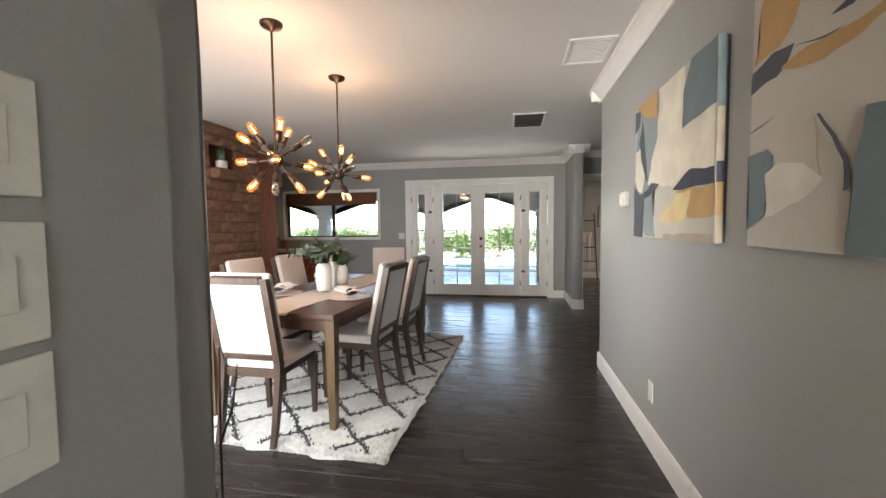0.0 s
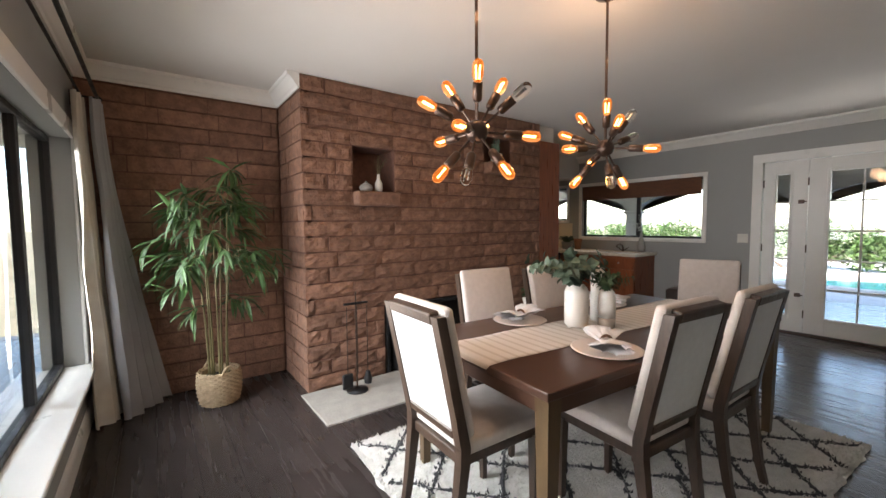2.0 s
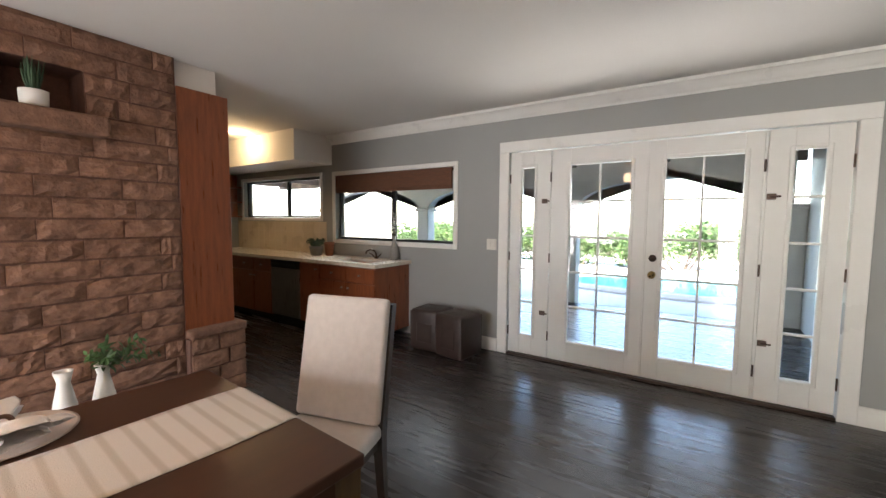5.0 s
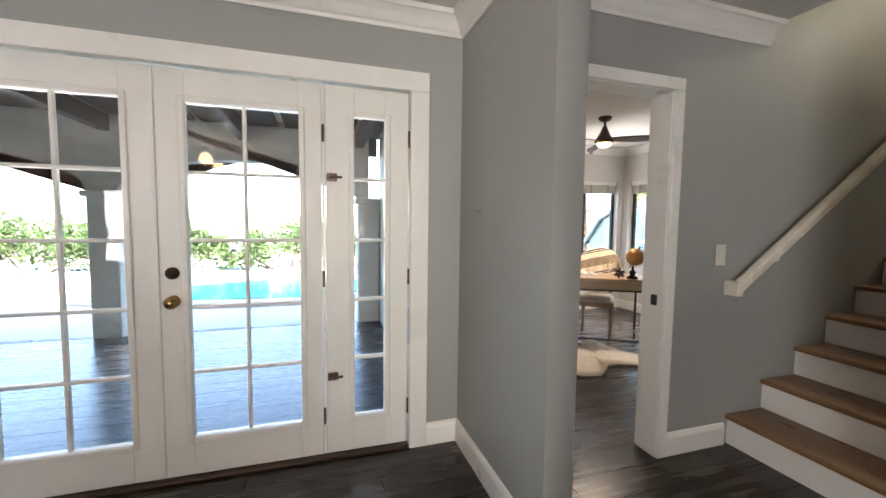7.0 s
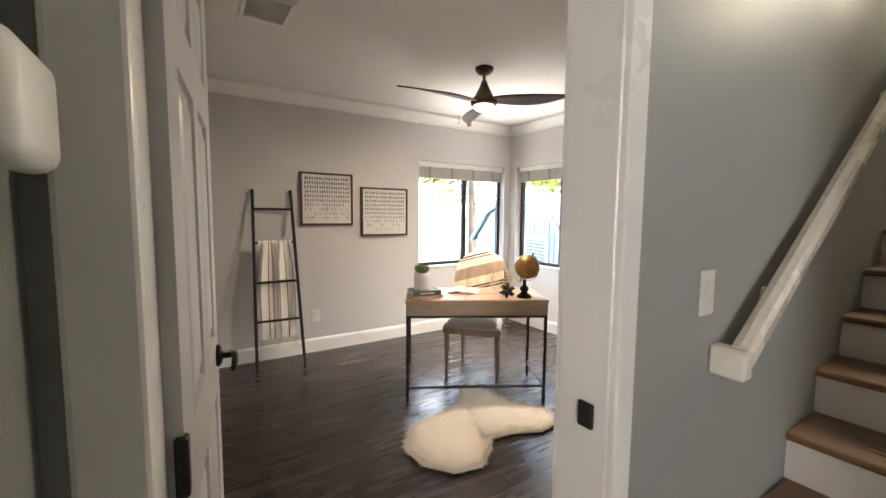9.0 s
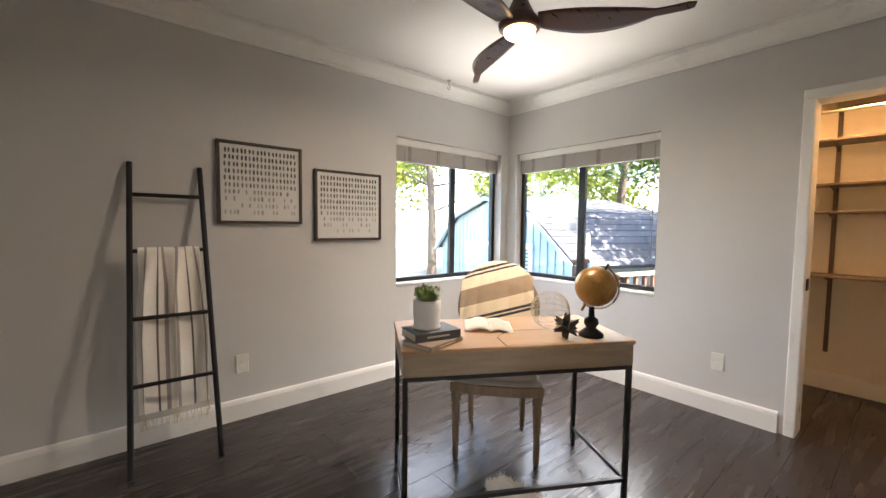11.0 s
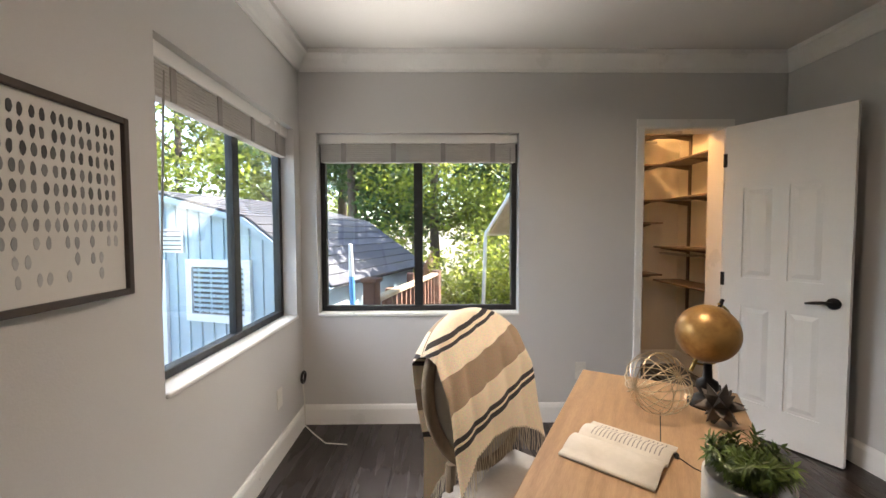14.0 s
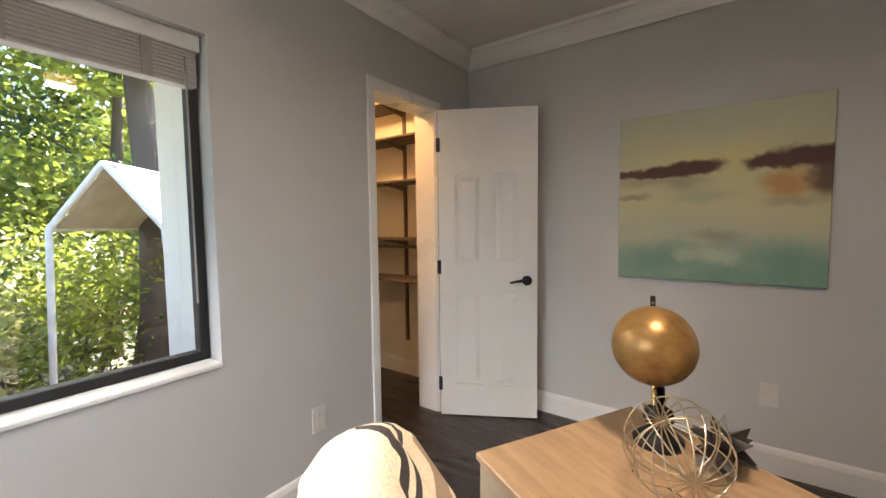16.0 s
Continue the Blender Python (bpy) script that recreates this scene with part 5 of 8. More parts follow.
# fronds leave the canes in tiers with bare gaps between: (height, reach, how many)
tiers = ((0.66, 0.22, 3), (0.88, 0.42, 9), (1.02, 0.46, 10), (1.16, 0.36, 6), (1.36, 0.30, 7), (1.48, 0.28, 7), (1.58, 0.20, 5))
turn = 0.3
for height, reach, count in tiers:
    for k in range(count):
        turn += 2.4
        pts = cane_lines[rng.randrange(7)]
        root = min(pts, key=lambda p: abs(p.z - height)).copy()
        ln = reach * rng.uniform(0.6, 1.0)
        way = Vector((0.62 * math.cos(turn), math.sin(turn), 0))
        tip = root + way * ln + Vector((0, 0, ln * rng.uniform(0.05, 0.40)))
        tip.x = max(tip.x, -0.24)
        mid = root.lerp(tip, 0.5) + Vector((0, 0, 0.05 * ln / 0.3))
        add_tube(canes, [root, mid, tip], [0.003, 0.0022, 0.0012], 4)
        for w in range(11):
            f = rng.uniform(0.45, 1.0) if w > 2 else 1.0
            p = mid.lerp(tip, f * 2 - 1) if f > 0.5 else root.lerp(mid, f * 2)
            d = way * rng.uniform(0.4, 1.1) + Vector((rng.uniform(-0.5, 0.5), rng.uniform(-0.7, 0.7), rng.uniform(-0.75, 0.25)))
            if p.x + d.normalized().x * 0.18 < -0.30:
                d.x = abs(d.x) * 0.5
            leaf(leaves, p, d, Vector((rng.uniform(-0.4, 0.4), rng.uniform(-0.4, 0.4), 1)), rng.uniform(0.12, 0.21), rng.uniform(0.022, 0.034), rng.uniform(0.2, 0.6))
tagged(part("twig_growth", canes, M_CANE, palm), kind="stuff")
part("leaves", leaves, M_BAMBOO, palm, "long green bamboo leaves")

M_CURTAIN = mat("grey_curtain", (0.37, 0.375, 0.395), 0.55, color2=(0.31, 0.315, 0.335), scale=5, bump=0.25, bump_scale=260, sheen=0.15)
M_LINER = mat("cream_curtain_lining", (0.72, 0.69, 0.62), 0.85, color2=(0.57, 0.53, 0.46), scale=5, bump=0.2, bump_scale=260)


def drape(name, label, x_top, x_bot, y_top, y_bot, folds, depth, top, material, seed, parent):
    """A hanging curtain: x ranges at the top and at the hem."""
    def at(u, v):
        z = 0.012 + (top - 0.012) * v
        e = (1 - v) ** 1.4
        x0 = x_top[0] + (x_bot[0] - x_top[0]) * e
        x1 = x_top[1] + (x_bot[1] - x_top[1]) * e
        ph = u * folds * 2 * math.pi + 0.7 * math.sin(v * 3 + seed)
        hem = y_bot[0] + (y_bot[1] - y_bot[0]) * u
        y = y_top + (hem - y_top) * e + depth * (0.6 + 0.5 * e) * math.sin(ph) + 0.014 * noise.noise(Vector((u * 6, v * 5, seed)))
        return Vector((x0 + (x1 - x0) * u + 0.012 * math.cos(ph), y, z + 0.01 * math.sin(ph * 0.5) * e))
    return part(name, sheet(at, 70, 40), material, parent, label, True)


cw = thing("curtain", "grey curtain with cream lining drawn beside the window", "curtain", pose(0, 0, 0))
drape("drape", "grey curtain cloth", (-3.98, -3.74), (-4.0, -3.71), 1.22, (1.52, 1.29), 4, 0.042, 2.19, M_CURTAIN, 1.0, cw)
drape("lining", "cream curtain lining", (-3.80, -3.62), (-3.87, -3.64), 1.135, (1.25, 1.17), 3, 0.034, 2.19, M_LINER, 4.0, cw)
ce = thing("curtain", "dark grey curtain with a twig pattern by the entry", "curtain", pose(0, 0, 0))
drape("drape", "dark grey curtain cloth", (-1.08, -0.74), (-1.14, -0.735), 1.115, (1.125, 1.125), 3.5, 0.02, 2.19, M_CURTAIN, 2.0, ce)
M_TWIG = mat("twig_print", (0.05, 0.04, 0.045), 0.8, scale=20)
tw = bmesh.new()
for x, y, z0, lean in ((-0.765, 1.162, 0.05, 0.0), (-0.85, 1.172, 0.0, -0.03)):
    pts = [(x + lean * f, y + 0.006 * math.sin(f * 7), z0 + 0.95 * f) for f in [i / 8 for i in range(9)]]
    add_tube(tw, pts, [0.006 - 0.0005 * i for i in range(9)], 5)
    for f, s in ((0.45, 1), (0.62, -1), (0.78, 1)):
        p = Vector(pts[int(f * 8)])
        add_tube(tw, [p, p + Vector((0.03 * s, 0.01, 0.09)), p + Vector((0.045 * s, 0.012, 0.2))], [0.0035, 0.0025, 0.0015], 4)
bn = thing("dry_branches", "bare dark branches standing against the curtain", "branches", pose(0, 0, 0))
part("twigs", tw, M_TWIG, bn)
part("stand", lathe([(0, 0), (0.05, 0), (0.06, 0.02), (0.05, 0.06), (0.02, 0.07), (0, 0.07)], 16, pose(-0.82, 1.20, 0)), M_BLACK, bn)
cr = thing("curtain_rod", "dark double curtain rod above the window", "curtain rod", pose(0, 0, 0))
part("rod", rod((-3.90, 1.22, 2.22), (-0.70, 1.22, 2.22), 0.011), M_BLACK, cr)
part("rod", rod((-3.90, 1.135, 2.22), (-0.70, 1.135, 2.22), 0.008), M_BLACK, cr)
for x in (-3.88, -2.3, -0.745):
    b = rod((x, SY, 2.22), (x, 1.23, 2.22), 0.007)
    add_box(b, (x - 0.014, SY, 2.15), (x + 0.014, SY + 0.008, 2.25), bevel=0.003)
    part("bracket", b, M_BLACK, cr)
for x in (-3.92, -0.69):
    part("finial", lathe([(0, -0.03), (0.02, -0.02), (0.024, 0), (0.02, 0.02), (0, 0.03)], 14, pose(x, 1.22, 2.22, 0, 90)), M_BLACK, cr, "", True)


def blot(material_name, color, rough=0.75):
    return mat(material_name, color, rough, color2=tuple(c * 0.8 for c in color), scale=9, bump=0.05, bump_scale=160)


M_CANVAS = mat("painted_canvas_ground", (0.56, 0.54, 0.48), 0.8, color2=(0.40, 0.40, 0.38), scale=2.4, detail=6, bump=0.05, bump_scale=160, contrast=(0.2, 0.8))
P_SLATE, P_TEAL, P_OCHRE = blot("slate_paint", (0.085, 0.10, 0.12)), blot("dusty_blue_paint", (0.16, 0.22, 0.25)), blot("ochre_paint", (0.50, 0.33, 0.15))
P_CREAM, P_SAND, P_EDGE = blot("cream_paint", (0.72, 0.68, 0.58)), blot("sand_paint", (0.46, 0.40, 0.32)), blot("canvas_edge", (0.14, 0.14, 0.14))


def stroke(outline, order, seed, n=8):
    """A painted patch with a wavering edge, a hair above the canvas; outline in canvas fractions."""
    pts = []
    m = len(outline)
    for i in range(m):
        (u0, v0), (u1, v1) = outline[i], outline[(i + 1) % m]
        for k in range(n):
            f = k / n
            j = 0.018 * noise.noise(Vector(((u0 + (u1 - u0) * f) * 9, (v0 + (v1 - v0) * f) * 9, seed)))
            pts.append((u0 + (u1 - u0) * f + j, v0 + (v1 - v0) * f - j))
    return [(min(max(u, 0.001), 0.999), min(max(v, 0.001), 0.999)) for u, v in pts]


def canvas(name, label, m, w, h, d, patches, ground, edge):
    """A stretched canvas in x and z facing -y, with painted patches."""
    c = thing(name, label, "painting", m)
    part("canvas", box((0, -d, 0), (w, -0.012, h), bevel=0.003), ground, c)
    part("stretcher", box((0.004, -0.012, 0.004), (w - 0.004, 0, h - 0.004)), edge, c, "dark stretcher frame behind the canvas")
    for k, (mt, outline) in enumerate(patches):
        pts = stroke(outline, k, k * 3.1)
        b = bmesh.new()
        vs = [b.verts.new((u * w, -d - 0.0006 - 0.0005 * k, v * h)) for u, v in pts]
        f = b.faces.new(vs)
        bmesh.ops.triangulate(b, faces=[f])
        part("paint", b, mt, c)
    return c


P_GREYB = blot("grey_blue_paint", (0.27, 0.32, 0.33))
P_NAVY, P_BUTTER, P_CLOUD = blot("navy_paint", (0.055, 0.065, 0.10)), blot("butter_paint", (0.74, 0.62, 0.34)), blot("cloud_white_paint", (0.70, 0.68, 0.62))
P1 = [(P_GREYB, [(0.0, 0.30), (0.2, 0.02), (0.36, 0.01), (0.30, 0.35), (0.40, 0.62), (0.40, 0.9), (0.05, 0.98)]),
      (P_CREAM, [(0.24, 0.38), (0.6, 0.33), (0.99, 0.38), (0.99, 0.70), (0.72, 0.66), (0.70, 0.999), (0.40, 0.999), (0.38, 0.70), (0.30, 0.55)]),
      (P_OCHRE, [(0.02, 0.99), (0.12, 0.999), (0.38, 0.999), (0.36, 0.83), (0.2, 0.88)]), (P_SLATE, [(0.0, 0.97), (0.1, 0.96), (0.08, 0.85), (0.0, 0.80)]),
      (P_SLATE, [(0.08, 0.72), (0.14, 0.88), (0.2, 0.62), (0.25, 0.40), (0.17, 0.45)]), (P_CREAM, [(0.02, 0.66), (0.1, 0.68), (0.14, 0.55), (0.2, 0.45), (0.15, 0.33), (0.08, 0.35), (0.01, 0.45)]),
      (P_SLATE, [(0.0, 0.40), (0.09, 0.33), (0.18, 0.32), (0.17, 0.005), (0.0, 0.005)]), (P_SLATE, [(0.18, 0.33), (0.30, 0.38), (0.43, 0.365), (0.32, 0.325), (0.2, 0.28)]),
      (P_TEAL, [(0.70, 0.64), (0.80, 0.66), (0.999, 0.68), (0.999, 0.999), (0.78, 0.999), (0.71, 0.85)]), (P_NAVY, [(0.60, 0.31), (0.78, 0.40), (0.999, 0.38), (0.999, 0.30), (0.8, 0.29)]),
      (P_OCHRE, [(0.66, 0.29), (0.999, 0.29), (0.999, 0.14), (0.8, 0.13), (0.7, 0.2)]), (P_BUTTER, [(0.42, 0.12), (0.55, 0.20), (0.66, 0.28), (0.80, 0.29), (0.76, 0.12), (0.60, 0.10)]), (P_SAND, [(0.5, 0.0), (0.999, 0.0), (0.999, 0.05), (0.5, 0.03)])]
P2 = [(P_OCHRE, [(0.02, 0.72), (0.045, 0.94), (0.09, 0.999), (0.27, 0.999), (0.21, 0.84), (0.14, 0.74)]), (P_SLATE, [(0.0, 0.62), (0.0, 0.71), (0.09, 0.745), (0.19, 0.73), (0.13, 0.635), (0.06, 0.63)]),
      (P_OCHRE, [(0.14, 0.665), (0.24, 0.69), (0.44, 0.675), (0.66, 0.72), (0.64, 0.68), (0.44, 0.645), (0.31, 0.61), (0.2, 0.63)]), (P_SLATE, [(0.19, 0.705), (0.30, 0.695), (0.38, 0.68), (0.30, 0.688)]),
      (P_NAVY, [(0.33, 0.73), (0.42, 0.78), (0.56, 0.85), (0.54, 0.78), (0.40, 0.715)]), (P_SLATE, [(0.0, 0.476), (0.07, 0.485), (0.12, 0.50), (0.07, 0.478), (0.0, 0.469)]),
      (P_TEAL, [(0.0, 0.36), (0.09, 0.39), (0.125, 0.35), (0.095, 0.14), (0.04, 0.10), (0.0, 0.07)]), (P_CLOUD, [(0.095, 0.28), (0.16, 0.31), (0.25, 0.30), (0.32, 0.24), (0.24, 0.17), (0.09, 0.12)]),
      (P_SLATE, [(0.285, 0.455), (0.30, 0.45), (0.36, 0.36), (0.40, 0.27), (0.397, 0.195), (0.385, 0.19), (0.388, 0.27), (0.345, 0.36)]), (P_SAND, [(0.285, 0.44), (0.292, 0.44), (0.315, 0.25), (0.308, 0.25)]),
      (P_TEAL, [(0.40, 0.0), (0.72, 0.0), (0.70, 0.36), (0.44, 0.42), (0.41, 0.25)]), (P_CREAM, [(0.5, 0.5), (0.8, 0.56), (0.85, 0.8), (0.6, 0.66)])]
one = canvas("painting", "large abstract canvas in cream ochre and slate blue", pose(RX, 2.95, 1.215, 0, 0, -90), 0.985, 0.775, 0.04, P1, M_CANVAS, P_EDGE)
for mt, v0, v1 in ((P_TEAL, 0.66, 0.997), (P_SAND, 0.40, 0.66), (P_NAVY, 0.30, 0.40), (P_OCHRE, 0.14, 0.30), (P_SAND, 0.003, 0.14)):
    part("wrapped_edge", box((0.984, -0.0385, v0 * 0.775), (0.9862, -0.013, v1 * 0.775)), mt, one)
canvas("painting", "large abstract canvas in cream ochre and dusty blue", pose(RX, 1.755, 1.215, 0, 0, -90), 0.985, 0.775, 0.04, P2, M_CANVAS, P_EDGE)

# leather poufs
M_LEATHER = mat("dark_brown_leather", (0.052, 0.032, 0.026), 0.42, color2=(0.03, 0.019, 0.016), scale=9, bump=0.25, bump_scale=70)
for k, (x, y, rz) in enumerate(((-2.66, 7.32, 4), (-2.30, 7.27, -8))):
    p = thing("pouf", "dark brown leather cube pouf with stitched edges", "pouf", pose(x, y, 0, 0, 0, rz), "poufs by the wall")
    b = box((-0.175, -0.175, 0.005), (0.175, 0.175, 0.44), bevel=0.035, segments=3)
    part("body", b, M_LEATHER, p, "", True)
    for sx in (-1, 1):
        for sy in (-1, 1):
            part("piping", rod((sx * 0.166, sy * 0.166, 0.03), (sx * 0.166, sy * 0.166, 0.42), 0.006, n=6), M_LEATHER, p)
    part("pocket", box((-0.09, -0.181, 0.10), (0.09, -0.172, 0.30), bevel=0.004), M_LEATHER, p)

# tall white vases on the hearth
for x, y, h, plant in ((-2.90, 4.42, 0.60, False), (-2.98, 4.60, 0.57, True)):
    v = thing("floor_vase", "slender white floor vase with fern" if plant else "slender white floor vase", "vase", pose(x, y, 0.014))
    part("body", lathe([(0, 0), (0.05, 0), (0.06, 0.02), (0.065, h * 0.55), (0.035, h * 0.82), (0.026, h * 0.9), (0.04, h), (0.034, h - 0.002), (0.02, h * 0.9), (0, h * 0.85)], 28), M_CERAMIC, v, "", True)
    if plant:
        st, lv = spray(33, h - 0.06, 8, 0.22, 0.24, 0.05, 0.022, 0.45, 4, (0.1, 0.5))
        part("stems", st, M_STEM, v)
        part("leaves", lv, M_BAMBOO, v, "light green fern leaves")

# ---------------------------------------------------------------- kitchen
tall = thing("tall_cabinet", "tall plain brown cabinet beside the chimney", "cabinet", pose(CX - 0.02, 5.205, 0))
part("side_panel", box((-0.72, 0.0, 0.0), (-0.02, 0.36, 2.31), bevel=0.004), M_CHERRY, tall)
part("end_panel", box((-0.02, 0.0, 0.0), (0.0, 0.363, 2.315), bevel=0.003), M_CHERRY, tall)
tagged(part("trim_filler", box((CX - 0.7, 5.2, 2.315), (CX - 0.06, 5.5, CZ)), M_CEIL), "painted filler above the tall cabinet", "trim", kind="structure")

CF = 7.0


def base_cabinet(x0, x1, doors, drawers=True):
    c = thing("base_cabinet", "cherry base cabinet with flat doors under the counter", "cabinet", pose(x0, CF, 0), "kitchen base cabinets")
    w = x1 - x0
    part("body", box((0.002, 0.02, 0.09), (w - 0.002, 0.6, 0.85)), M_CHERRY, c)
    part("toe_kick", box((0.002, 0.07, 0.0), (w - 0.002, 0.09, 0.09)), M_BLACK, c)
    dw = w / doors
    for k in range(doors):
        top = 0.66 if drawers else 0.835
        d = part("door", box((k * dw + 0.006, 0.0, 0.10), ((k + 1) * dw - 0.006, 0.02, top), bevel=0.003), M_CHERRY, c)
        hx = (k + 1) * dw - 0.05 if k % 2 == 0 else k * dw + 0.05
        part("pull", lathe([(0, 0), (0.006, 0), (0.006, 0.014), (0.013, 0.02), (0.011, 0.027), (0, 0.028)], 12, pose(hx, 0.0, top - 0.06, 90)), M_STEEL, d, "small steel knob", True)
        if drawers:
            d = part("drawer", box((k * dw + 0.006, 0.0, 0.672), ((k + 1) * dw - 0.006, 0.02, 0.835), bevel=0.003), M_CHERRY, c)
            part("pull", lathe([(0, 0), (0.006, 0), (0.006, 0.014), (0.013, 0.02), (0.011, 0.027), (0, 0.028)], 12, pose((k + 0.5) * dw, 0.0, 0.755, 90)), M_STEEL, d, "small steel knob", True)
    return c


base_cabinet(-4.10, -3.20, 2)
base_cabinet(-4.48, -4.10, 1, False)
dwr = thing("dishwasher", "steel dishwasher with a black control panel", "dishwasher", pose(-5.08, CF, 0))
part("body", box((0.003, 0.03, 0.09), (0.597, 0.6, 0.85)), M_BLACK, dwr)
part("door", box((0.005, -0.005, 0.11), (0.595, 0.03, 0.735), bevel=0.006), M_STEEL, dwr, "brushed steel door")
part("control_panel", box((0.005, -0.008, 0.74), (0.595, 0.03, 0.845), bevel=0.006), M_BLACK, dwr, "black control panel")
part("handle", rod((0.05, -0.03, 0.79), (0.55, -0.03, 0.79), 0.009), M_BLACK, dwr)
part("toe_kick", box((0.003, 0.07, 0.0), (0.597, 0.09, 0.09)), M_BLACK, dwr)
base_cabinet(-5.90, -5.08, 2)
base_cabinet(-6.88, -5.90, 2)
cnt = thing("countertop", "cream stone countertop with a sink", "countertop", pose(0, 0, 0))
b = bmesh.new()
for lo, hi in (((-6.9, 6.965), (-4.05, 7.6)), ((-3.35, 6.965), (-3.165, 7.6)), ((-4.05, 6.965), (-3.35, 7.08)), ((-4.05, 7.47), (-3.35, 7.6))):
    add_box(b, (lo[0], lo[1], 0.853), (hi[0], hi[1], 0.893))
part("slab", b, M_COUNTER, cnt)
b = bmesh.new()
for lo, hi in (((-4.05, 7.08, 0.70), (-3.35, 7.10, 0.88)), ((-4.05, 7.45, 0.70), (-3.35, 7.47, 0.88)), ((-4.05, 7.10, 0.70), (-4.03, 7.45, 0.88)), ((-3.37, 7.10, 0.70), (-3.35, 7.45, 0.88)), ((-4.05, 7.08, 0.69), (-3.35, 7.47, 0.70))):
    add_box(b, lo, hi)
part("sink", b, M_CERAMIC, cnt, "white sink basin")
M_TILE = mat("cream_tile", (0.66, 0.57, 0.44), 0.3, color2=(0.60, 0.51, 0.39), scale=3)
splash = thing("backsplash", "cream tiled backsplash under the small window", "backsplash", pose(-6.88, NY, 0.893), kind="structure")
part("grout", box((0, -0.006, 0), (2.22, 0, 0.45)), M_COUNTER, splash)
for i in range(15):
    for j in range(3):
        part("tile", box((i * 0.148 + 0.002, -0.012, j * 0.15 + 0.002), ((i + 1) * 0.148 - 0.002, -0.005, (j + 1) * 0.15 - 0.002), bevel=0.002), M_TILE, splash)
fau = thing("faucet", "bronze bridge faucet behind the sink", "faucet", pose(-3.66, 7.52, 0.893))
part("base", lathe([(0, 0), (0.025, 0), (0.022, 0.02), (0.012, 0.03), (0.012, 0.07), (0, 0.07)], 16), M_BRONZE, fau, "", True)
part("spout", tube([(0, 0, 0.06), (0, -0.03, 0.10), (0, -0.10, 0.12), (0, -0.17, 0.10), (0, -0.18, 0.07)], 0.011, 8), M_BRONZE, fau, "", True)
for s in (-1, 1):
    part("handle", tube([(s * 0.03, 0, 0.02), (s * 0.07, 0, 0.05), (s * 0.10, -0.02, 0.065)], [0.009, 0.008, 0.006], 8), M_BRONZE, fau)
shade = thing("roman_shade", "brown woven roman shade drawn up over the window", "window shade", pose(-3.52, NY + 0.02, 0))
M_SHADE = mat("brown_woven_shade", (0.17, 0.075, 0.04), 0.8, color2=(0.10, 0.042, 0.024), scale=14, bump=0.5, bump_scale=160, stretch=(1, 1, 14))
for k in range(3):
    part("fold", box((-0.93, -0.03 - 0.007 * k, 1.73 + 0.02 * k), (0.93, -0.018 - 0.007 * k, 1.965 - 0.0 * k), bevel=0.004), M_SHADE, shade)
vb = thing("vase", "grey bottle vase with flowering branches by the sink", "vase", pose(-3.38, 7.54, 0.893))
part("body", lathe([(0, 0), (0.05, 0), (0.062, 0.03), (0.06, 0.10), (0.03, 0.20), (0.016, 0.27), (0.02, 0.29), (0.013, 0.288), (0.01, 0.2), (0, 0.18)], 24), M_GREYCER, vb, "", True)
st, lv = spray(41, 0.27, 5, 0.2, 0.34, 0.03, 0.02, 0.1, 3, (-0.6, -0.3))
M_BLOSSOM = mat("pale_blossom", (0.6, 0.6, 0.54), 0.8, scale=20)
part("branches", st, M_STEM, vb)
part("blossom", lv, M_BLOSSOM, vb, "pale blossom")
pp = thing("potted_plant", "round leafy plant in a terracotta pot on the counter", "plant", pose(-4.62, 7.38, 0.893))
M_TERRA = mat("terracotta", (0.33, 0.14, 0.075), 0.8, scale=16)
part("pot", lathe([(0, 0), (0.07, 0), (0.09, 0.10), (0.095, 0.10), (0.095, 0.125), (0.085, 0.125), (0.08, 0.1), (0, 0.1)], 24), M_GREYCER, pp, "dark pot", True)
st, lv = spray(44, 0.10, 26, 0.13, 0.16, 0.03, 0.022, 0.3, 4)
part("stems", st, M_STEM, pp)
part("leaves", lv, M_FERN, pp, "dark green leaves")
tp = thing("terracotta_pot", "small terracotta pot on the counter", "pot", pose(-4.44, 7.45, 0.893))
part("pot", lathe([(0, 0), (0.05, 0), (0.065, 0.15), (0.07, 0.15), (0.07, 0.18), (0.06, 0.18), (0.055, 0.15), (0, 0.14)], 24), M_TERRA, tp, "", True)
sh = thing("wall_shelf", "open cherry shelf unit in the kitchen corner", "shelf", pose(-6.88, 7.3, 1.40))
for z in (0, 0.24, 0.48):
    part("shelf", box((0, 0, z), (0.16, 0.28, z + 0.02)), M_CHERRY, sh)
part("side", box((0.0, -0.02, 0), (0.16, 0.0, 0.7)), M_CHERRY, sh)
part("back", box((-0.004, 0.0, 0), (0.012, 0.28, 0.7)), M_CHERRY, sh)
rl = thing("recessed_light", "warm recessed ceiling light in the kitchen", "ceiling light", pose(-5.39, 6.70, CZ))
part("trim_ring", lathe([(0.055, -0.001), (0.08, -0.001), (0.085, -0.008), (0.055, -0.01)], 28), M_TRIM, rl, "", True)
part("lens", lathe([(0, -0.004), (0.055, -0.004), (0.055, -0.001), (0, -0.001)], 28), glow("warm_downlight", (1.0, 0.72, 0.38), 1.3), rl, "glowing lens")
point_lamp("kitchen_downlight", (-5.39, 6.70, 2.36), 1.4, (1.0, 0.68, 0.36), 0.05)


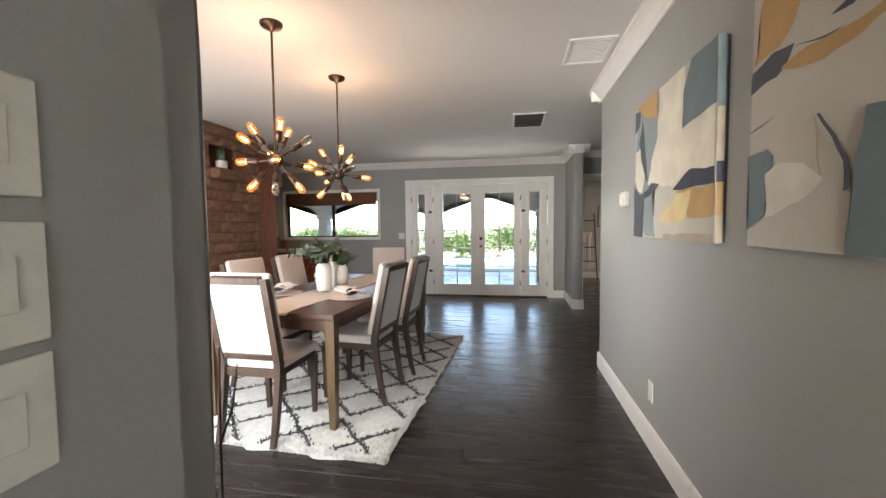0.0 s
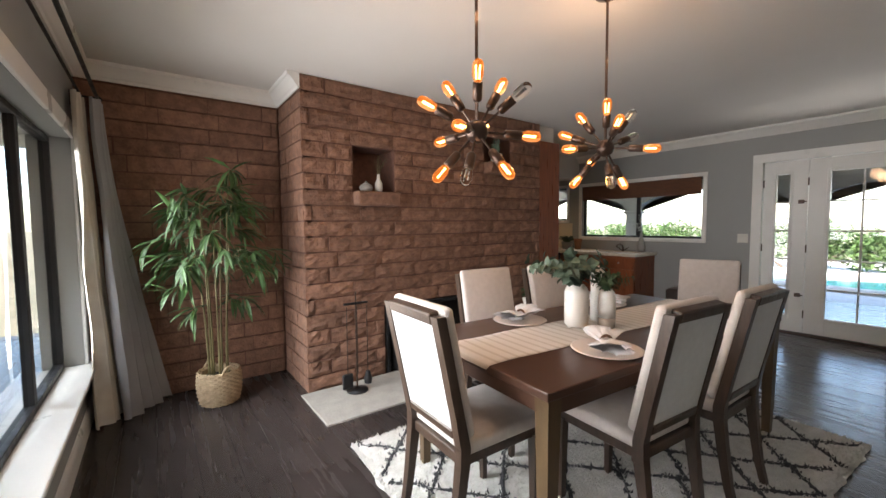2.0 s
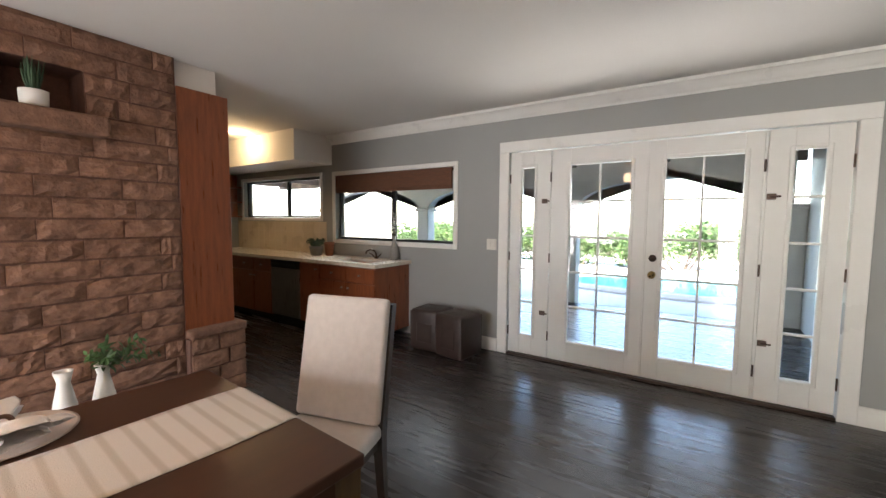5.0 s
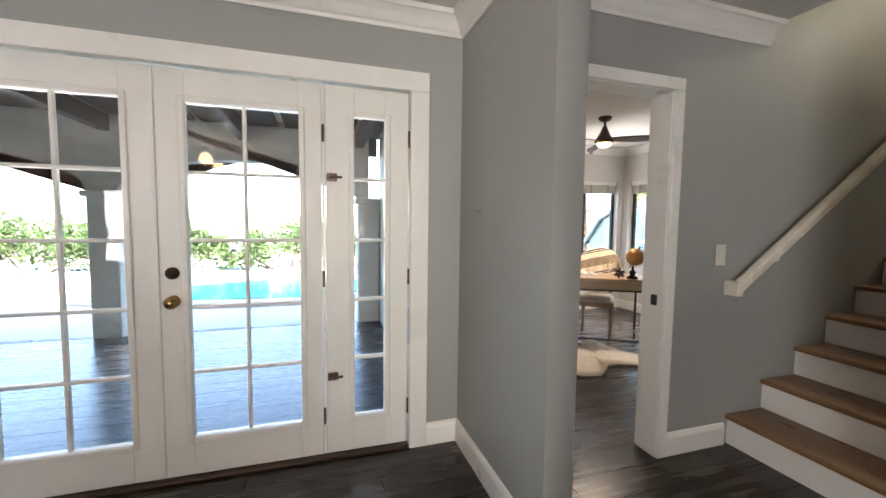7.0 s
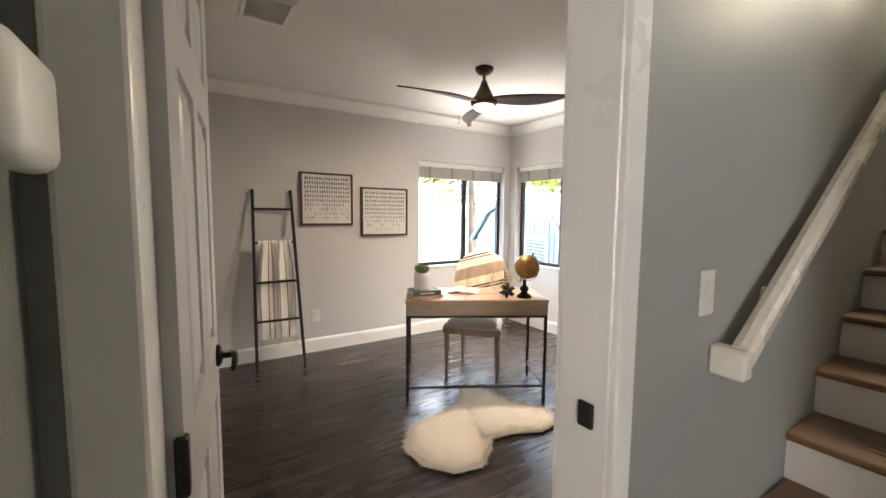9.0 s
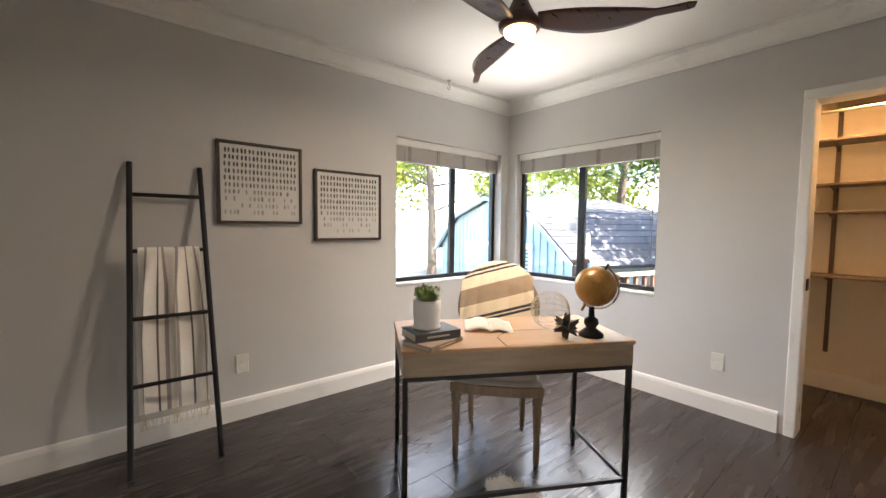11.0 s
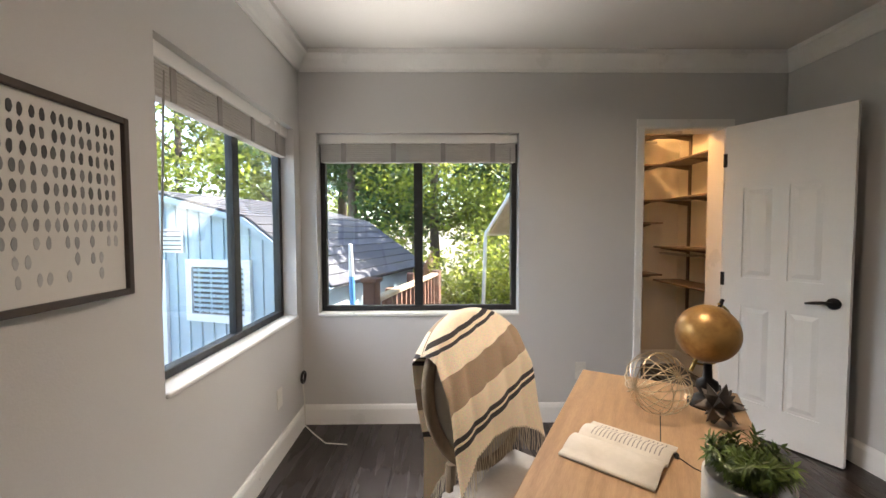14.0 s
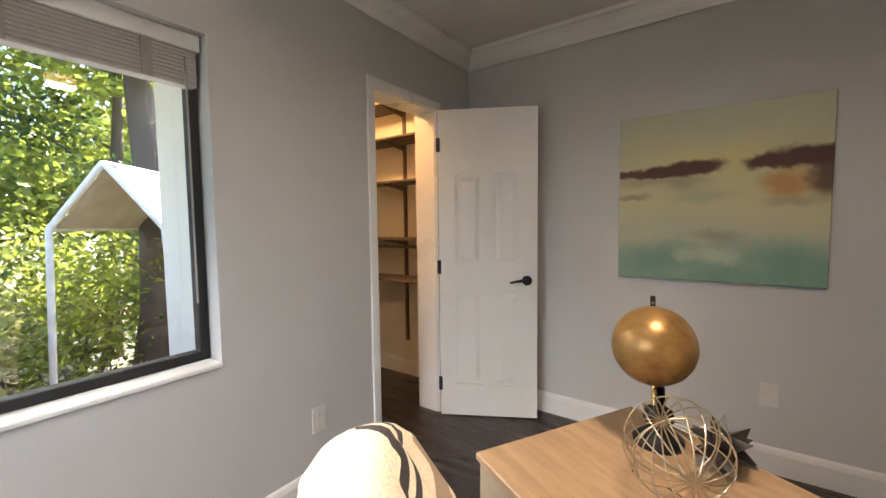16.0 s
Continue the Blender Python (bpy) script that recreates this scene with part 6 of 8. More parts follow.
# ---------------------------------------------------------------- office
DESK = pose(3.002, 9.046, 0, 0, 0, -29.3)
desk = thing("desk", "light oak writing desk on a thin black metal frame", "desk", DESK)
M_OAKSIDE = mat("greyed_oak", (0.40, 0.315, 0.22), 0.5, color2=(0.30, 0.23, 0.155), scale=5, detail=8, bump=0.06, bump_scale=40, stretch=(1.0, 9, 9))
part("desktop", box((-0.525, -0.257, 0.742), (0.525, 0.257, 0.76), bevel=0.003), M_OAK, desk)
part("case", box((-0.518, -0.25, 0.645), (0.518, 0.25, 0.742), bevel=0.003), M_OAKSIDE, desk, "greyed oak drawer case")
part("lid", prism([(-0.08, -0.245), (0.25, -0.245), (0.25, -0.02), (0.02, -0.02), (-0.06, -0.09), (-0.08, -0.13)], 0.7602, 0.7614), M_OAK, desk, "flush oak lid")
b = bmesh.new()
pts = [(-0.08, -0.245), (-0.08, -0.13), (-0.06, -0.09), (0.02, -0.02), (0.25, -0.02)]
for (xa, ya), (xb, yb) in zip(pts, pts[1:]):
    add_rod(b, (xa, ya, 0.7606), (xb, yb, 0.7606), 0.0016, n=6)
part("lid_joint", b, M_GAP, desk)
part("finger_notch", lathe([(0, 0.7616), (0.018, 0.7616), (0.018, 0.7622), (0, 0.7622)], 16, pose(-0.02, -0.055, 0) @ Matrix.Diagonal((1, 0.35, 1, 1))), M_GAP, desk)
for sx in (-1, 1):
    for sy in (-1, 1):
        part("leg", box((sx * 0.506 - 0.011, sy * 0.238 - 0.011, 0), (sx * 0.506 + 0.011, sy * 0.238 + 0.011, 0.645), bevel=0.002), M_BLACK, desk)
    part("side_rail", box((sx * 0.506 - 0.009, -0.227, 0.10), (sx * 0.506 + 0.009, 0.227, 0.118)), M_BLACK, desk)
    part("side_rail", box((sx * 0.506 - 0.009, -0.227, 0.627), (sx * 0.506 + 0.009, 0.227, 0.645)), M_BLACK, desk)
for sy in (-1, 1):
    part("long_rail", box((-0.495, sy * 0.238 - 0.009, 0.627), (0.495, sy * 0.238 + 0.009, 0.645)), M_BLACK, desk)
part("stretcher", box((-0.495, -0.247, 0.10), (0.495, -0.229, 0.118)), M_BLACK, desk)

# globe
M_GLOBE = mat("antique_gold_globe", (0.46, 0.27, 0.085), 0.36, metal=0.5, color2=(0.28, 0.15, 0.05), scale=9, detail=6, contrast=(0.35, 0.6))
gl = thing("globe", "antique gold globe on a black turned stand", "globe", pose(3.245, 8.735, 0.76))
part("stand", lathe([(0, 0), (0.055, 0), (0.056, 0.012), (0.04, 0.025), (0.022, 0.04), (0.034, 0.06), (0.03, 0.08), (0.014, 0.09), (0.012, 0.135), (0, 0.135)], 24), M_BLACK, gl, "black turned wooden stand", True)
axis = pose(0.015, -0.007, 0.231, 0, 27, -79)
part("ball", lathe([(0.093 * math.sin(math.pi * k / 20) if 0 < k < 20 else 0, -0.093 * math.cos(math.pi * k / 20)) for k in range(21)], 40, axis), M_GLOBE, gl, "", True)
part("meridian", tube([axis @ Vector((0.103 * math.cos(a), 0, 0.103 * math.sin(a))) for a in [radians(-95 + 190 * k / 24) for k in range(25)]], 0.004, 6), M_BRASS, gl, "brass meridian arc", True)
part("pin", rod(axis @ Vector((0, 0, 0.09)), axis @ Vector((0, 0, 0.122)), 0.006), M_BLACK, gl)
part("pin", rod(axis @ Vector((0, 0, -0.135)), axis @ Vector((0, 0, -0.09)), 0.006), M_BRASS, gl)

# wire orb
M_WIRE = mat("pale_gold_wire", (0.62, 0.53, 0.38), 0.35, metal=0.9, scale=20)
ob = thing("wire_orb", "open wire orb ornament in pale gold", "ornament", pose(3.193, 8.926, 0.76))
om = pose(0, 0, 0.095, 0, 86, -68)
for k in range(9):
    rm = om @ pose(0, 0, 0, 90, 0, 20 * k)
    part("ring", tube([rm @ Vector((0.093 * math.cos(2 * math.pi * i / 28), 0.093 * math.sin(2 * math.pi * i / 28), 0)) for i in range(28)], 0.0016, 5, True), M_WIRE, ob)
for z in (-0.04, 0.04):
    r = math.sqrt(0.093 ** 2 - z * z)
    part("band", tube([om @ Vector((r * math.cos(2 * math.pi * i / 28), r * math.sin(2 * math.pi * i / 28), z)) for i in range(28)], 0.0016, 5, True), M_WIRE, ob)

# faceted metal star
M_STAR = mat("dark_pewter", (0.13, 0.115, 0.10), 0.42, metal=0.85, color2=(0.08, 0.07, 0.06), scale=14)
star = new("star_ornament")
tagged(star, "faceted dark metal star ornament on the desk", "ornament")
star.matrix_basis = pose(3.12, 8.785, 0.815, 20, 35, 10)
b = bmesh.new()
geo = bmesh.ops.create_icosphere(b, subdivisions=1, radius=0.034)
base_faces = [([v.co.copy() for v in f.verts]) for f in b.faces]
b.free()
for vs in base_faces[::1]:
    b = bmesh.new()
    c = sum(vs, Vector()) / 3
    ring = [b.verts.new(v) for v in vs]
    tip = b.verts.new(c.normalized() * 0.068)
    b.faces.new(ring[::-1])
    for k in range(3):
        b.faces.new((ring[k], ring[(k + 1) % 3], tip))
    part("point", b, M_STAR, star)

# books, open book, pot
M_PAGE = mat("cream_paper", (0.70, 0.65, 0.56), 0.9, color2=(0.64, 0.59, 0.50), scale=30)
M_INK = mat("grey_print", (0.30, 0.28, 0.26), 0.9)


def closed_book(m, w, d, h, color, label):
    k = thing("book", label, "book", m, "books under the pot")
    cov = mat("book_cover", color, 0.6, scale=12, bump=0.1)
    b = box((-w / 2, -d / 2, 0), (w / 2, d / 2, 0.003), bevel=0.001)
    add_box(b, (-w / 2, -d / 2, h - 0.003), (w / 2, d / 2, h), bevel=0.001)
    add_box(b, (-w / 2, d / 2 - 0.004, 0.003), (w / 2, d / 2, h - 0.003))
    part("cover", b, cov, k)
    part("pages", box((-w / 2 + 0.004, -d / 2 + 0.004, 0.003), (w / 2 - 0.004, d / 2 - 0.004, h - 0.003)), M_PAGE, k)
    part("title_bar", box((-w * 0.25, d / 2, h * 0.4), (w * 0.25, d / 2 + 0.0006, h * 0.6)), M_PAGE, k)


closed_book(pose(2.589, 9.09, 0.7605, 0, 0, 193), 0.22, 0.16, 0.022, (0.34, 0.26, 0.19), "tan hardback book lying flat")
closed_book(pose(2.598, 9.118, 0.783, 0, 0, 170), 0.215, 0.15, 0.036, (0.10, 0.105, 0.11), "dark grey hardback book lying flat")
pt = thing("potted_plant", "small green grass plant in a ribbed white pot", "plant", pose(2.585, 9.128, 0.819) @ Matrix.Diagonal((0.93, 0.93, 0.92, 1)))
part("pot", lathe([(0, 0), (0.055, 0), (0.064, 0.004), (0.064, 0.012), (0.061, 0.016), (0.064, 0.08), (0.064, 0.135), (0.059, 0.137), (0.057, 0.12), (0, 0.12)], 40), M_CERAMIC, pt, "white ceramic pot", True)
M_BRIGHT = mat("fresh_green_leaf", (0.19, 0.27, 0.05), 0.5, color2=(0.10, 0.16, 0.035), scale=8, island=0.4)
st, lv = spray(51, 0.115, 70, 0.06, 0.10, 0.022, 0.005, 0.25, 9)
part("stems", st, M_STEM, pt)
part("leaves", lv, M_BRIGHT, pt, "fresh green leaves")
ok = thing("open_book", "open paperback book lying on the desk", "book", pose(2.98, 9.142, 0.7605, 0, 0, -42))


def page_at(side):
    def at(u, v):
        x = side * u * 0.118
        return Vector((x, (v - 0.5) * 0.22, 0.002 + 0.016 * math.sin(min(1, u * 1.25) * math.pi) * (1 - 0.35 * u) + 0.004 * (1 - u)))
    return at


for s in (-1, 1):
    part("page_block", sheet(page_at(s), 14, 4, 0.006), M_PAGE, ok, "", True)
    b = bmesh.new()
    for r in range(17):
        v0 = 0.10 + r * 0.047
        for c in range(10):
            u0, u1 = 0.15 + c * 0.075, 0.15 + (c + 0.94) * 0.075
            if r in (5, 11) and c > 6:
                continue
            p = [page_at(s)(u, v) + Vector((0, 0, 0.0012)) for u, v in ((u0, v0), (u1, v0), (u1, v0 + 0.012), (u0, v0 + 0.012))]
            b.faces.new([b.verts.new(q) for q in p])
    part("print_lines", b, M_INK, ok, "lines of small print")

# chair with a striped throw
M_WEATHER = mat("weathered_oak", (0.30, 0.225, 0.155), 0.6, color2=(0.19, 0.14, 0.095), scale=6, detail=8, bump=0.15, bump_scale=50, stretch=(8, 8, 1))
oc = thing("office_chair", "oval back chair in weathered oak and grey linen", "chair", pose(3.23, 9.302, 0, 0, 0, 132))
M_GREYLIN = mat("grey_linen", (0.42, 0.39, 0.35), 0.9, color2=(0.37, 0.34, 0.305), scale=30, bump=0.3, bump_scale=400)
for x, y, h in ((-0.215, 0.19, 0.40), (0.215, 0.19, 0.40), (-0.16, -0.21, 0.42), (0.16, -0.21, 0.42)):
    part("leg", lathe([(0, 0), (0.013, 0), (0.016, 0.03), (0.02, 0.20), (0.024, 0.30), (0.017, 0.315), (0.026, 0.33), (0.026, h), (0, h)], 16, pose(x, y, 0)), M_WEATHER, oc, "", True)
part("seat_frame", prism([(-0.245, 0.22), (-0.20, -0.235), (0.20, -0.235), (0.245, 0.22), (0.12, 0.25), (-0.12, 0.25)], 0.385, 0.435), M_WEATHER, oc)
b = prism([(-0.235, 0.215), (-0.19, -0.225), (0.19, -0.225), (0.235, 0.215), (0.12, 0.24), (-0.12, 0.24)], 0.435, 0.485)
bmesh.ops.bevel(b, geom=[e for e in b.edges if all(v.co.z > 0.48 for v in e.verts)], offset=0.028, segments=3, affect="EDGES")
part("seat", b, M_GREYLIN, oc, "grey linen seat", True)
bm_back = pose(0, -0.235, 0.76, 14)
part("back_frame", tube([bm_back @ Vector((0.235 * math.cos(a), 0, 0.25 * math.sin(a))) for a in [2 * math.pi * k / 40 for k in range(40)]], 0.021, 8, True), M_WEATHER, oc, "oval wooden back frame", True)
part("backrest", lathe([(0, -0.025), (0.16, -0.024), (0.21, -0.012), (0.218, 0), (0.21, 0.012), (0.16, 0.026), (0, 0.03)], 40, bm_back @ pose(0, 0, 0, 90) @ Matrix.Diagonal((1, 1.07, 1, 1))), M_GREYLIN, oc, "grey linen oval back", True)
for s in (-1, 1):
    part("back_post", tube([(s * 0.16, -0.215, 0.40), (s * 0.155, -0.22, 0.47), (s * 0.15, -0.222, 0.545)], 0.018, 8), M_WEATHER, oc)


def band_material(name, bands, direction, scale, base):
    """Woven cloth with bands across an object axis: (position, colour) in metres."""
    m = bpy.data.materials.new(name)
    m.use_nodes = True
    nt = m.node_tree
    n, l = nt.nodes, nt.links
    uv = n.new("ShaderNodeAttribute")
    uv.attribute_name = "along"
    rp = n.new("ShaderNodeValToRGB")
    rp.color_ramp.interpolation = "CONSTANT"
    rp.color_ramp.elements[0].color = (*base, 1)
    rp.color_ramp.elements[1].position = bands[0][0]
    rp.color_ramp.elements[1].color = (*bands[0][1], 1)
    for p, c in bands[1:]:
        e = rp.color_ramp.elements.new(p)
        e.color = (*c, 1)
    l.new(uv.outputs["Fac"], rp.inputs["Fac"])
    tc = n.new("ShaderNodeTexCoord")
    no = n.new("ShaderNodeTexNoise")
    no.inputs["Scale"].default_value = scale
    l.new(tc.outputs["Object"], no.inputs["Vector"])
    mx = n.new("ShaderNodeMix")
    mx.data_type, mx.blend_type = "RGBA", "MULTIPLY"
    mx.inputs["Factor"].default_value = 0.5
    l.new(rp.outputs["Color"], mx.inputs["A"])
    l.new(no.outputs["Color"], mx.inputs["B"])
    hs = n.new("ShaderNodeHueSaturation")
    hs.inputs["Value"].default_value = 1.75
    hs.inputs["Saturation"].default_value = 0.9
    l.new(mx.outputs["Result"], hs.inputs["Color"])
    b = n["Principled BSDF"]
    l.new(hs.outputs["Color"], b.inputs["Base Color"])
    b.inputs["Roughness"].default_value = 0.95
    bp = n.new("ShaderNodeBump")
    bp.inputs["Strength"].default_value = 0.5
    bp.inputs["Distance"].default_value = 0.004
    l.new(no.outputs["Fac"], bp.inputs["Height"])
    l.new(bp.outputs["Normal"], b.inputs["Normal"])
    return m


def cloth_with(fn, nu, nv, thick, along):
    """A sheet that carries a value along it for its bands."""
    bm = sheet(fn, nu, nv)
    me_vals = [along(i / nu, j / nv) for i in range(nu + 1) for j in range(nv + 1)]
    return bm, me_vals


def banded_part(name, fn, nu, nv, material, parent, label, along):
    bm, vals = cloth_with(fn, nu, nv, 0, along)
    ob = part(name, bm, material, parent, label, True)
    at = ob.data.attributes.new("along", "FLOAT", "POINT")
    at.data.foreach_set("value", vals)
    return ob


T_CREAM, T_TAN, T_DARK, T_GREY = (0.74, 0.64, 0.47), (0.34, 0.25, 0.16), (0.05, 0.045, 0.045), (0.30, 0.29, 0.28)
M_THROW = band_material("striped_wool_throw", [(0.06, T_DARK), (0.075, T_CREAM), (0.085, T_DARK), (0.10, T_CREAM), (0.17, T_TAN), (0.27, T_CREAM), (0.34, T_DARK), (0.355, T_CREAM), (0.365, T_DARK), (0.38, T_CREAM), (0.45, T_TAN), (0.52, T_CREAM), (0.60, T_DARK), (0.615, T_CREAM), (0.625, T_DARK), (0.64, T_CREAM), (0.72, T_TAN), (0.80, T_CREAM), (0.88, T_DARK), (0.90, T_CREAM)], "y", 260, T_CREAM)
thr = thing("throw_blanket", "cream throw with tan and charcoal stripes over the chair", "blanket", pose(3.23, 9.302, 0, 0, 0, 132))


def throw_at(u, v):
    """v runs from the hem in front of the back, over the head of the chair, down behind."""
    x = (u - 0.5) * 0.44 + 0.01
    s = (v - 0.42) * (1.05 if v < 0.42 else 1.05)
    head = 0.25 * math.sqrt(max(0.05, 1 - (x / 0.262) ** 2))
    ripple = 0.010 * math.sin(u * 16 + v * 3) + 0.008 * noise.noise(Vector((u * 5, v * 6, 2)))
    if s < -0.03:
        d = -s - 0.03
        p = bm_back @ Vector((x * (1 + 0.10 * d), 0.05 + 0.035 * min(1.0, d / 0.12) + abs(ripple), head + 0.018 - d))
    elif s > 0.03:
        d = s - 0.03
        p = bm_back @ Vector((x * (1 + 0.10 * d), -0.05 - 0.04 * min(1.0, d / 0.12) - abs(ripple), head + 0.018 - d))
        p.y += (min(p.y, -0.345) - p.y) * min(1.0, d / 0.16)
        p.x *= 1 - 0.3 * min(1.0, d / 0.3)
    else:
        a = s / 0.03 * math.pi / 2
        p = bm_back @ Vector((x, -0.05 * math.sin(a), head + 0.018 + 0.02 * math.cos(a)))
    return p


def straight_bands(u, v):
    head = 0.25 * math.sqrt(max(0.05, 1 - (((u - 0.5) * 0.44 + 0.01) / 0.262) ** 2))
    return max(0.0, min(1.0, v + (head - 0.25) / 1.05 * (1 if v < 0.42 else -1) + 0.12 * (u - 0.5)))


M_FRINGE = mat("cream_fringe", (0.60, 0.52, 0.38), 0.95, scale=60)
banded_part("cloth", throw_at, 60, 160, M_THROW, thr, "", straight_bands)
b = bmesh.new()
rng = random.Random(17)
for k in range(46):
    u = (k + 0.5) / 46
    for v, dy in ((0.0, 1), (1.0, -1)):
        p = throw_at(u, v)
        add_tube(b, [p + Vector((0, 0, 0.006)), p + Vector((rng.uniform(-0.004, 0.004), 0.004 * dy, -0.035)), p + Vector((rng.uniform(-0.008, 0.008), 0.006 * dy, -0.07 - rng.uniform(0, 0.012)))], [0.0018, 0.0016, 0.0012], 4)
part("fringe", b, M_FRINGE, thr, "knotted cream fringe")

# ladder with a white throw
lad = thing("blanket_ladder", "black metal blanket ladder leaning on the wall", "ladder", pose(0, 0, 0))
lf, lt = (Vector((1.575, 10.17, 0.006)), Vector((1.965, 10.15, 0.006))), (Vector((1.62, ON - 0.016, 1.585)), Vector((1.945, ON - 0.016, 1.585)))
for a, z in zip(lf, lt):
    part("rail", rod(a, z, 0.014, n=10), M_BLACK, lad)
for f in (0.27, 0.48, 0.70, 0.89):
    part("rung", rod(lf[0].lerp(lt[0], f), lf[1].lerp(lt[1], f), 0.011, n=10), M_BLACK, lad)
W_WHITE, W_GREY, W_DARK = (0.66, 0.63, 0.58), (0.30, 0.27, 0.25), (0.12, 0.10, 0.09)
M_WTHROW = band_material("white_striped_throw", [(0.10, W_GREY), (0.14, W_WHITE), (0.30, W_DARK), (0.315, W_WHITE), (0.36, W_GREY), (0.40, W_WHITE), (0.58, W_GREY), (0.63, W_WHITE), (0.74, W_DARK), (0.755, W_WHITE), (0.88, W_GREY), (0.92, W_WHITE)], "x", 220, W_WHITE)
wt = thing("throw_blanket", "white throw with thin grey stripes over the ladder", "blanket", pose(0, 0, 0))
rung_a, rung_b = lf[0].lerp(lt[0], 0.70), lf[1].lerp(lt[1], 0.70)


def wthrow_at(u, v):
    s = (v - 0.5) * 1.78
    spread = 1 + 0.28 * min(1, abs(s) / 0.5)
    f = 0.5 + (u - 0.5) * 0.80 * spread
    p = rung_a.lerp(rung_b, f)
    fold = 0.030 * math.sin(u * 15 + 1.5 * math.sin(v * 4)) * min(1, abs(s) / 0.12) + 0.012 * noise.noise(Vector((u * 5, v * 4, 9)))
    if abs(s) < 0.03:
        a = s / 0.03 * math.pi / 2
        return p + Vector((0, 0.018 * math.sin(a), 0.016 * math.cos(a) + 0.003))
    d = abs(s) - 0.03
    side = -1 if s < 0 else 1
    y = -0.02 - 0.055 * d - 0.02 * (1 + math.sin(u * 15)) * min(1, d / 0.2) * 0.7 if side < 0 else 0.02 + 0.02 * d
    return p + Vector((0.018 * math.cos(u * 15) * min(1, d / 0.2), y + (fold * 0.45 if side < 0 else fold * 0.2), -d * (1.0 if side < 0 else 0.8)))


banded_part("cloth", wthrow_at, 60, 60, M_WTHROW, wt, "", lambda u, v: u)
b = bmesh.new()
for k in range(44):
    p = wthrow_at((k + 0.5) / 44, 0.0)
    add_tube(b, [p + Vector((0, 0, 0.005)), p + Vector((rng.uniform(-0.006, 0.006), 0, -0.04)), p + Vector((rng.uniform(-0.012, 0.012), 0, -0.085))], [0.002, 0.0016, 0.001], 4)
part("fringe", b, M_FRINGE, wt, "loose pale fringe")

# framed dab prints
M_PRINT = mat("white_print_paper", (0.66, 0.65, 0.62), 0.8, color2=(0.63, 0.62, 0.59), scale=4)
M_PFRAME = mat("dark_brown_frame", (0.055, 0.04, 0.032), 0.5, color2=(0.035, 0.026, 0.021), scale=12, stretch=(1, 1, 6))
DABS = [mat("ink_dab", (v, v * 1.02, v * 1.04), 0.8, scale=30) for v in (0.07, 0.13, 0.22, 0.34, 0.47)]


def print_frame(x0, x1, z0, z1, seed, label):
    w, h = x1 - x0, z1 - z0
    p = thing("framed_print", label, "picture", pose(x0, ON, z0), "prints on the office wall")
    b = bmesh.new()
    t = 0.018
    for lo, hi in (((0, 0), (t, h)), ((w - t, 0), (w, h)), ((t, 0), (w - t, t)), ((t, h - t), (w - t, h))):
        add_box(b, (lo[0], -0.035, lo[1]), (hi[0], 0, hi[1]), bevel=0.002)
    part("frame", b, M_PFRAME, p)
    part("print", box((t, -0.022, t), (w - t, -0.004, h - t)), M_PRINT, p)
    r = random.Random(seed)
    rows, cols = 10, 19
    groups = [bmesh.new() for _ in DABS]
    for j in range(rows):
        for i in range(cols):
            if j > 5 and r.random() < (j - 5) * 0.17:
                continue
            shade_i = min(4, max(0, int(j * 0.5 + r.uniform(-0.6, 0.9))))
            x = t + 0.018 + (w - 2 * t - 0.036) * (i + 0.5 + r.uniform(-0.12, 0.12)) / cols
            z = h - t - 0.02 - (h - 2 * t - 0.05) * (j + 0.45) / rows
            add_prism(groups[shade_i], [(0.0066 * math.cos(a) * r.uniform(0.8, 1.2), 0.0165 * math.sin(a) * r.uniform(0.85, 1.1)) for a in [k * math.pi / 4 for k in range(8)]], 0, 0.0008, pose(x, -0.0222, z, 90))
    for g, mt in zip(groups, DABS):
        tagged(part("ink_dab", g, mt, p), kind="stuff")


print_frame(2.032, 2.547, 1.262, 1.770, 1, "brown framed print of fading grey dabs")
print_frame(2.637, 3.169, 1.146, 1.652, 2, "brown framed print of fading grey dabs hung lower")

# ceiling fan
M_FANWOOD = mat("dark_fan_walnut", (0.075, 0.032, 0.022), 0.35, color2=(0.045, 0.019, 0.014), scale=6, detail=8, stretch=(1, 9, 9))
fan = thing("ceiling_fan", "dark walnut three blade ceiling fan with a light", "ceiling fan", pose(3.10, 9.08, 0))
part("canopy", lathe([(0, CZ), (0.07, CZ), (0.07, CZ - 0.02), (0.05, CZ - 0.045), (0.02, CZ - 0.055), (0, CZ - 0.055)], 28), M_FANWOOD, fan, "", True)
part("down_rod", rod((0, 0, 2.36), (0, 0, CZ - 0.05), 0.013), M_FANWOOD, fan)
part("motor", lathe([(0, 2.40), (0.022, 2.40), (0.03, 2.37), (0.07, 2.29), (0.105, 2.245), (0.10, 2.225), (0.08, 2.215), (0, 2.215)], 32), M_FANWOOD, fan, "", True)
part("light", lathe([(0, 2.172), (0.045, 2.178), (0.072, 2.195), (0.078, 2.215), (0, 2.216)], 28), glow("warm_fan_light", (1.0, 0.58, 0.24), 0.9), fan, "glowing round light", True)
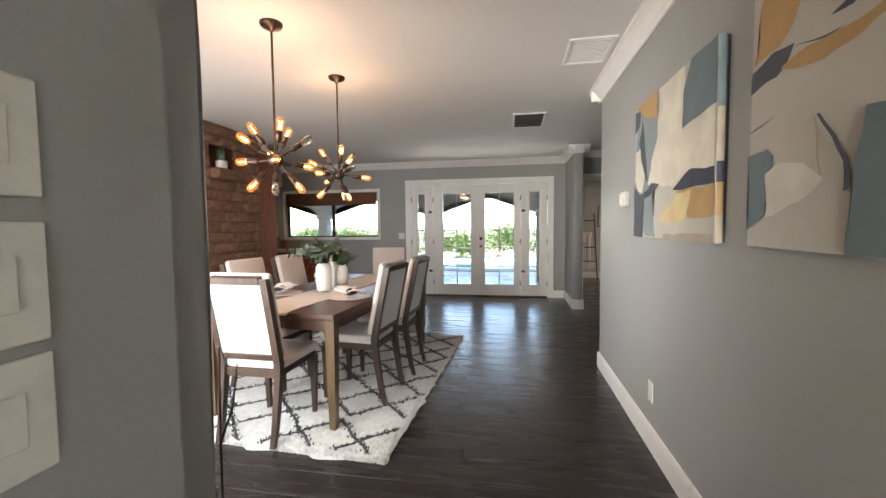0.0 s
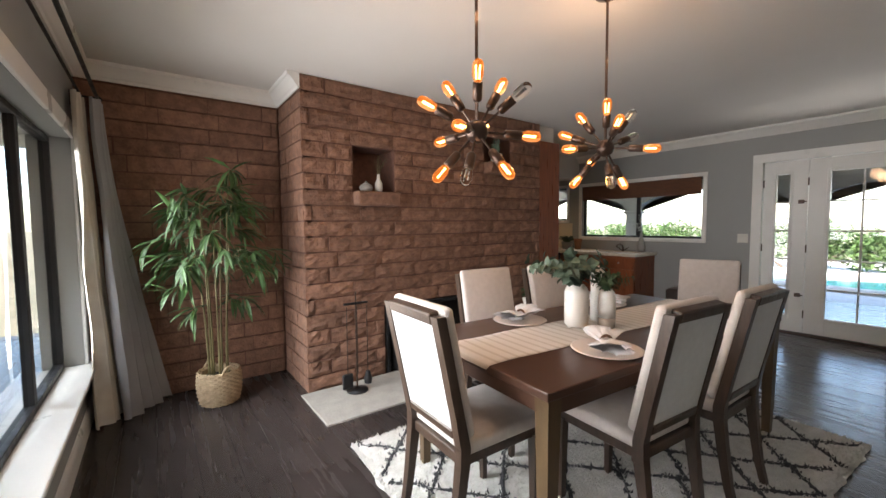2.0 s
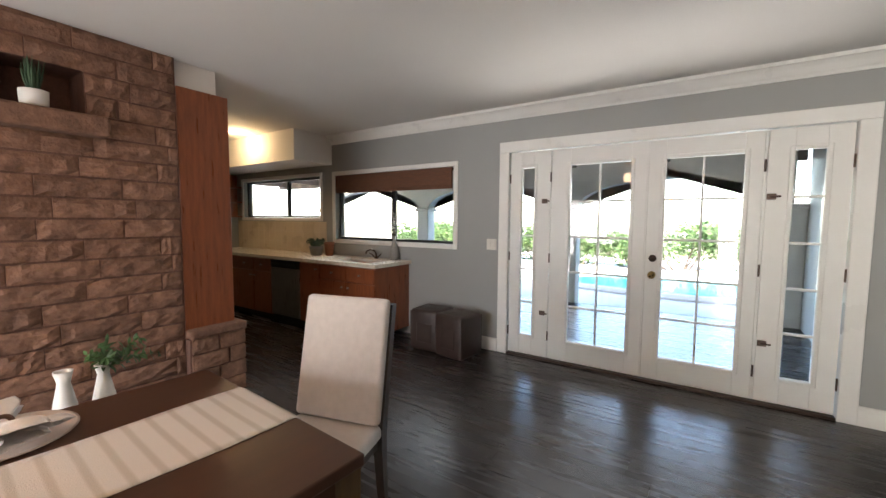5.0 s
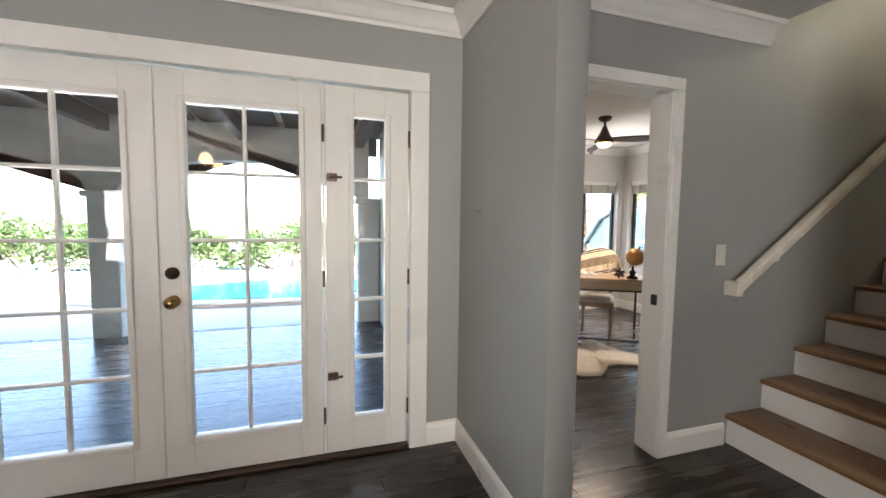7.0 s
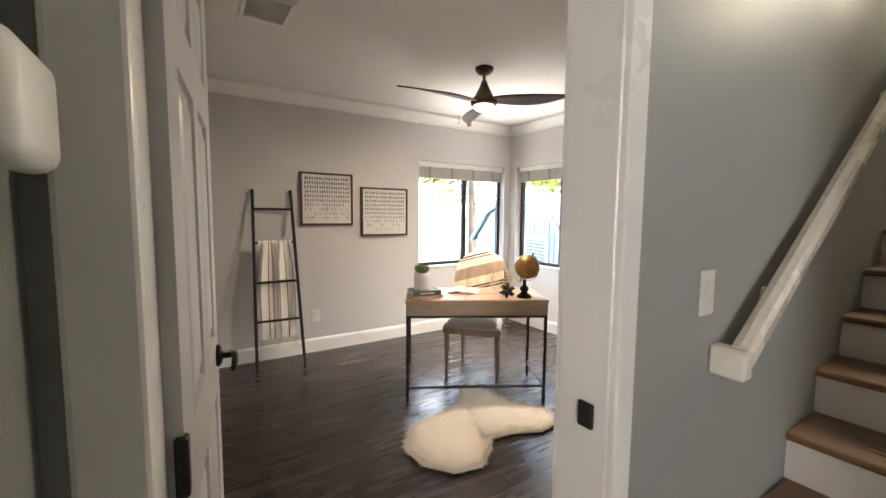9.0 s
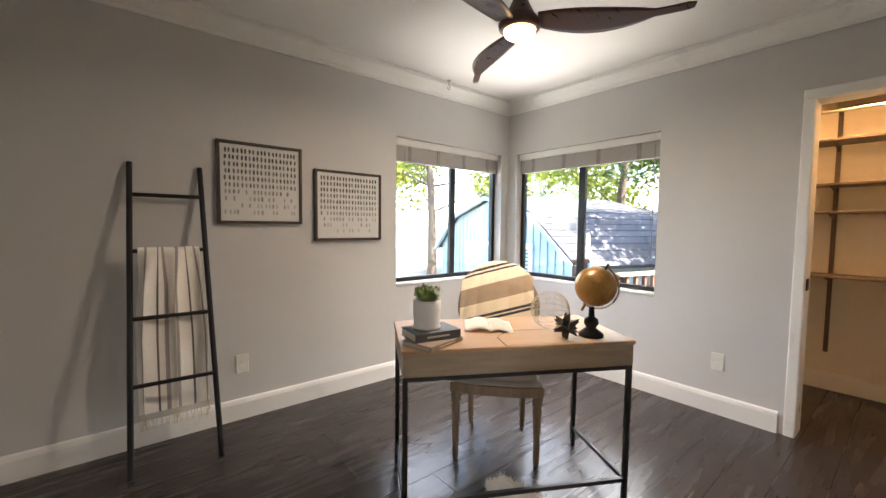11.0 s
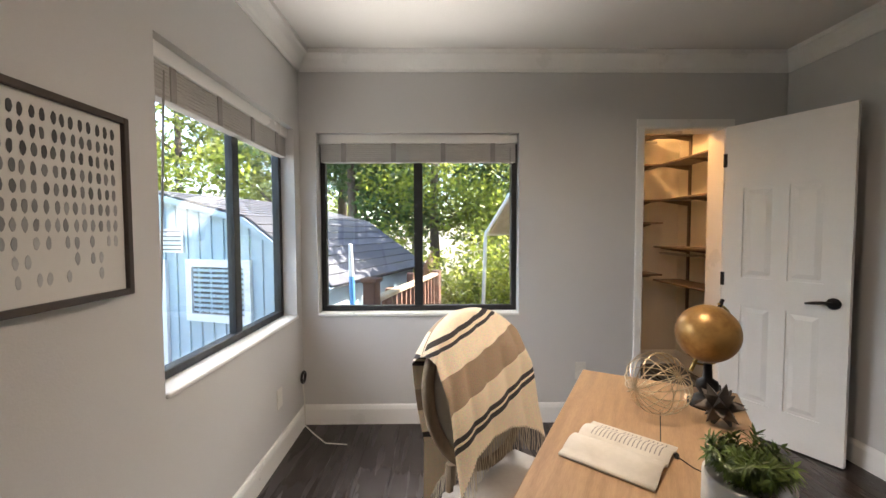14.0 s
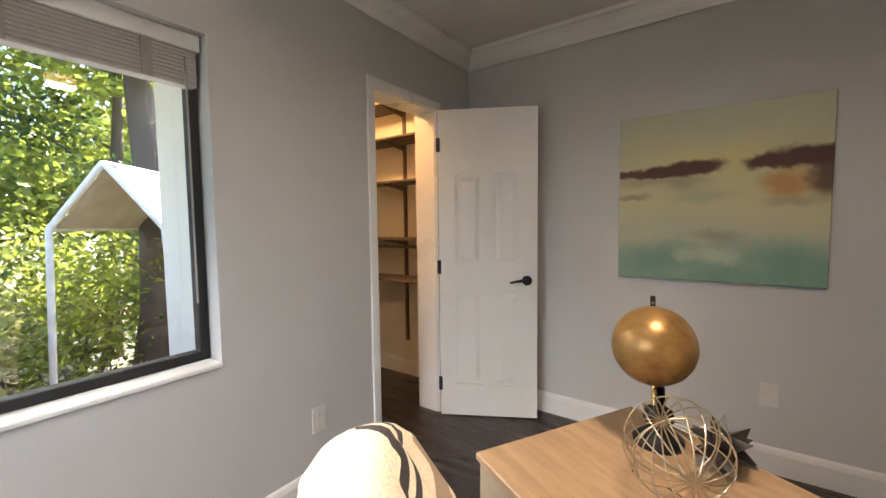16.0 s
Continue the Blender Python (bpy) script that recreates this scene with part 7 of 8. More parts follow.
for az in (64, 184, 304):
    def blade_at(u, v, az=az):
        r = 0.09 + 0.66 * u
        wd = (0.035 + 0.10 * math.sin(min(1, u * 1.15 + 0.12) * math.pi) ** 0.8) * (1 if u < 0.97 else 0.7)
        y = (v - 0.5) * wd * 1.2 + 0.05 * math.sin(u * math.pi) - 0.02
        return pose(0, 0, 0, 0, 0, az) @ Vector((r, y, 2.245 - 0.22 * y - 0.02 * u * u))
    part("blade", sheet(blade_at, 22, 6, 0.008), M_FANWOOD, fan, "curved walnut blade", True)
fan_lamp = window_lamp("fan_light", (3.10, 9.08, 2.16), (3.10, 9.085, 1.0), 0.14, 0.14, 1.8, (1.0, 0.80, 0.64))

# sheepskin
M_FUR = mat("white_sheepskin", (0.74, 0.70, 0.62), 0.95, color2=(0.66, 0.61, 0.52), scale=16, bump=0.6, bump_scale=160, sheen=0.3)
skin = thing("sheepskin_rug", "fluffy white sheepskin rug on the wood floor", "rug", pose(0, 0, 0))
edge = [(2.15, 8.55), (2.17, 8.36), (2.28, 8.22), (2.44, 8.19), (2.56, 8.28), (2.64, 8.38), (2.80, 8.35), (2.98, 8.27), (3.16, 8.30), (3.2, 8.46), (3.06, 8.66), (3.02, 8.86), (3.0, 9.03), (2.90, 9.05), (2.82, 8.94), (2.70, 8.82), (2.50, 8.76), (2.28, 8.72)]
ec = Vector((2.66, 8.55))
b = bmesh.new()
rings = []
for f, z in ((1.0, 0.004), (0.95, 0.024), (0.8, 0.034), (0.5, 0.038), (0.2, 0.036)):
    ring = []
    n = len(edge)
    for i in range(n * 5):
        a, w = divmod(i, 5)
        p = Vector(edge[a]).lerp(Vector(edge[(a + 1) % n]), w / 5)
        p = ec + (p - ec) * f
        ring.append(b.verts.new((p.x, p.y, z + 0.008 * noise.noise(Vector((p.x * 14, p.y * 14, 0))) * (f < 1))))
    rings.append(ring)
for p, q in zip(rings, rings[1:]):
    for i in range(len(p)):
        j = (i + 1) % len(p)
        b.faces.new((p[i], p[j], q[j], q[i]))
b.faces.new(rings[-1])
part("hide", b, M_FUR, skin, "", True)
rng = random.Random(23)
verts, faces = [], []
n = len(edge)
for k in range(9000):
    i = rng.randrange(n)
    p = Vector(edge[i]).lerp(Vector(edge[(i + 1) % n]), rng.random())
    f = math.sqrt(rng.random()) if k > 3500 else rng.uniform(0.93, 1.0)
    q = ec + (p - ec) * f
    d = (p - ec).normalized() * (0.02 if f < 0.9 else 0.03)
    d = Vector((d.x + rng.uniform(-0.02, 0.02), d.y + rng.uniform(-0.02, 0.02), rng.uniform(0.008, 0.026) if f < 0.9 else rng.uniform(-0.006, 0.016)))
    z = 0.022 + 0.012 * (1 - f)
    s = Vector((-d.y, d.x, 0)).normalized() * 0.0022
    o = len(verts)
    base = Vector((q.x, q.y, z))
    tip = base + d
    tip.z = max(tip.z, 0.004)
    verts += [base - s, base + s, tip]
    faces.append((o, o + 1, o + 2))
me = bpy.data.meshes.new("fur")
me.from_pydata(verts, [], faces)
me.materials.append(M_FUR)
fur = new("fur", me)
fur.parent = skin
tagged(fur, kind="stuff")

# landscape canvas
M_MIST = bpy.data.materials.new("misty_landscape_paint")
M_MIST.use_nodes = True
nt = M_MIST.node_tree
tc = nt.nodes.new("ShaderNodeTexCoord")
sx = nt.nodes.new("ShaderNodeSeparateXYZ")
nz = nt.nodes.new("ShaderNodeTexNoise")
nz.inputs["Scale"].default_value, nz.inputs["Detail"].default_value = 5, 6
nt.links.new(tc.outputs["Object"], nz.inputs["Vector"])
nt.links.new(tc.outputs["Object"], sx.inputs["Vector"])
ad = nt.nodes.new("ShaderNodeMath")
ad.operation = "MULTIPLY_ADD"
nt.links.new(nz.outputs["Fac"], ad.inputs[0])
ad.inputs[1].default_value = 0.30
nt.links.new(sx.outputs["Z"], ad.inputs[2])
rp = nt.nodes.new("ShaderNodeValToRGB")
cs = [(0.06, (0.16, 0.30, 0.235)), (0.22, (0.24, 0.36, 0.27)), (0.38, (0.50, 0.51, 0.36)), (0.60, (0.62, 0.56, 0.32)), (0.82, (0.58, 0.55, 0.34)), (1.0, (0.50, 0.51, 0.36))]
rp.color_ramp.elements[0].position, rp.color_ramp.elements[0].color = cs[0][0], (*cs[0][1], 1)
rp.color_ramp.elements[1].position, rp.color_ramp.elements[1].color = cs[-1][0], (*cs[-1][1], 1)
for p, c in cs[1:-1]:
    e = rp.color_ramp.elements.new(p)
    e.color = (*c, 1)
nt.links.new(ad.outputs[0], rp.inputs["Fac"])
wobble = nt.nodes.new("ShaderNodeTexNoise")
wobble.inputs["Scale"].default_value, wobble.inputs["Detail"].default_value, wobble.inputs["Roughness"].default_value = 7, 8, 0.65
nt.links.new(tc.outputs["Object"], wobble.inputs["Vector"])
shift = nt.nodes.new("ShaderNodeVectorMath")
shift.operation = "MULTIPLY_ADD"
nt.links.new(wobble.outputs["Color"], shift.inputs[0])
shift.inputs[1].default_value = (0.16, 0.0, 0.11)
nt.links.new(tc.outputs["Object"], shift.inputs[2])
LW, LH = 0.906, 0.905
paint_layer = rp.outputs["Color"]
WINE, RUST, MINT, JADE, GLOW, SMOKE = (0.10, 0.035, 0.028), (0.52, 0.27, 0.09), (0.52, 0.58, 0.42), (0.16, 0.30, 0.24), (0.70, 0.58, 0.24), (0.30, 0.25, 0.17)
# soft dabs of paint: centre and radii in parts of the canvas, softness, strength
for cu, cv, ru, rv, soft, amount, color in (
        (0.58, 0.70, 0.20, 0.07, 0.9, 0.7, GLOW), (0.30, 0.69, 0.12, 0.10, 0.9, 0.35, GLOW), (0.36, 0.585, 0.10, 0.045, 0.8, 0.6, SMOKE), (0.15, 0.60, 0.20, 0.03, 0.8, 0.5, SMOKE), (0.45, 0.50, 0.14, 0.03, 0.9, 0.35, JADE),
        (0.06, 0.645, 0.16, 0.024, 0.45, 0.95, WINE), (0.24, 0.655, 0.17, 0.036, 0.35, 1.0, WINE), (0.40, 0.665, 0.14, 0.046, 0.3, 1.0, WINE),
        (0.76, 0.675, 0.12, 0.040, 0.4, 1.0, WINE), (0.90, 0.685, 0.17, 0.062, 0.35, 1.0, WINE), (0.98, 0.58, 0.06, 0.10, 0.6, 0.9, WINE), (0.83, 0.55, 0.10, 0.07, 0.6, 0.95, RUST), (0.85, 0.455, 0.11, 0.028, 0.9, 0.6, SMOKE),
        (0.08, 0.505, 0.09, 0.018, 0.6, 0.8, SMOKE), (0.52, 0.27, 0.11, 0.03, 0.9, 0.6, SMOKE), (0.22, 0.13, 0.20, 0.07, 0.9, 0.8, JADE), (0.82, 0.14, 0.24, 0.09, 0.9, 0.8, JADE), (0.53, 0.15, 0.10, 0.045, 0.6, 0.75, MINT), (0.37, 0.15, 0.06, 0.03, 0.7, 0.6, MINT)):
    rel = nt.nodes.new("ShaderNodeVectorMath")
    rel.operation = "MULTIPLY_ADD"
    nt.links.new(shift.outputs[0], rel.inputs[0])
    kx, kz = 1 / (ru * LW), 1 / (rv * LH)
    rel.inputs[1].default_value = (kx, 0.0, kz)
    rel.inputs[2].default_value = (-(cu * LW + 0.08) * kx, 0.0, -(cv * LH + 0.055) * kz)
    far = nt.nodes.new("ShaderNodeVectorMath")
    far.operation = "LENGTH"
    nt.links.new(rel.outputs[0], far.inputs[0])
    fade = nt.nodes.new("ShaderNodeMapRange")
    fade.interpolation_type = "SMOOTHSTEP"
    nt.links.new(far.outputs["Value"], fade.inputs["Value"])
    fade.inputs["From Min"].default_value, fade.inputs["From Max"].default_value = 1 - soft, 1 + soft
    fade.inputs["To Min"].default_value, fade.inputs["To Max"].default_value = amount, 0.0
    mx = nt.nodes.new("ShaderNodeMix")
    mx.data_type = "RGBA"
    nt.links.new(fade.outputs["Result"], mx.inputs["Factor"])
    nt.links.new(paint_layer, mx.inputs["A"])
    mx.inputs["B"].default_value = (*color, 1)
    paint_layer = mx.outputs["Result"]
nt.links.new(paint_layer, nt.nodes["Principled BSDF"].inputs["Base Color"])
nt.nodes["Principled BSDF"].inputs["Roughness"].default_value = 0.6
P_PALE = blot("pale_canvas_edge", (0.50, 0.50, 0.40))
canvas("painting", "misty green landscape canvas with wine brown treeline", pose(3.634, OS + 0.012, 0.963, 0, 0, 180), LW, LH, 0.032, [], M_MIST, P_PALE)

# blinds
M_BLIND = mat("greige_blind_fabric", (0.45, 0.43, 0.40), 0.85, color2=(0.40, 0.38, 0.355), scale=8, bump=0.3, bump_scale=300)
M_TAPE = mat("blind_tape", (0.33, 0.31, 0.29), 0.85, scale=20)


def blind(axis, face, a, b_, label):
    v = thing("window_blind", label, "blind", pose(0, 0, 0))

    def bx(p0, d0, z0, p1, d1, z1):
        if axis == "x":
            return (p0, face - d1, z0), (p1, face - d0, z1)
        return (face - d1, p0, z0), (face - d0, p1, z1)

    part("headrail", box(*bx(a, -0.045, 1.925, b_, 0.012, 1.985), bevel=0.004), M_TRIM, v, "white head rail")
    for k in range(8):
        part("slat", box(*bx(a + 0.012, -0.05, 1.815 + k * 0.0135, b_ - 0.012, 0.004, 1.8283 + k * 0.0135), bevel=0.003), M_BLIND, v)
    part("bottom_rail", box(*bx(a + 0.012, -0.05, 1.798, b_ - 0.012, 0.004, 1.814), bevel=0.004), M_BLIND, v)
    n = 4
    for k in range(n):
        p = a + (b_ - a) * (k + 0.5) / n
        part("tape", box(*bx(p - 0.016, 0.004, 1.80, p + 0.016, 0.009, 1.925)), M_TAPE, v)
    p = a + 0.05
    part("wand", rod(bx(p, 0.004, 1.0, p, 0.004, 1.0)[0], bx(p + (0.06 if axis == "x" else 0.0), 0.004, 1.9, p, 0.004, 1.9)[0], 0.004, n=6), M_TAPE, v)
    return v


blind("x", ON + 0.05, 3.335, 4.585, "pale fabric blind raised to the window head")
blind("y", OE + 0.05, 9.055, 10.415, "pale fabric blind raised to the window head")

# closet shelving on standards
M_SHELF = mat("grey_brown_shelf", (0.13, 0.095, 0.07), 0.5, color2=(0.09, 0.065, 0.048), scale=8, stretch=(1, 9, 9))
cl = thing("closet_shelving", "dark shelves on wall standards in the closet", "shelving", pose(0, 0, 0))
for y in (7.66, 8.22):
    part("standard", box((5.862, y - 0.014, 0.30), (5.878, y + 0.014, 2.35)), M_SHELF, cl)
for x in (5.30, 5.70):
    part("standard", box((x - 0.014, OS + 0.014, 0.30), (x + 0.014, OS + 0.03, 2.35)), M_SHELF, cl)
for z in (0.91, 1.385, 1.59, 1.91, 2.18):
    s = part("shelf", box((5.58, 7.55, z), (5.86, 8.58, z + 0.016), bevel=0.003), M_SHELF, cl)
    for y in (7.66, 8.22):
        part("bracket", prism([(0, 0), (0.27, 0), (0.27, -0.008), (0.02, -0.045), (0, -0.045)], -0.005, 0.005, Matrix.Translation((5.862, y, z)) @ pose(0, 0, 0, 90, 0, 180)), M_SHELF, s)
for z in (0.84, 1.16, 1.60, 1.93, 2.2):
    s = part("shelf", box((4.95, OS + 0.03, z), (5.80, OS + 0.30, z + 0.016), bevel=0.003), M_SHELF, cl)
    for x in (5.30, 5.70):
        part("bracket", prism([(0, 0), (0.25, 0), (0.25, -0.008), (0.02, -0.045), (0, -0.045)], -0.005, 0.005, Matrix.Translation((x, OS + 0.03, z)) @ pose(0, 0, 0, 90, 0, 90)), M_SHELF, s)
part("hanging_rail", rod((4.9, OS + 0.24, 1.11), (5.78, OS + 0.24, 1.11), 0.012), M_STEEL, cl)
part("hanging_rail", rod((5.63, 7.6, 2.13), (5.63, 8.55, 2.13), 0.012), M_STEEL, cl)
lt_ = thing("ceiling_light", "small warm closet ceiling light", "ceiling light", pose(5.35, 8.0, CZ))
part("base", lathe([(0, 0), (0.08, 0), (0.08, -0.015), (0, -0.015)], 24), M_TRIM, lt_, "", True)
part("bulb", lathe([(0, -0.015), (0.02, -0.02), (0.03, -0.05), (0.022, -0.075), (0, -0.085)], 16), glow("warm_closet_bulb", (1.0, 0.62, 0.28), 2.2), lt_, "glowing bulb", True)
point_lamp("closet_light", (5.35, 8.0, 2.36), 5.0, (1.0, 0.53, 0.20), 0.04)

# cable and plug in the corner
cb = thing("cable", "coiled black cable hanging at the wall corner", "cable", pose(0, 0, 0))
part("coil", tube([(4.60 + 0.035 * math.cos(a), ON - 0.03, 0.36 + 0.035 * math.sin(a)) for a in [2 * math.pi * k / 20 for k in range(20)]], 0.009, 6, True), M_BLACK, cb, "", True)
part("lead", tube([(4.63, ON - 0.012, 0.34), (4.64, ON - 0.02, 0.2), (4.62, ON - 0.03, 0.02), (4.55, ON - 0.10, 0.008), (4.42, ON - 0.22, 0.008), (4.40, ON - 0.36, 0.008)], 0.004, 6), M_PLASTIC, cb, "pale thin lead")
tm = thing("thermostat", "rounded white plastic thermostat on the hall wall", "thermostat", pose(1.02, 6.995, 1.445))
part("back_plate", box((0.001, -0.06, -0.05), (0.008, 0.06, 0.05), bevel=0.003), M_TRIM, tm)
part("cover", box((0.008, -0.055, -0.046), (0.044, 0.055, 0.046), bevel=0.018, segments=4), M_TRIM, tm, "rounded white cover", True)


# ---------------------------------------------------------------- outside
M_EARTH = mat("dry_garden_earth", (0.20, 0.165, 0.115), 0.95, color2=(0.10, 0.10, 0.05), scale=0.6, detail=8, bump=0.5, bump_scale=12)
gnd = bmesh.new()
G = [(-400, -400), (400, -400), (400, 400), (-400, 400)]
gnd.faces.new([gnd.verts.new((x, y, -1.25)) for x, y in G])
tagged(part("ground", gnd, M_EARTH), "dry garden ground with leaf litter", "ground", kind="structure")

M_FLAG = mat("flagstone", (0.40, 0.36, 0.33), 0.75, color2=(0.26, 0.24, 0.23), scale=5, bump=0.4, bump_scale=40, island=0.2)
M_PAVE = mat("pale_pool_deck", (0.56, 0.53, 0.48), 0.8, color2=(0.48, 0.45, 0.40), scale=4, bump=0.2)
M_STUCCO = mat("pale_stucco", (0.55, 0.54, 0.50), 0.9, color2=(0.49, 0.48, 0.45), scale=6, bump=0.5, bump_scale=60)
M_BEAM = mat("dark_roof_timber", (0.085, 0.055, 0.038), 0.7, color2=(0.05, 0.033, 0.024), scale=5, bump=0.2, stretch=(1, 8, 8))
M_WATER = mat("pool_water", (0.014, 0.135, 0.165), 0.06, color2=(0.010, 0.105, 0.14), scale=3, bump=0.15, bump_scale=7)
pave = bmesh.new()
add_box(pave, (-11, NY + 0.16, -1.24), (0.86, 11.2, -0.075))
add_box(pave, (-11, 11.2, -1.24), (0.86, 22, -0.075))
add_box(pave, (0.86, 10.68, -1.24), (3.0, 22, -0.075))
tagged(part("pavement_deck", pave, M_PAVE), "pale concrete pool deck", "pavement", kind="structure")
# flagstones under the patio roof, each with its own edges
stones = bmesh.new()
rng = random.Random(9)
sz = 0.52
for i in range(21):
    for j in range(6):
        x0, y0 = -10.2 + i * sz, 7.78 + j * sz
        def jit(a, c):
            r = random.Random(a * 131 + c * 17)
            return (-10.2 + a * sz + r.uniform(-0.16, 0.16), 7.80 + c * sz + r.uniform(-0.16, 0.16) * (0 < c < 6))
        q = [jit(i, j), jit(i + 1, j), jit(i + 1, j + 1), jit(i, j + 1)]
        cx_, cy_ = sum(p[0] for p in q) / 4, sum(p[1] for p in q) / 4
        q = [(cx_ + (x - cx_) * 0.95, cy_ + (y - cy_) * 0.95) for x, y in q]
        if all(x < 0.84 for x, y in q):
            add_prism(stones, q, -0.075, -0.05 + rng.uniform(-0.004, 0.004))
fl = part("pavement_flagstones", stones, M_FLAG)
tagged(fl, "irregular flagstone patio paving", "pavement", kind="stuff")

# arcade
arc = thing("patio_arcade", "pale stucco arcade along the patio", "arcade", pose(0, 10.6, 0))
cols = (-8.3, -5.2, -2.15, 0.72)
for x in cols:
    part("column", box((x - 0.14, 0, -0.07), (x + 0.14, 0.26, 1.60), bevel=0.02, segments=2), M_STUCCO, arc)
    part("capital", box((x - 0.18, -0.04, 1.55), (x + 0.18, 0.30, 1.62), bevel=0.015), M_STUCCO, arc)
for a, c in zip(cols, cols[1:]):
    x0, x1 = a + 0.14, c - 0.14
    mid, half = (x0 + x1) / 2, (x1 - x0) / 2
    out = [(x0 - 0.14, 1.62)] + [(mid - half * math.cos(t), 1.62 + 0.40 * math.sin(t)) for t in [math.pi * k / 24 for k in range(25)]] + [(x1 + 0.14, 1.62), (x1 + 0.14, 2.55), (x0 - 0.14, 2.55)]
    b = bmesh.new()
    f = [b.verts.new((x, 0.02, z)) for x, z in out]
    g = [b.verts.new((x, 0.24, z)) for x, z in out]
    fa, fb_ = b.faces.new(f), b.faces.new(g[::-1])
    for k in range(len(out)):
        j = (k + 1) % len(out)
        b.faces.new((f[k], g[k], g[j], f[j]))
    bmesh.ops.triangulate(b, faces=[fa, fb_])
    part("arch", b, M_STUCCO, arc)
roof = thing("patio_roof", "dark timber patio roof on heavy beams", "roof", pose(0, 0, 0))
for k in range(26):
    x = -10.4 + k * 0.44
    if x < 0.85:
        part("slat", box((x, NY + 0.18, 2.44), (x + 0.36, 10.95, 2.47)), M_BEAM, roof)
for k in range(9):
    x = -10.2 + k * 1.35
    part("beam", box((x - 0.05, NY + 0.17, 2.26), (x + 0.05, 10.9, 2.44), bevel=0.008), M_BEAM, roof)
part("fascia", box((-10.5, 10.87, 2.2), (0.86, 10.95, 2.5)), M_BEAM, roof)
rb = bmesh.new()
# south edge chosen so the unseen eave stops sun entering the dining window
add_box(rb, (-7.5, -1.05, 2.64), (-0.8, 7.78, 2.72))
add_box(rb, (-0.8, -2.4, 2.64), (2.5, 7.78, 2.72))
add_box(rb, (0.6, 7.78, 2.64), (2.5, 11.1, 2.72))
add_box(rb, (2.5, 7.24, 2.64), (6.3, 11.1, 2.72))
add_box(rb, (2.5, -2.4, 2.64), (6.3, 5.92, 2.72))
tagged(part("house_roof", rb, M_BEAM), "dark roof with eaves over the rooms", "roof", kind="structure")

pool = thing("pool", "turquoise swimming pool with a pale rim", "pool", pose(-0.9, 13.9, -0.07))
out = [(2.9 * math.cos(a) * (1 + 0.12 * math.cos(2 * a)), 1.75 * math.sin(a) * (1 + 0.15 * math.sin(a + 0.6))) for a in [2 * math.pi * k / 48 for k in range(48)]]
part("water", prism(out, -0.004, 0.012), M_WATER, pool, "clear turquoise water")
part("coping", tube([(x * 1.04, y * 1.04, 0.015) for x, y in out], 0.10, 8, True), M_PAVE, pool, "pale rounded coping")

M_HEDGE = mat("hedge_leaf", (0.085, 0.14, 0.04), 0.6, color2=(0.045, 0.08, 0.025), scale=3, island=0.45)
# sunshine is put into this leaf colour: brighter and yellower than the hedge leaf
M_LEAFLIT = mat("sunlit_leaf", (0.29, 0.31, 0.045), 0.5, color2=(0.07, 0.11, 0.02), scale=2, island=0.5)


def let_light_through(m, share):
    """Thin leaves: part of the light passes through."""
    nt = m.node_tree
    b, out = nt.nodes["Principled BSDF"], nt.nodes["Material Output"]
    col = b.inputs["Base Color"].links[0].from_socket
    tr = nt.nodes.new("ShaderNodeBsdfTranslucent")
    mx = nt.nodes.new("ShaderNodeMixShader")
    mx.inputs[0].default_value = share
    hs = nt.nodes.new("ShaderNodeHueSaturation")
    hs.inputs["Value"].default_value = 1.6
    nt.links.new(col, hs.inputs["Color"])
    nt.links.new(hs.outputs["Color"], tr.inputs["Color"])
    nt.links.new(b.outputs[0], mx.inputs[1])
    nt.links.new(tr.outputs[0], mx.inputs[2])
    nt.links.new(mx.outputs[0], out.inputs["Surface"])


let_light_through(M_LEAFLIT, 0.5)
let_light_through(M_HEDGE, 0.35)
M_BARK = mat("tree_bark", (0.13, 0.095, 0.07), 0.9, color2=(0.07, 0.05, 0.037), scale=9, bump=0.8, bump_scale=30, stretch=(6, 6, 1))


def leaf_cloud(blobs, count, size, seed):
    """Loose leaves filling ellipsoids: a crown with gaps and an uneven outline."""
    r = random.Random(seed)
    vs, fs = [], []
    for k in range(count):
        c, rad = blobs[r.randrange(len(blobs))]
        d = Vector((r.gauss(0, 1), r.gauss(0, 1), r.gauss(0, 1))).normalized() * (r.random() ** 0.42)
        p = Vector(c) + Vector((d.x * rad[0], d.y * rad[1], d.z * rad[2]))
        u = Vector((r.gauss(0, 1), r.gauss(0, 1), r.gauss(0, 0.7))).normalized()
        w = u.cross(Vector((r.gauss(0, 1), r.gauss(0, 1), r.gauss(0, 1)))).normalized()
        s = size * r.uniform(0.6, 1.3)
        o = len(vs)
        vs += [p - u * s, p - w * s * 0.42 + u * 0.1 * s, p + u * s, p + w * s * 0.42 + u * 0.1 * s]
        fs.append((o, o + 1, o + 2, o + 3))
    me = bpy.data.meshes.new("crown")
    me.from_pydata(vs, [], fs)
    return me


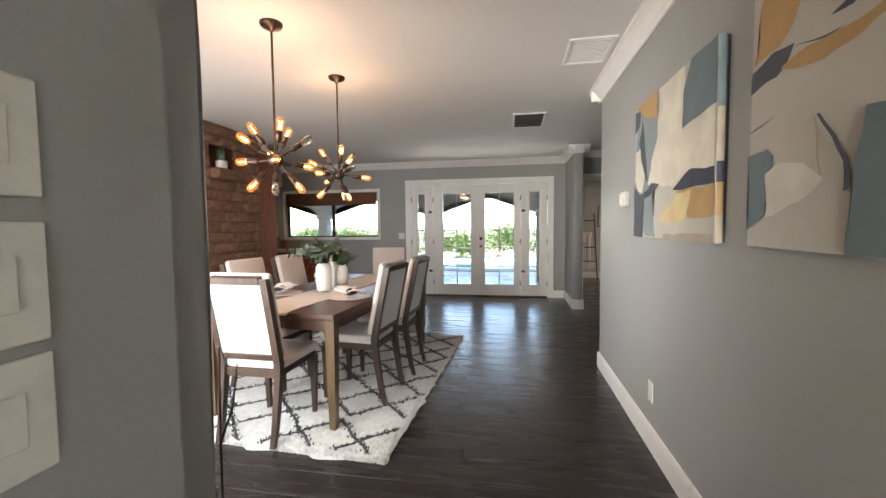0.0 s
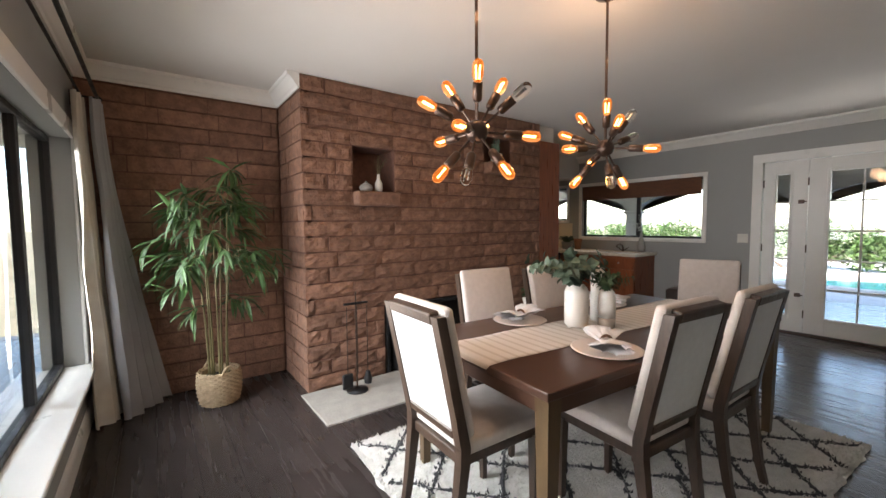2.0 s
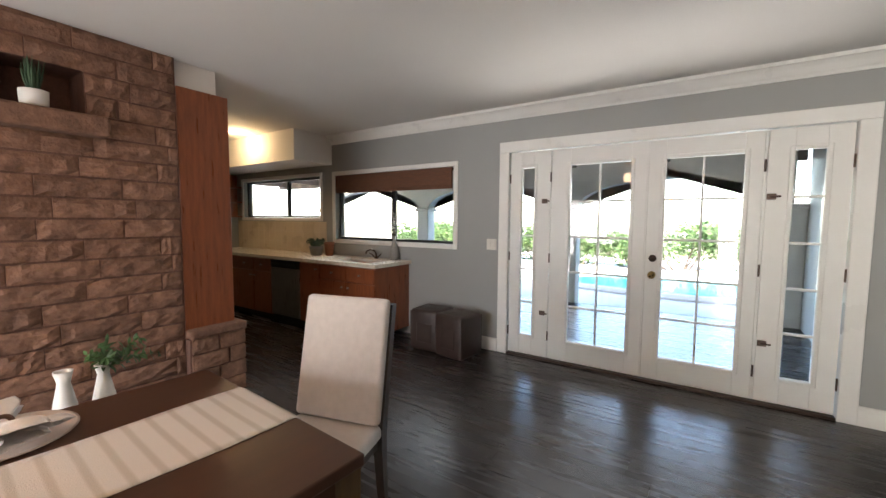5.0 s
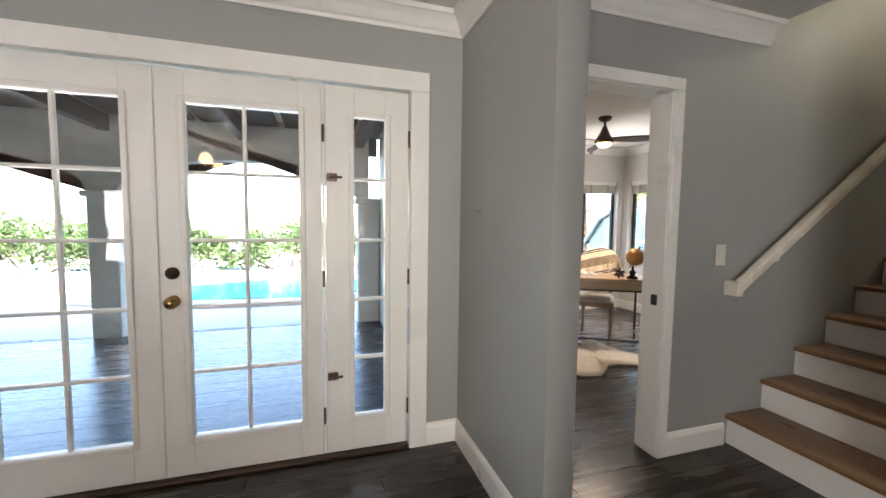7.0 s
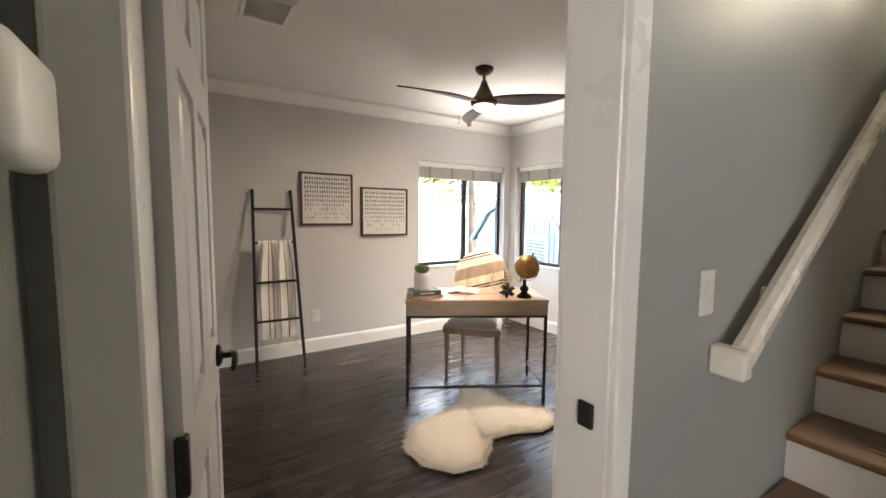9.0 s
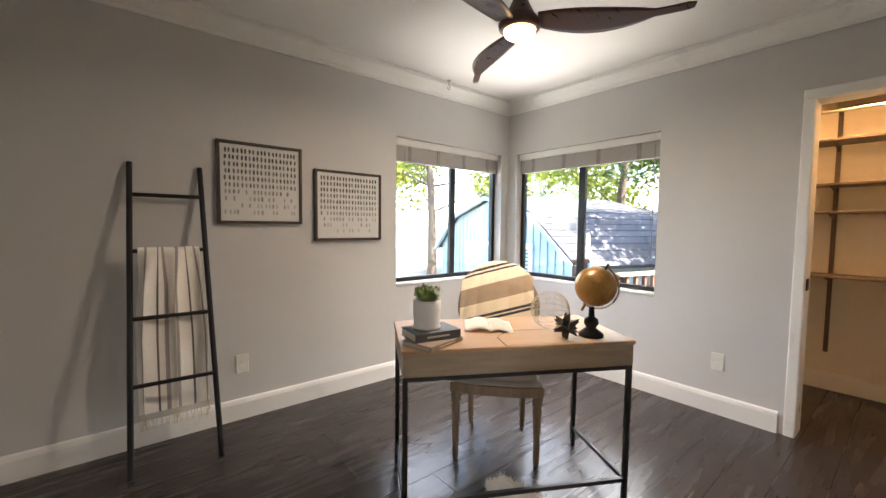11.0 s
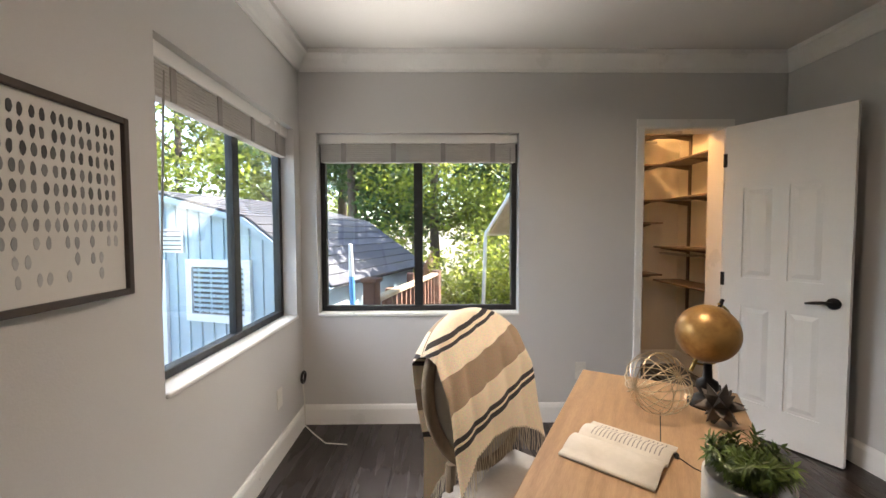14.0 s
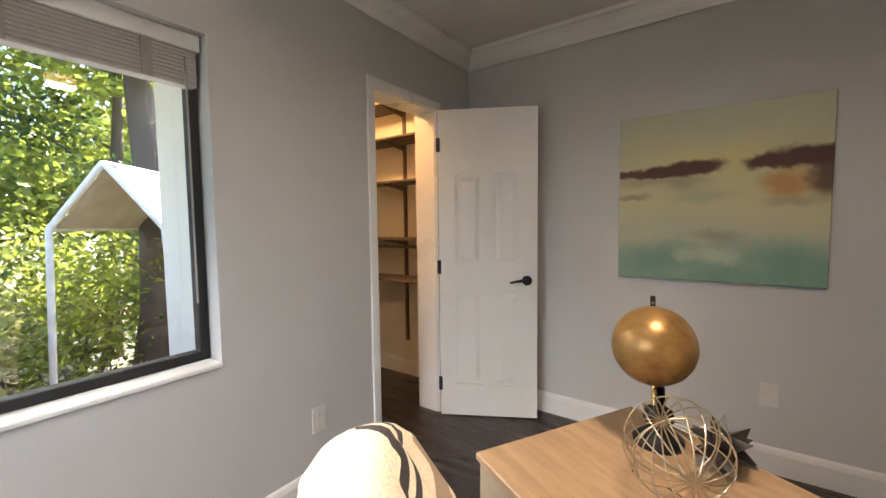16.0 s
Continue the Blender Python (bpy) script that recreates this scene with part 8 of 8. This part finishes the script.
def tree(x, y, z0, h, crown_r, seed, leaves, size, label, material):
    r = random.Random(seed)
    t = thing("tree", label, "tree", pose(x, y, z0), "trees behind the house")
    b = bmesh.new()
    lean = Vector((r.uniform(-0.4, 0.4), r.uniform(-0.4, 0.4), 0))
    pts = [Vector((0, 0, 0)) + lean * f * f + Vector((0.1 * math.sin(f * 5 + seed), 0.1 * math.cos(f * 4 + seed), h * f)) for f in [k / 8 for k in range(9)]]
    add_tube(b, pts, [0.14 * (1 - 0.75 * k / 8) * h / 6 + 0.02 for k in range(9)], 9)
    blobs = []
    for k in range(9):
        f = r.uniform(0.30, 0.98)
        p = pts[int(f * 8)]
        a = r.uniform(0, 6.28)
        tip = p + Vector((math.cos(a), math.sin(a), r.uniform(0.1, 0.7))) * crown_r * r.uniform(0.5, 1.0)
        add_tube(b, [p, p.lerp(tip, 0.5) + Vector((0, 0, 0.12)), tip], [0.045, 0.03, 0.012], 6)
        s = crown_r * r.uniform(0.35, 0.62)
        blobs.append((tip, (s, s, s * 0.75)))
    part("trunk", b, M_BARK, t, "", True)
    me = leaf_cloud(blobs, leaves, size, seed)
    me.materials.append(material)
    c = new("crown", me)
    c.parent = t
    return t


for k, (x, y, h, cr, lv, sz_) in enumerate(((14.5, 12.2, 7.5, 2.6, 9000, 0.10), (13.4, 9.6, 6.8, 2.4, 9000, 0.09), (16, 15.0, 8.5, 3.0, 8000, 0.12), (12.8, 7.2, 6.5, 2.3, 8000, 0.09), (11.0, 20.0, 8.0, 3.0, 8000, 0.12), (15.5, 6.0, 8, 2.8, 7000, 0.11),
                                           (18, 10.5, 10, 3.4, 7000, 0.14), (6.0, 22.0, 7.5, 2.8, 6000, 0.13), (17.5, 19.5, 9, 3.2, 6000, 0.14), (11.2, 5.4, 6.0, 2.2, 7000, 0.08), (20, 14, 11, 3.8, 6000, 0.16), (19.5, 5.0, 10, 3.6, 6000, 0.15))):
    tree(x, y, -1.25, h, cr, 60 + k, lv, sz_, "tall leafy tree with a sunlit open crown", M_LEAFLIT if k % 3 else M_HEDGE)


def shrub(x, y, z0, rx, ry, rz, seed, leaves, size, material, label):
    s = thing("shrub", label, "shrub", pose(x, y, z0), "shrubs in the garden")
    r = random.Random(seed)
    blobs = [((r.uniform(-rx, rx), r.uniform(-ry, ry), rz * r.uniform(0.35, 0.8)), (rx * 0.35 + 0.2, ry * 0.35 + 0.2, rz * 0.42)) for _ in range(8)]
    b = bmesh.new()
    for c, _ in blobs:
        add_tube(b, [(c[0] * 0.3, c[1] * 0.3, 0), (c[0] * 0.8, c[1] * 0.8, c[2] * 0.6), c], [0.03, 0.02, 0.008], 5)
    part("stems", b, M_BARK, s)
    me = leaf_cloud(blobs, leaves, size, seed)
    me.materials.append(material)
    c = new("foliage", me)
    c.parent = s


for k, x in enumerate((-9.5, -6.5, -3.6, -0.8, 2.0)):
    shrub(x, 17.2 + 0.3 * (k % 2), -0.075, 1.6, 0.6, 1.3, 90 + k, 4200, 0.075, M_HEDGE, "dense green hedge shrub beyond the pool")
for k, (x, y, rz) in enumerate(((10.2, 8.6, 2.3), (9.6, 7.0, 2.2), (11.6, 8.0, 2.8), (10.6, 10.2, 1.9), (8.4, 6.3, 1.8), (12.6, 11.4, 2.6))):
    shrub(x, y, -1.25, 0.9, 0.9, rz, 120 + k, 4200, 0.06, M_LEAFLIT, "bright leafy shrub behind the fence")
for k, (x, y) in enumerate(((3.4, 13.6), (5.0, 17.5))):
    shrub(x, y, -1.25, 0.9, 0.9, 1.9, 140 + k, 3500, 0.07, M_HEDGE, "green shrub beside the shed")

# blue barn shed
M_SHED = mat("pale_blue_siding", (0.43, 0.52, 0.55), 0.8, color2=(0.37, 0.46, 0.49), scale=3, bump=0.15, bump_scale=40)
M_SHINGLE = mat("grey_shingle", (0.075, 0.075, 0.085), 0.95, color2=(0.042, 0.042, 0.05), scale=10, bump=0.5, bump_scale=40, piece=0.25)
shed_m = Matrix.Translation((6.69, 10.94, -1.25)) @ Matrix(((0.953, 0.30, 0, 0), (-0.30, 0.953, 0, 0), (0, 0, 1, 0), (0, 0, 0, 1)))
shed = thing("garden_shed", "pale blue barn shed with a gambrel shingle roof", "shed", shed_m)
SW, SD, EZ, BZ, PZ = 5.2, 2.9, 2.07, 2.70, 3.05
prof = [(0, 0), (SW, 0), (SW, EZ), (SW * 0.80, BZ), (SW * 0.5, PZ), (SW * 0.20, BZ), (0, EZ)]
b = bmesh.new()
f = [b.verts.new((0, y, z)) for y, z in prof]
g = [b.verts.new((SD, y, z)) for y, z in prof]
b.faces.new(f)
b.faces.new(g[::-1])
for k in range(len(prof)):
    j = (k + 1) % len(prof)
    b.faces.new((f[k], g[k], g[j], f[j]))
part("wall", b, M_SHED, shed)
for k in range(26):
    y = 0.1 + k * 0.2
    zt = EZ + (BZ - EZ) * min(1, min(y, SW - y) / (SW * 0.2)) + (PZ - BZ) * max(0, (min(y, SW - y) - SW * 0.2) / (SW * 0.3))
    part("batten", box((-0.02, y - 0.018, 0.02), (0.0, y + 0.018, zt - 0.06)), M_SHED, shed)
roof_p = [(-0.16, EZ - 0.16), (SW * 0.2 - 0.02, BZ + 0.02), (SW * 0.5, PZ + 0.04), (SW * 0.8 + 0.02, BZ + 0.02), (SW + 0.16, EZ - 0.16)]
for k in range(4):
    (y0, z0), (y1, z1) = roof_p[k], roof_p[k + 1]
    v = Vector((0, y1 - y0, z1 - z0))
    nrm = Vector((0, -v.z, v.y)).normalized()
    if nrm.z < 0:
        nrm = -nrm
    b = bmesh.new()
    q = [Vector((-0.15, y0, z0)), Vector((SD + 0.15, y0, z0)), Vector((SD + 0.15, y1, z1)), Vector((-0.15, y1, z1))]
    lo_v = [b.verts.new(p) for p in q]
    hi_v = [b.verts.new(p + nrm * 0.05) for p in q]
    b.faces.new(lo_v[::-1])
    b.faces.new(hi_v)
    for i in range(4):
        b.faces.new((lo_v[i], lo_v[(i + 1) % 4], hi_v[(i + 1) % 4], hi_v[i]))
    rp_ = part("roof", b, M_SHINGLE, shed, "grey shingle roof slope")
    rows = max(3, int(v.length / 0.17))
    if k < 2:
        for r_ in range(rows):
            for c in range(8):
                a0 = -0.15 + c * (SD + 0.3) / 8
                base = q[0] + v * (r_ / rows) + nrm * 0.051
                e1 = v.normalized() * (v.length / rows * 1.08)
                b = bmesh.new()
                p0 = Vector((a0 + 0.004, base.y, base.z))
                p1 = p0 + Vector(((SD + 0.3) / 8 - 0.008, 0, 0))
                pts_ = [p0 + nrm * 0.012, p1 + nrm * 0.012, p1 + e1, p0 + e1]
                vv = [b.verts.new(p) for p in pts_] + [b.verts.new(p - nrm * 0.01) for p in pts_]
                b.faces.new(vv[:4])
                b.faces.new((vv[0], vv[4], vv[5], vv[1]))
                part("shingle", b, M_SHINGLE, rp_)
for k in range(4):
    (y0, z0), (y1, z1) = roof_p[k], roof_p[k + 1]
    part("bargeboard", tube([(-0.13, y0, z0 - 0.01), (-0.13, y1, z1 - 0.01)], 0.05, 4), M_SHED, shed)
vt = part("vent", box((-0.03, 2.15, 2.30), (-0.005, 2.62, 2.62)), M_TRIM, shed, "white louvred vent")
for k in range(5):
    part("louvre", box((-0.045, 2.18, -0.008), (-0.02, 2.59, 0.008), pose(0, 0, 2.34 + k * 0.06, 0, 0, 0)), M_VENT, vt)
wn_ = part("window", box((-0.02, 1.15, 1.50), (-0.004, 2.0, 2.12)), M_VENT, shed, "louvred shed window")
b = bmesh.new()
for lo, hi in (((1.05, 1.40), (1.15, 2.22)), ((2.0, 1.40), (2.1, 2.22)), ((1.15, 2.12), (2.0, 2.22)), ((1.15, 1.40), (2.0, 1.50))):
    add_box(b, (-0.05, lo[0], lo[1]), (-0.004, hi[0], hi[1]))
part("window_trim", b, M_TRIM, wn_, "white window trim")
for k in range(9):
    part("louvre", box((-0.035, 1.16, 1.53 + k * 0.066), (-0.015, 1.99, 1.565 + k * 0.066)), M_SHED, wn_)
dr = part("door", box((-0.025, 2.55, 0.05), (-0.004, 3.5, 2.1)), M_SHED, shed, "pale blue shed door")
b = bmesh.new()
for lo, hi in (((2.45, 0.05), (2.55, 2.2)), ((3.5, 0.05), (3.6, 2.2)), ((2.55, 2.1), (3.5, 2.2))):
    add_box(b, (-0.05, lo[0], lo[1]), (-0.004, hi[0], hi[1]))
part("door_trim", b, M_TRIM, dr, "white door trim")
part("latch", box((-0.06, 2.62, 1.05), (-0.02, 2.72, 1.09)), M_BLACK, dr, "black latch")

# fence and deck rail
M_FENCE = mat("red_brown_fence_board", (0.19, 0.09, 0.055), 0.85, color2=(0.12, 0.06, 0.04), scale=7, bump=0.3, stretch=(8, 8, 1), piece=0.2)
fen = thing("fence", "red-brown board fence running down the garden", "fence", pose(6.35, 10.05, -1.25, 0, 0, -4))
for k in range(32):
    part("board", box((k * 0.15, 0, 0.02), (k * 0.15 + 0.14, 0.022, 1.72 + 0.02 * math.sin(k * 3.1) + 0.012 * k), bevel=0.003), M_FENCE, fen)
for z in (0.4, 1.45):
    part("rail", box((0, 0.022, z), (4.85, 0.07, z + 0.09)), M_FENCE, fen)
for k in range(4):
    part("post", box((k * 1.6 - 0.05, 0.03, 0), (k * 1.6 + 0.05, 0.13, 1.95), bevel=0.006), M_FENCE, fen)
dkr = thing("deck_rail", "brown deck rail with a square post", "railing", pose(5.55, 10.20, -1.25, 0, 0, -14))
part("post", box((-0.06, -0.06, 0), (0.06, 0.06, 2.12), bevel=0.006), M_FENCE, dkr)
part("post_cap", box((-0.08, -0.08, 2.12), (0.08, 0.08, 2.16), bevel=0.01), M_FENCE, dkr)
part("top_rail", box((0.06, -0.05, 1.93), (2.3, 0.05, 1.97), bevel=0.005), M_OAKSIDE, dkr, "sunlit weathered cap rail")
for k in range(14):
    part("baluster", box((0.12 + k * 0.155, -0.02, 0.3), (0.16 + k * 0.155, 0.02, 1.93)), M_FENCE, dkr)
part("post", box((2.3, -0.06, 0), (2.42, 0.06, 2.0), bevel=0.006), M_FENCE, dkr)
tagged(part("deck", box((4.86, 8.77, -1.24), (8.0, 10.3, -0.35)), M_OAKSIDE), "weathered timber deck outside the office", "deck", kind="structure")

# white frame canopy
cn = thing("frame_canopy", "white metal frame canopy with beige canvas roof", "canopy", pose(8.35, 8.42, -0.35, 0, 0, -48))
M_WHITEM = mat("white_painted_tube", (0.74, 0.73, 0.70), 0.45, scale=10)
M_CANVASR = mat("beige_canvas", (0.50, 0.44, 0.36), 0.9, color2=(0.40, 0.34, 0.27), scale=6, bump=0.3)
CL, CWD, CEZ, CRZ = 2.3, 0.55, 1.62, 2.30
for x in (0, CL):
    for y in (-CWD, CWD):
        part("post", rod((x, y * 1.12, 0), (x, y, CEZ), 0.032), M_WHITEM, cn)
        part("rafter", rod((x, y, CEZ), (x, 0, CRZ), 0.032), M_WHITEM, cn)
part("ridge", rod((0, 0, CRZ), (CL, 0, CRZ), 0.026), M_WHITEM, cn)
for y in (-CWD, CWD):
    part("plate", rod((0, y, CEZ), (CL, y, CEZ), 0.026), M_WHITEM, cn)
    part("canvas_roof", sheet(lambda u, v, y=y: Vector((0.06 + (CL - 0.1) * u, y * v, CRZ - 0.01 - (CRZ - CEZ) * v - 0.07 * math.sin(u * 3.14) * math.sin(v * 3.14) + 0.02 * noise.noise(Vector((u * 6, v * 5, y))))), 16, 10, 0.006), M_CANVASR, cn, "sagging beige canvas", True)
part("canvas_end", sheet(lambda u, v: Vector((CL - 0.06 + 0.04 * noise.noise(Vector((u * 4, v * 4, 3))), (u * 2 - 1) * CWD * (1 - v), CEZ - 0.12 * (1 - v) + (CRZ - CEZ) * v)), 10, 8, 0.006), M_CANVASR, cn, "beige canvas gable", True)
stump = thing("old_tree", "broad dark leaning tree behind the canopy", "tree", pose(9.55, 7.55, -1.25))
part("bark", tube([(0, 0, 0), (0.03, 0.02, 0.6), (0.02, -0.04, 1.4), (0.10, -0.06, 2.4), (0.22, -0.02, 3.6), (0.3, 0.1, 5.2)], [0.46, 0.36, 0.29, 0.25, 0.21, 0.13], 14), M_BARK, stump, "", True)
stump_crown = leaf_cloud([((0.5, 0.3, 5.2), (1.5, 1.5, 0.9)), ((-0.4, 0.6, 5.8), (1.2, 1.2, 0.8))], 3000, 0.11, 77)
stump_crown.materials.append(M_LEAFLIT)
new("crown", stump_crown).parent = stump
ft = thing("folded_parasol", "tall blue and white pole leaning by the shed", "pole", pose(6.55, 10.55, -1.25, 0, -6, 0))
M_BLUEP = mat("blue_pole", (0.10, 0.30, 0.62), 0.5, scale=10)
part("pole", rod((0, 0, 0), (0, 0, 2.1), 0.03), M_BLUEP, ft)
part("tip", rod((0, 0, 2.1), (0, 0, 2.45), 0.03, 0.02), M_WHITEM, ft)

# courtyard wall outside the dining window
tagged(part("courtyard_ground", box((-8, -8, -1.24), (-0.8, SY - 0.16, -0.12)), M_PAVE), "pale concrete courtyard", "pavement", kind="structure")
tagged(part("courtyard_wall", box((-8, -1.9, -0.12), (-0.8, -1.7, 2.4), bevel=0.02), M_STUCCO), "cream stucco courtyard wall", "wall", kind="structure")
# eave added to shut out sky and sun; its depth keeps sun off the floor
tagged(part("sun_block_eave", box((-8, -0.7, 2.42), (-0.8, SY - 0.215, 2.52)), M_STUCCO), "added cream stucco eave that keeps sun and sky off the window", "roof", kind="structure")
pc = thing("porch_column", "cream stucco porch column outside the window", "column", pose(-4.3, -0.6, -0.12))
part("shaft", box((-0.16, -0.16, 0), (0.16, 0.16, 2.53), bevel=0.02), M_STUCCO, pc)
part("foot", box((-0.2, -0.2, 0), (0.2, 0.2, 0.18), bevel=0.02), M_STUCCO, pc)


# ---------------------------------------------------------------- single blocks and boards
def block_mesh(length, height, depth, seed, rough):
    """A split-face block: its broken face looks along +x; 0 lies at the face."""
    bm = bmesh.new()
    nu, nv = 7, 4
    grid = []
    for i in range(nu + 1):
        row = []
        for j in range(nv + 1):
            y, z = (i / nu - 0.5) * length, (j / nv - 0.5) * height
            edge = i in (0, nu) or j in (0, nv)
            d = rough * ((0.6 * noise.noise(Vector((y * 14, z * 22, seed * 7.3))) + 0.5 * noise.noise(Vector((y * 37, z * 45, seed * 3.1)))) + (0 if not edge else -0.55))
            row.append(bm.verts.new((d, y, z)))
        grid.append(row)
    for i in range(nu):
        for j in range(nv):
            bm.faces.new((grid[i][j], grid[i + 1][j], grid[i + 1][j + 1], grid[i][j + 1]))
    rim = [grid[i][0] for i in range(nu + 1)] + [grid[nu][j] for j in range(1, nv + 1)] + [grid[i][nv] for i in range(nu - 1, -1, -1)] + [grid[0][j] for j in range(nv - 1, 0, -1)]
    back = [bm.verts.new((-depth, v.co.y, v.co.z)) for v in rim]
    for k in range(len(rim)):
        j = (k + 1) % len(rim)
        bm.faces.new((rim[k], rim[j], back[j], back[k]))
    bmesh.ops.recalc_face_normals(bm, faces=bm.faces)
    me = bpy.data.meshes.new("block")
    bm.to_mesh(me)
    bm.free()
    me.materials.append(M_BLOCK)
    return me


BLOCKS = {}
rng = random.Random(77)
GAP = 0.013


def lay(parent, a0, a1, rows, place, holes, rough, length=0.405):
    """Courses of blocks between a0 and a1 along a wall, left out at the holes."""
    for r in range(rows):
        z0, z1 = r * COURSE, (r + 1) * COURSE
        if z1 > CZ + 0.01:
            break
        free = [(a0, a1)]
        for h in holes:
            if min(z1, h[3]) - max(z0, h[2]) > COURSE * 0.5:
                free = [s for f0, f1 in free for s in ((f0, min(h[0], f1)), (max(h[1], f0), f1)) if s[1] - s[0] > 0.03]
        start = a0 - (0 if r % 2 == 0 else length / 2) - (0.13 if r % 3 == 2 else 0)
        k = 0
        while start + k * length < a1:
            s0, s1 = start + k * length, start + (k + 1) * length
            k += 1
            for f0, f1 in free:
                b0, b1 = max(s0, f0), min(s1, f1)
                if b1 - b0 < 0.022:
                    continue
                ln = round((b1 - b0 - GAP) / 0.02) * 0.02
                ln = max(0.012, min(ln, b1 - b0 - GAP * 0.5))
                key = (round(ln, 3), rng.randrange(4), rough)
                if key not in BLOCKS:
                    BLOCKS[key] = block_mesh(ln, COURSE - GAP, 0.035, rng.random() * 20, rough)
                o = new("block", BLOCKS[key])
                o.parent = parent
                o.matrix_basis = place((b0 + b1) / 2, (z0 + z1) / 2)


lay(chim, 2.43, 5.20, 20, lambda a, z: pose(CX - rng.uniform(0.0, 0.006), a, z), NICHES, 0.021)
lay(recess, SY, 2.43, 20, lambda a, z: pose(BX, a, z), [], 0.005)
lay(cheek, BX + 0.002, CX - 0.004, 20, lambda a, z: pose(a, 2.43, z, 0, 0, -90), [], 0.006)
lay(low, 5.205, 5.62, 4, lambda a, z: pose(CX + 0.06, a, z), [], 0.012)
for r in range(1):
    part("cap", box((CX - 0.26, 5.203, 0.495), (CX + 0.075, 5.62, 0.56), bevel=0.015, segments=2), M_BLOCK, low)

PLANK_W = 0.187
near_boards, far_boards = [], []
boards_rng = random.Random(31)
y = -2.1
row = 0
while y < 10.6:
    x = -7.1 - boards_rng.uniform(0, 1.4)
    while x < 6.5:
        ln = boards_rng.choice((1.2, 1.5, 1.8))
        x1 = min(x + ln, 6.5)
        in_dining = -3.5 < (x + x1) / 2 < 1.2 and 0.9 < y < 7.7
        in_office = 0.9 < (x + x1) / 2 < 4.9 and 7.1 < y < 10.6
        (near_boards if in_dining or in_office else far_boards).append((max(x, -7.1), x1, y, min(y + PLANK_W, 10.66)))
        x = x1
    y += PLANK_W
    row += 1
PLANKS = {}
for x0, x1, y0, y1 in near_boards:
    key = (round(x1 - x0, 3), round(y1 - y0, 3))
    if key not in PLANKS:
        bm = box((-key[0] / 2 + 0.0005, -key[1] / 2 + 0.0005, -0.014), (key[0] / 2 - 0.0005, key[1] / 2 - 0.0005, 0.0), bevel=0.0011)
        me = bpy.data.meshes.new("plank")
        bm.to_mesh(me)
        bm.free()
        me.materials.append(M_FLOOR)
        PLANKS[key] = me
    o = new("plank", PLANKS[key])
    o.parent = slab
    o.location = ((x0 + x1) / 2, (y0 + y1) / 2, 0)
verts, faces = [], []
for x0, x1, y0, y1 in far_boards:
    o = len(verts)
    e = 0.002
    verts += [(x0 + e, y0 + e, 0), (x1 - e, y0 + e, 0), (x1 - e, y1 - e, 0), (x0 + e, y1 - e, 0), (x0, y0, -0.014), (x1, y0, -0.014), (x1, y1, -0.014), (x0, y1, -0.014)]
    faces += [(o, o + 1, o + 2, o + 3), (o, o + 4, o + 5, o + 1), (o + 1, o + 5, o + 6, o + 2), (o + 2, o + 6, o + 7, o + 3), (o + 3, o + 7, o + 4, o)]
me = bpy.data.meshes.new("planks")
me.from_pydata(verts, [], faces)
me.materials.append(M_FLOORX)
o = new("planks", me)
o.parent = slab
tagged(o, kind="stuff")
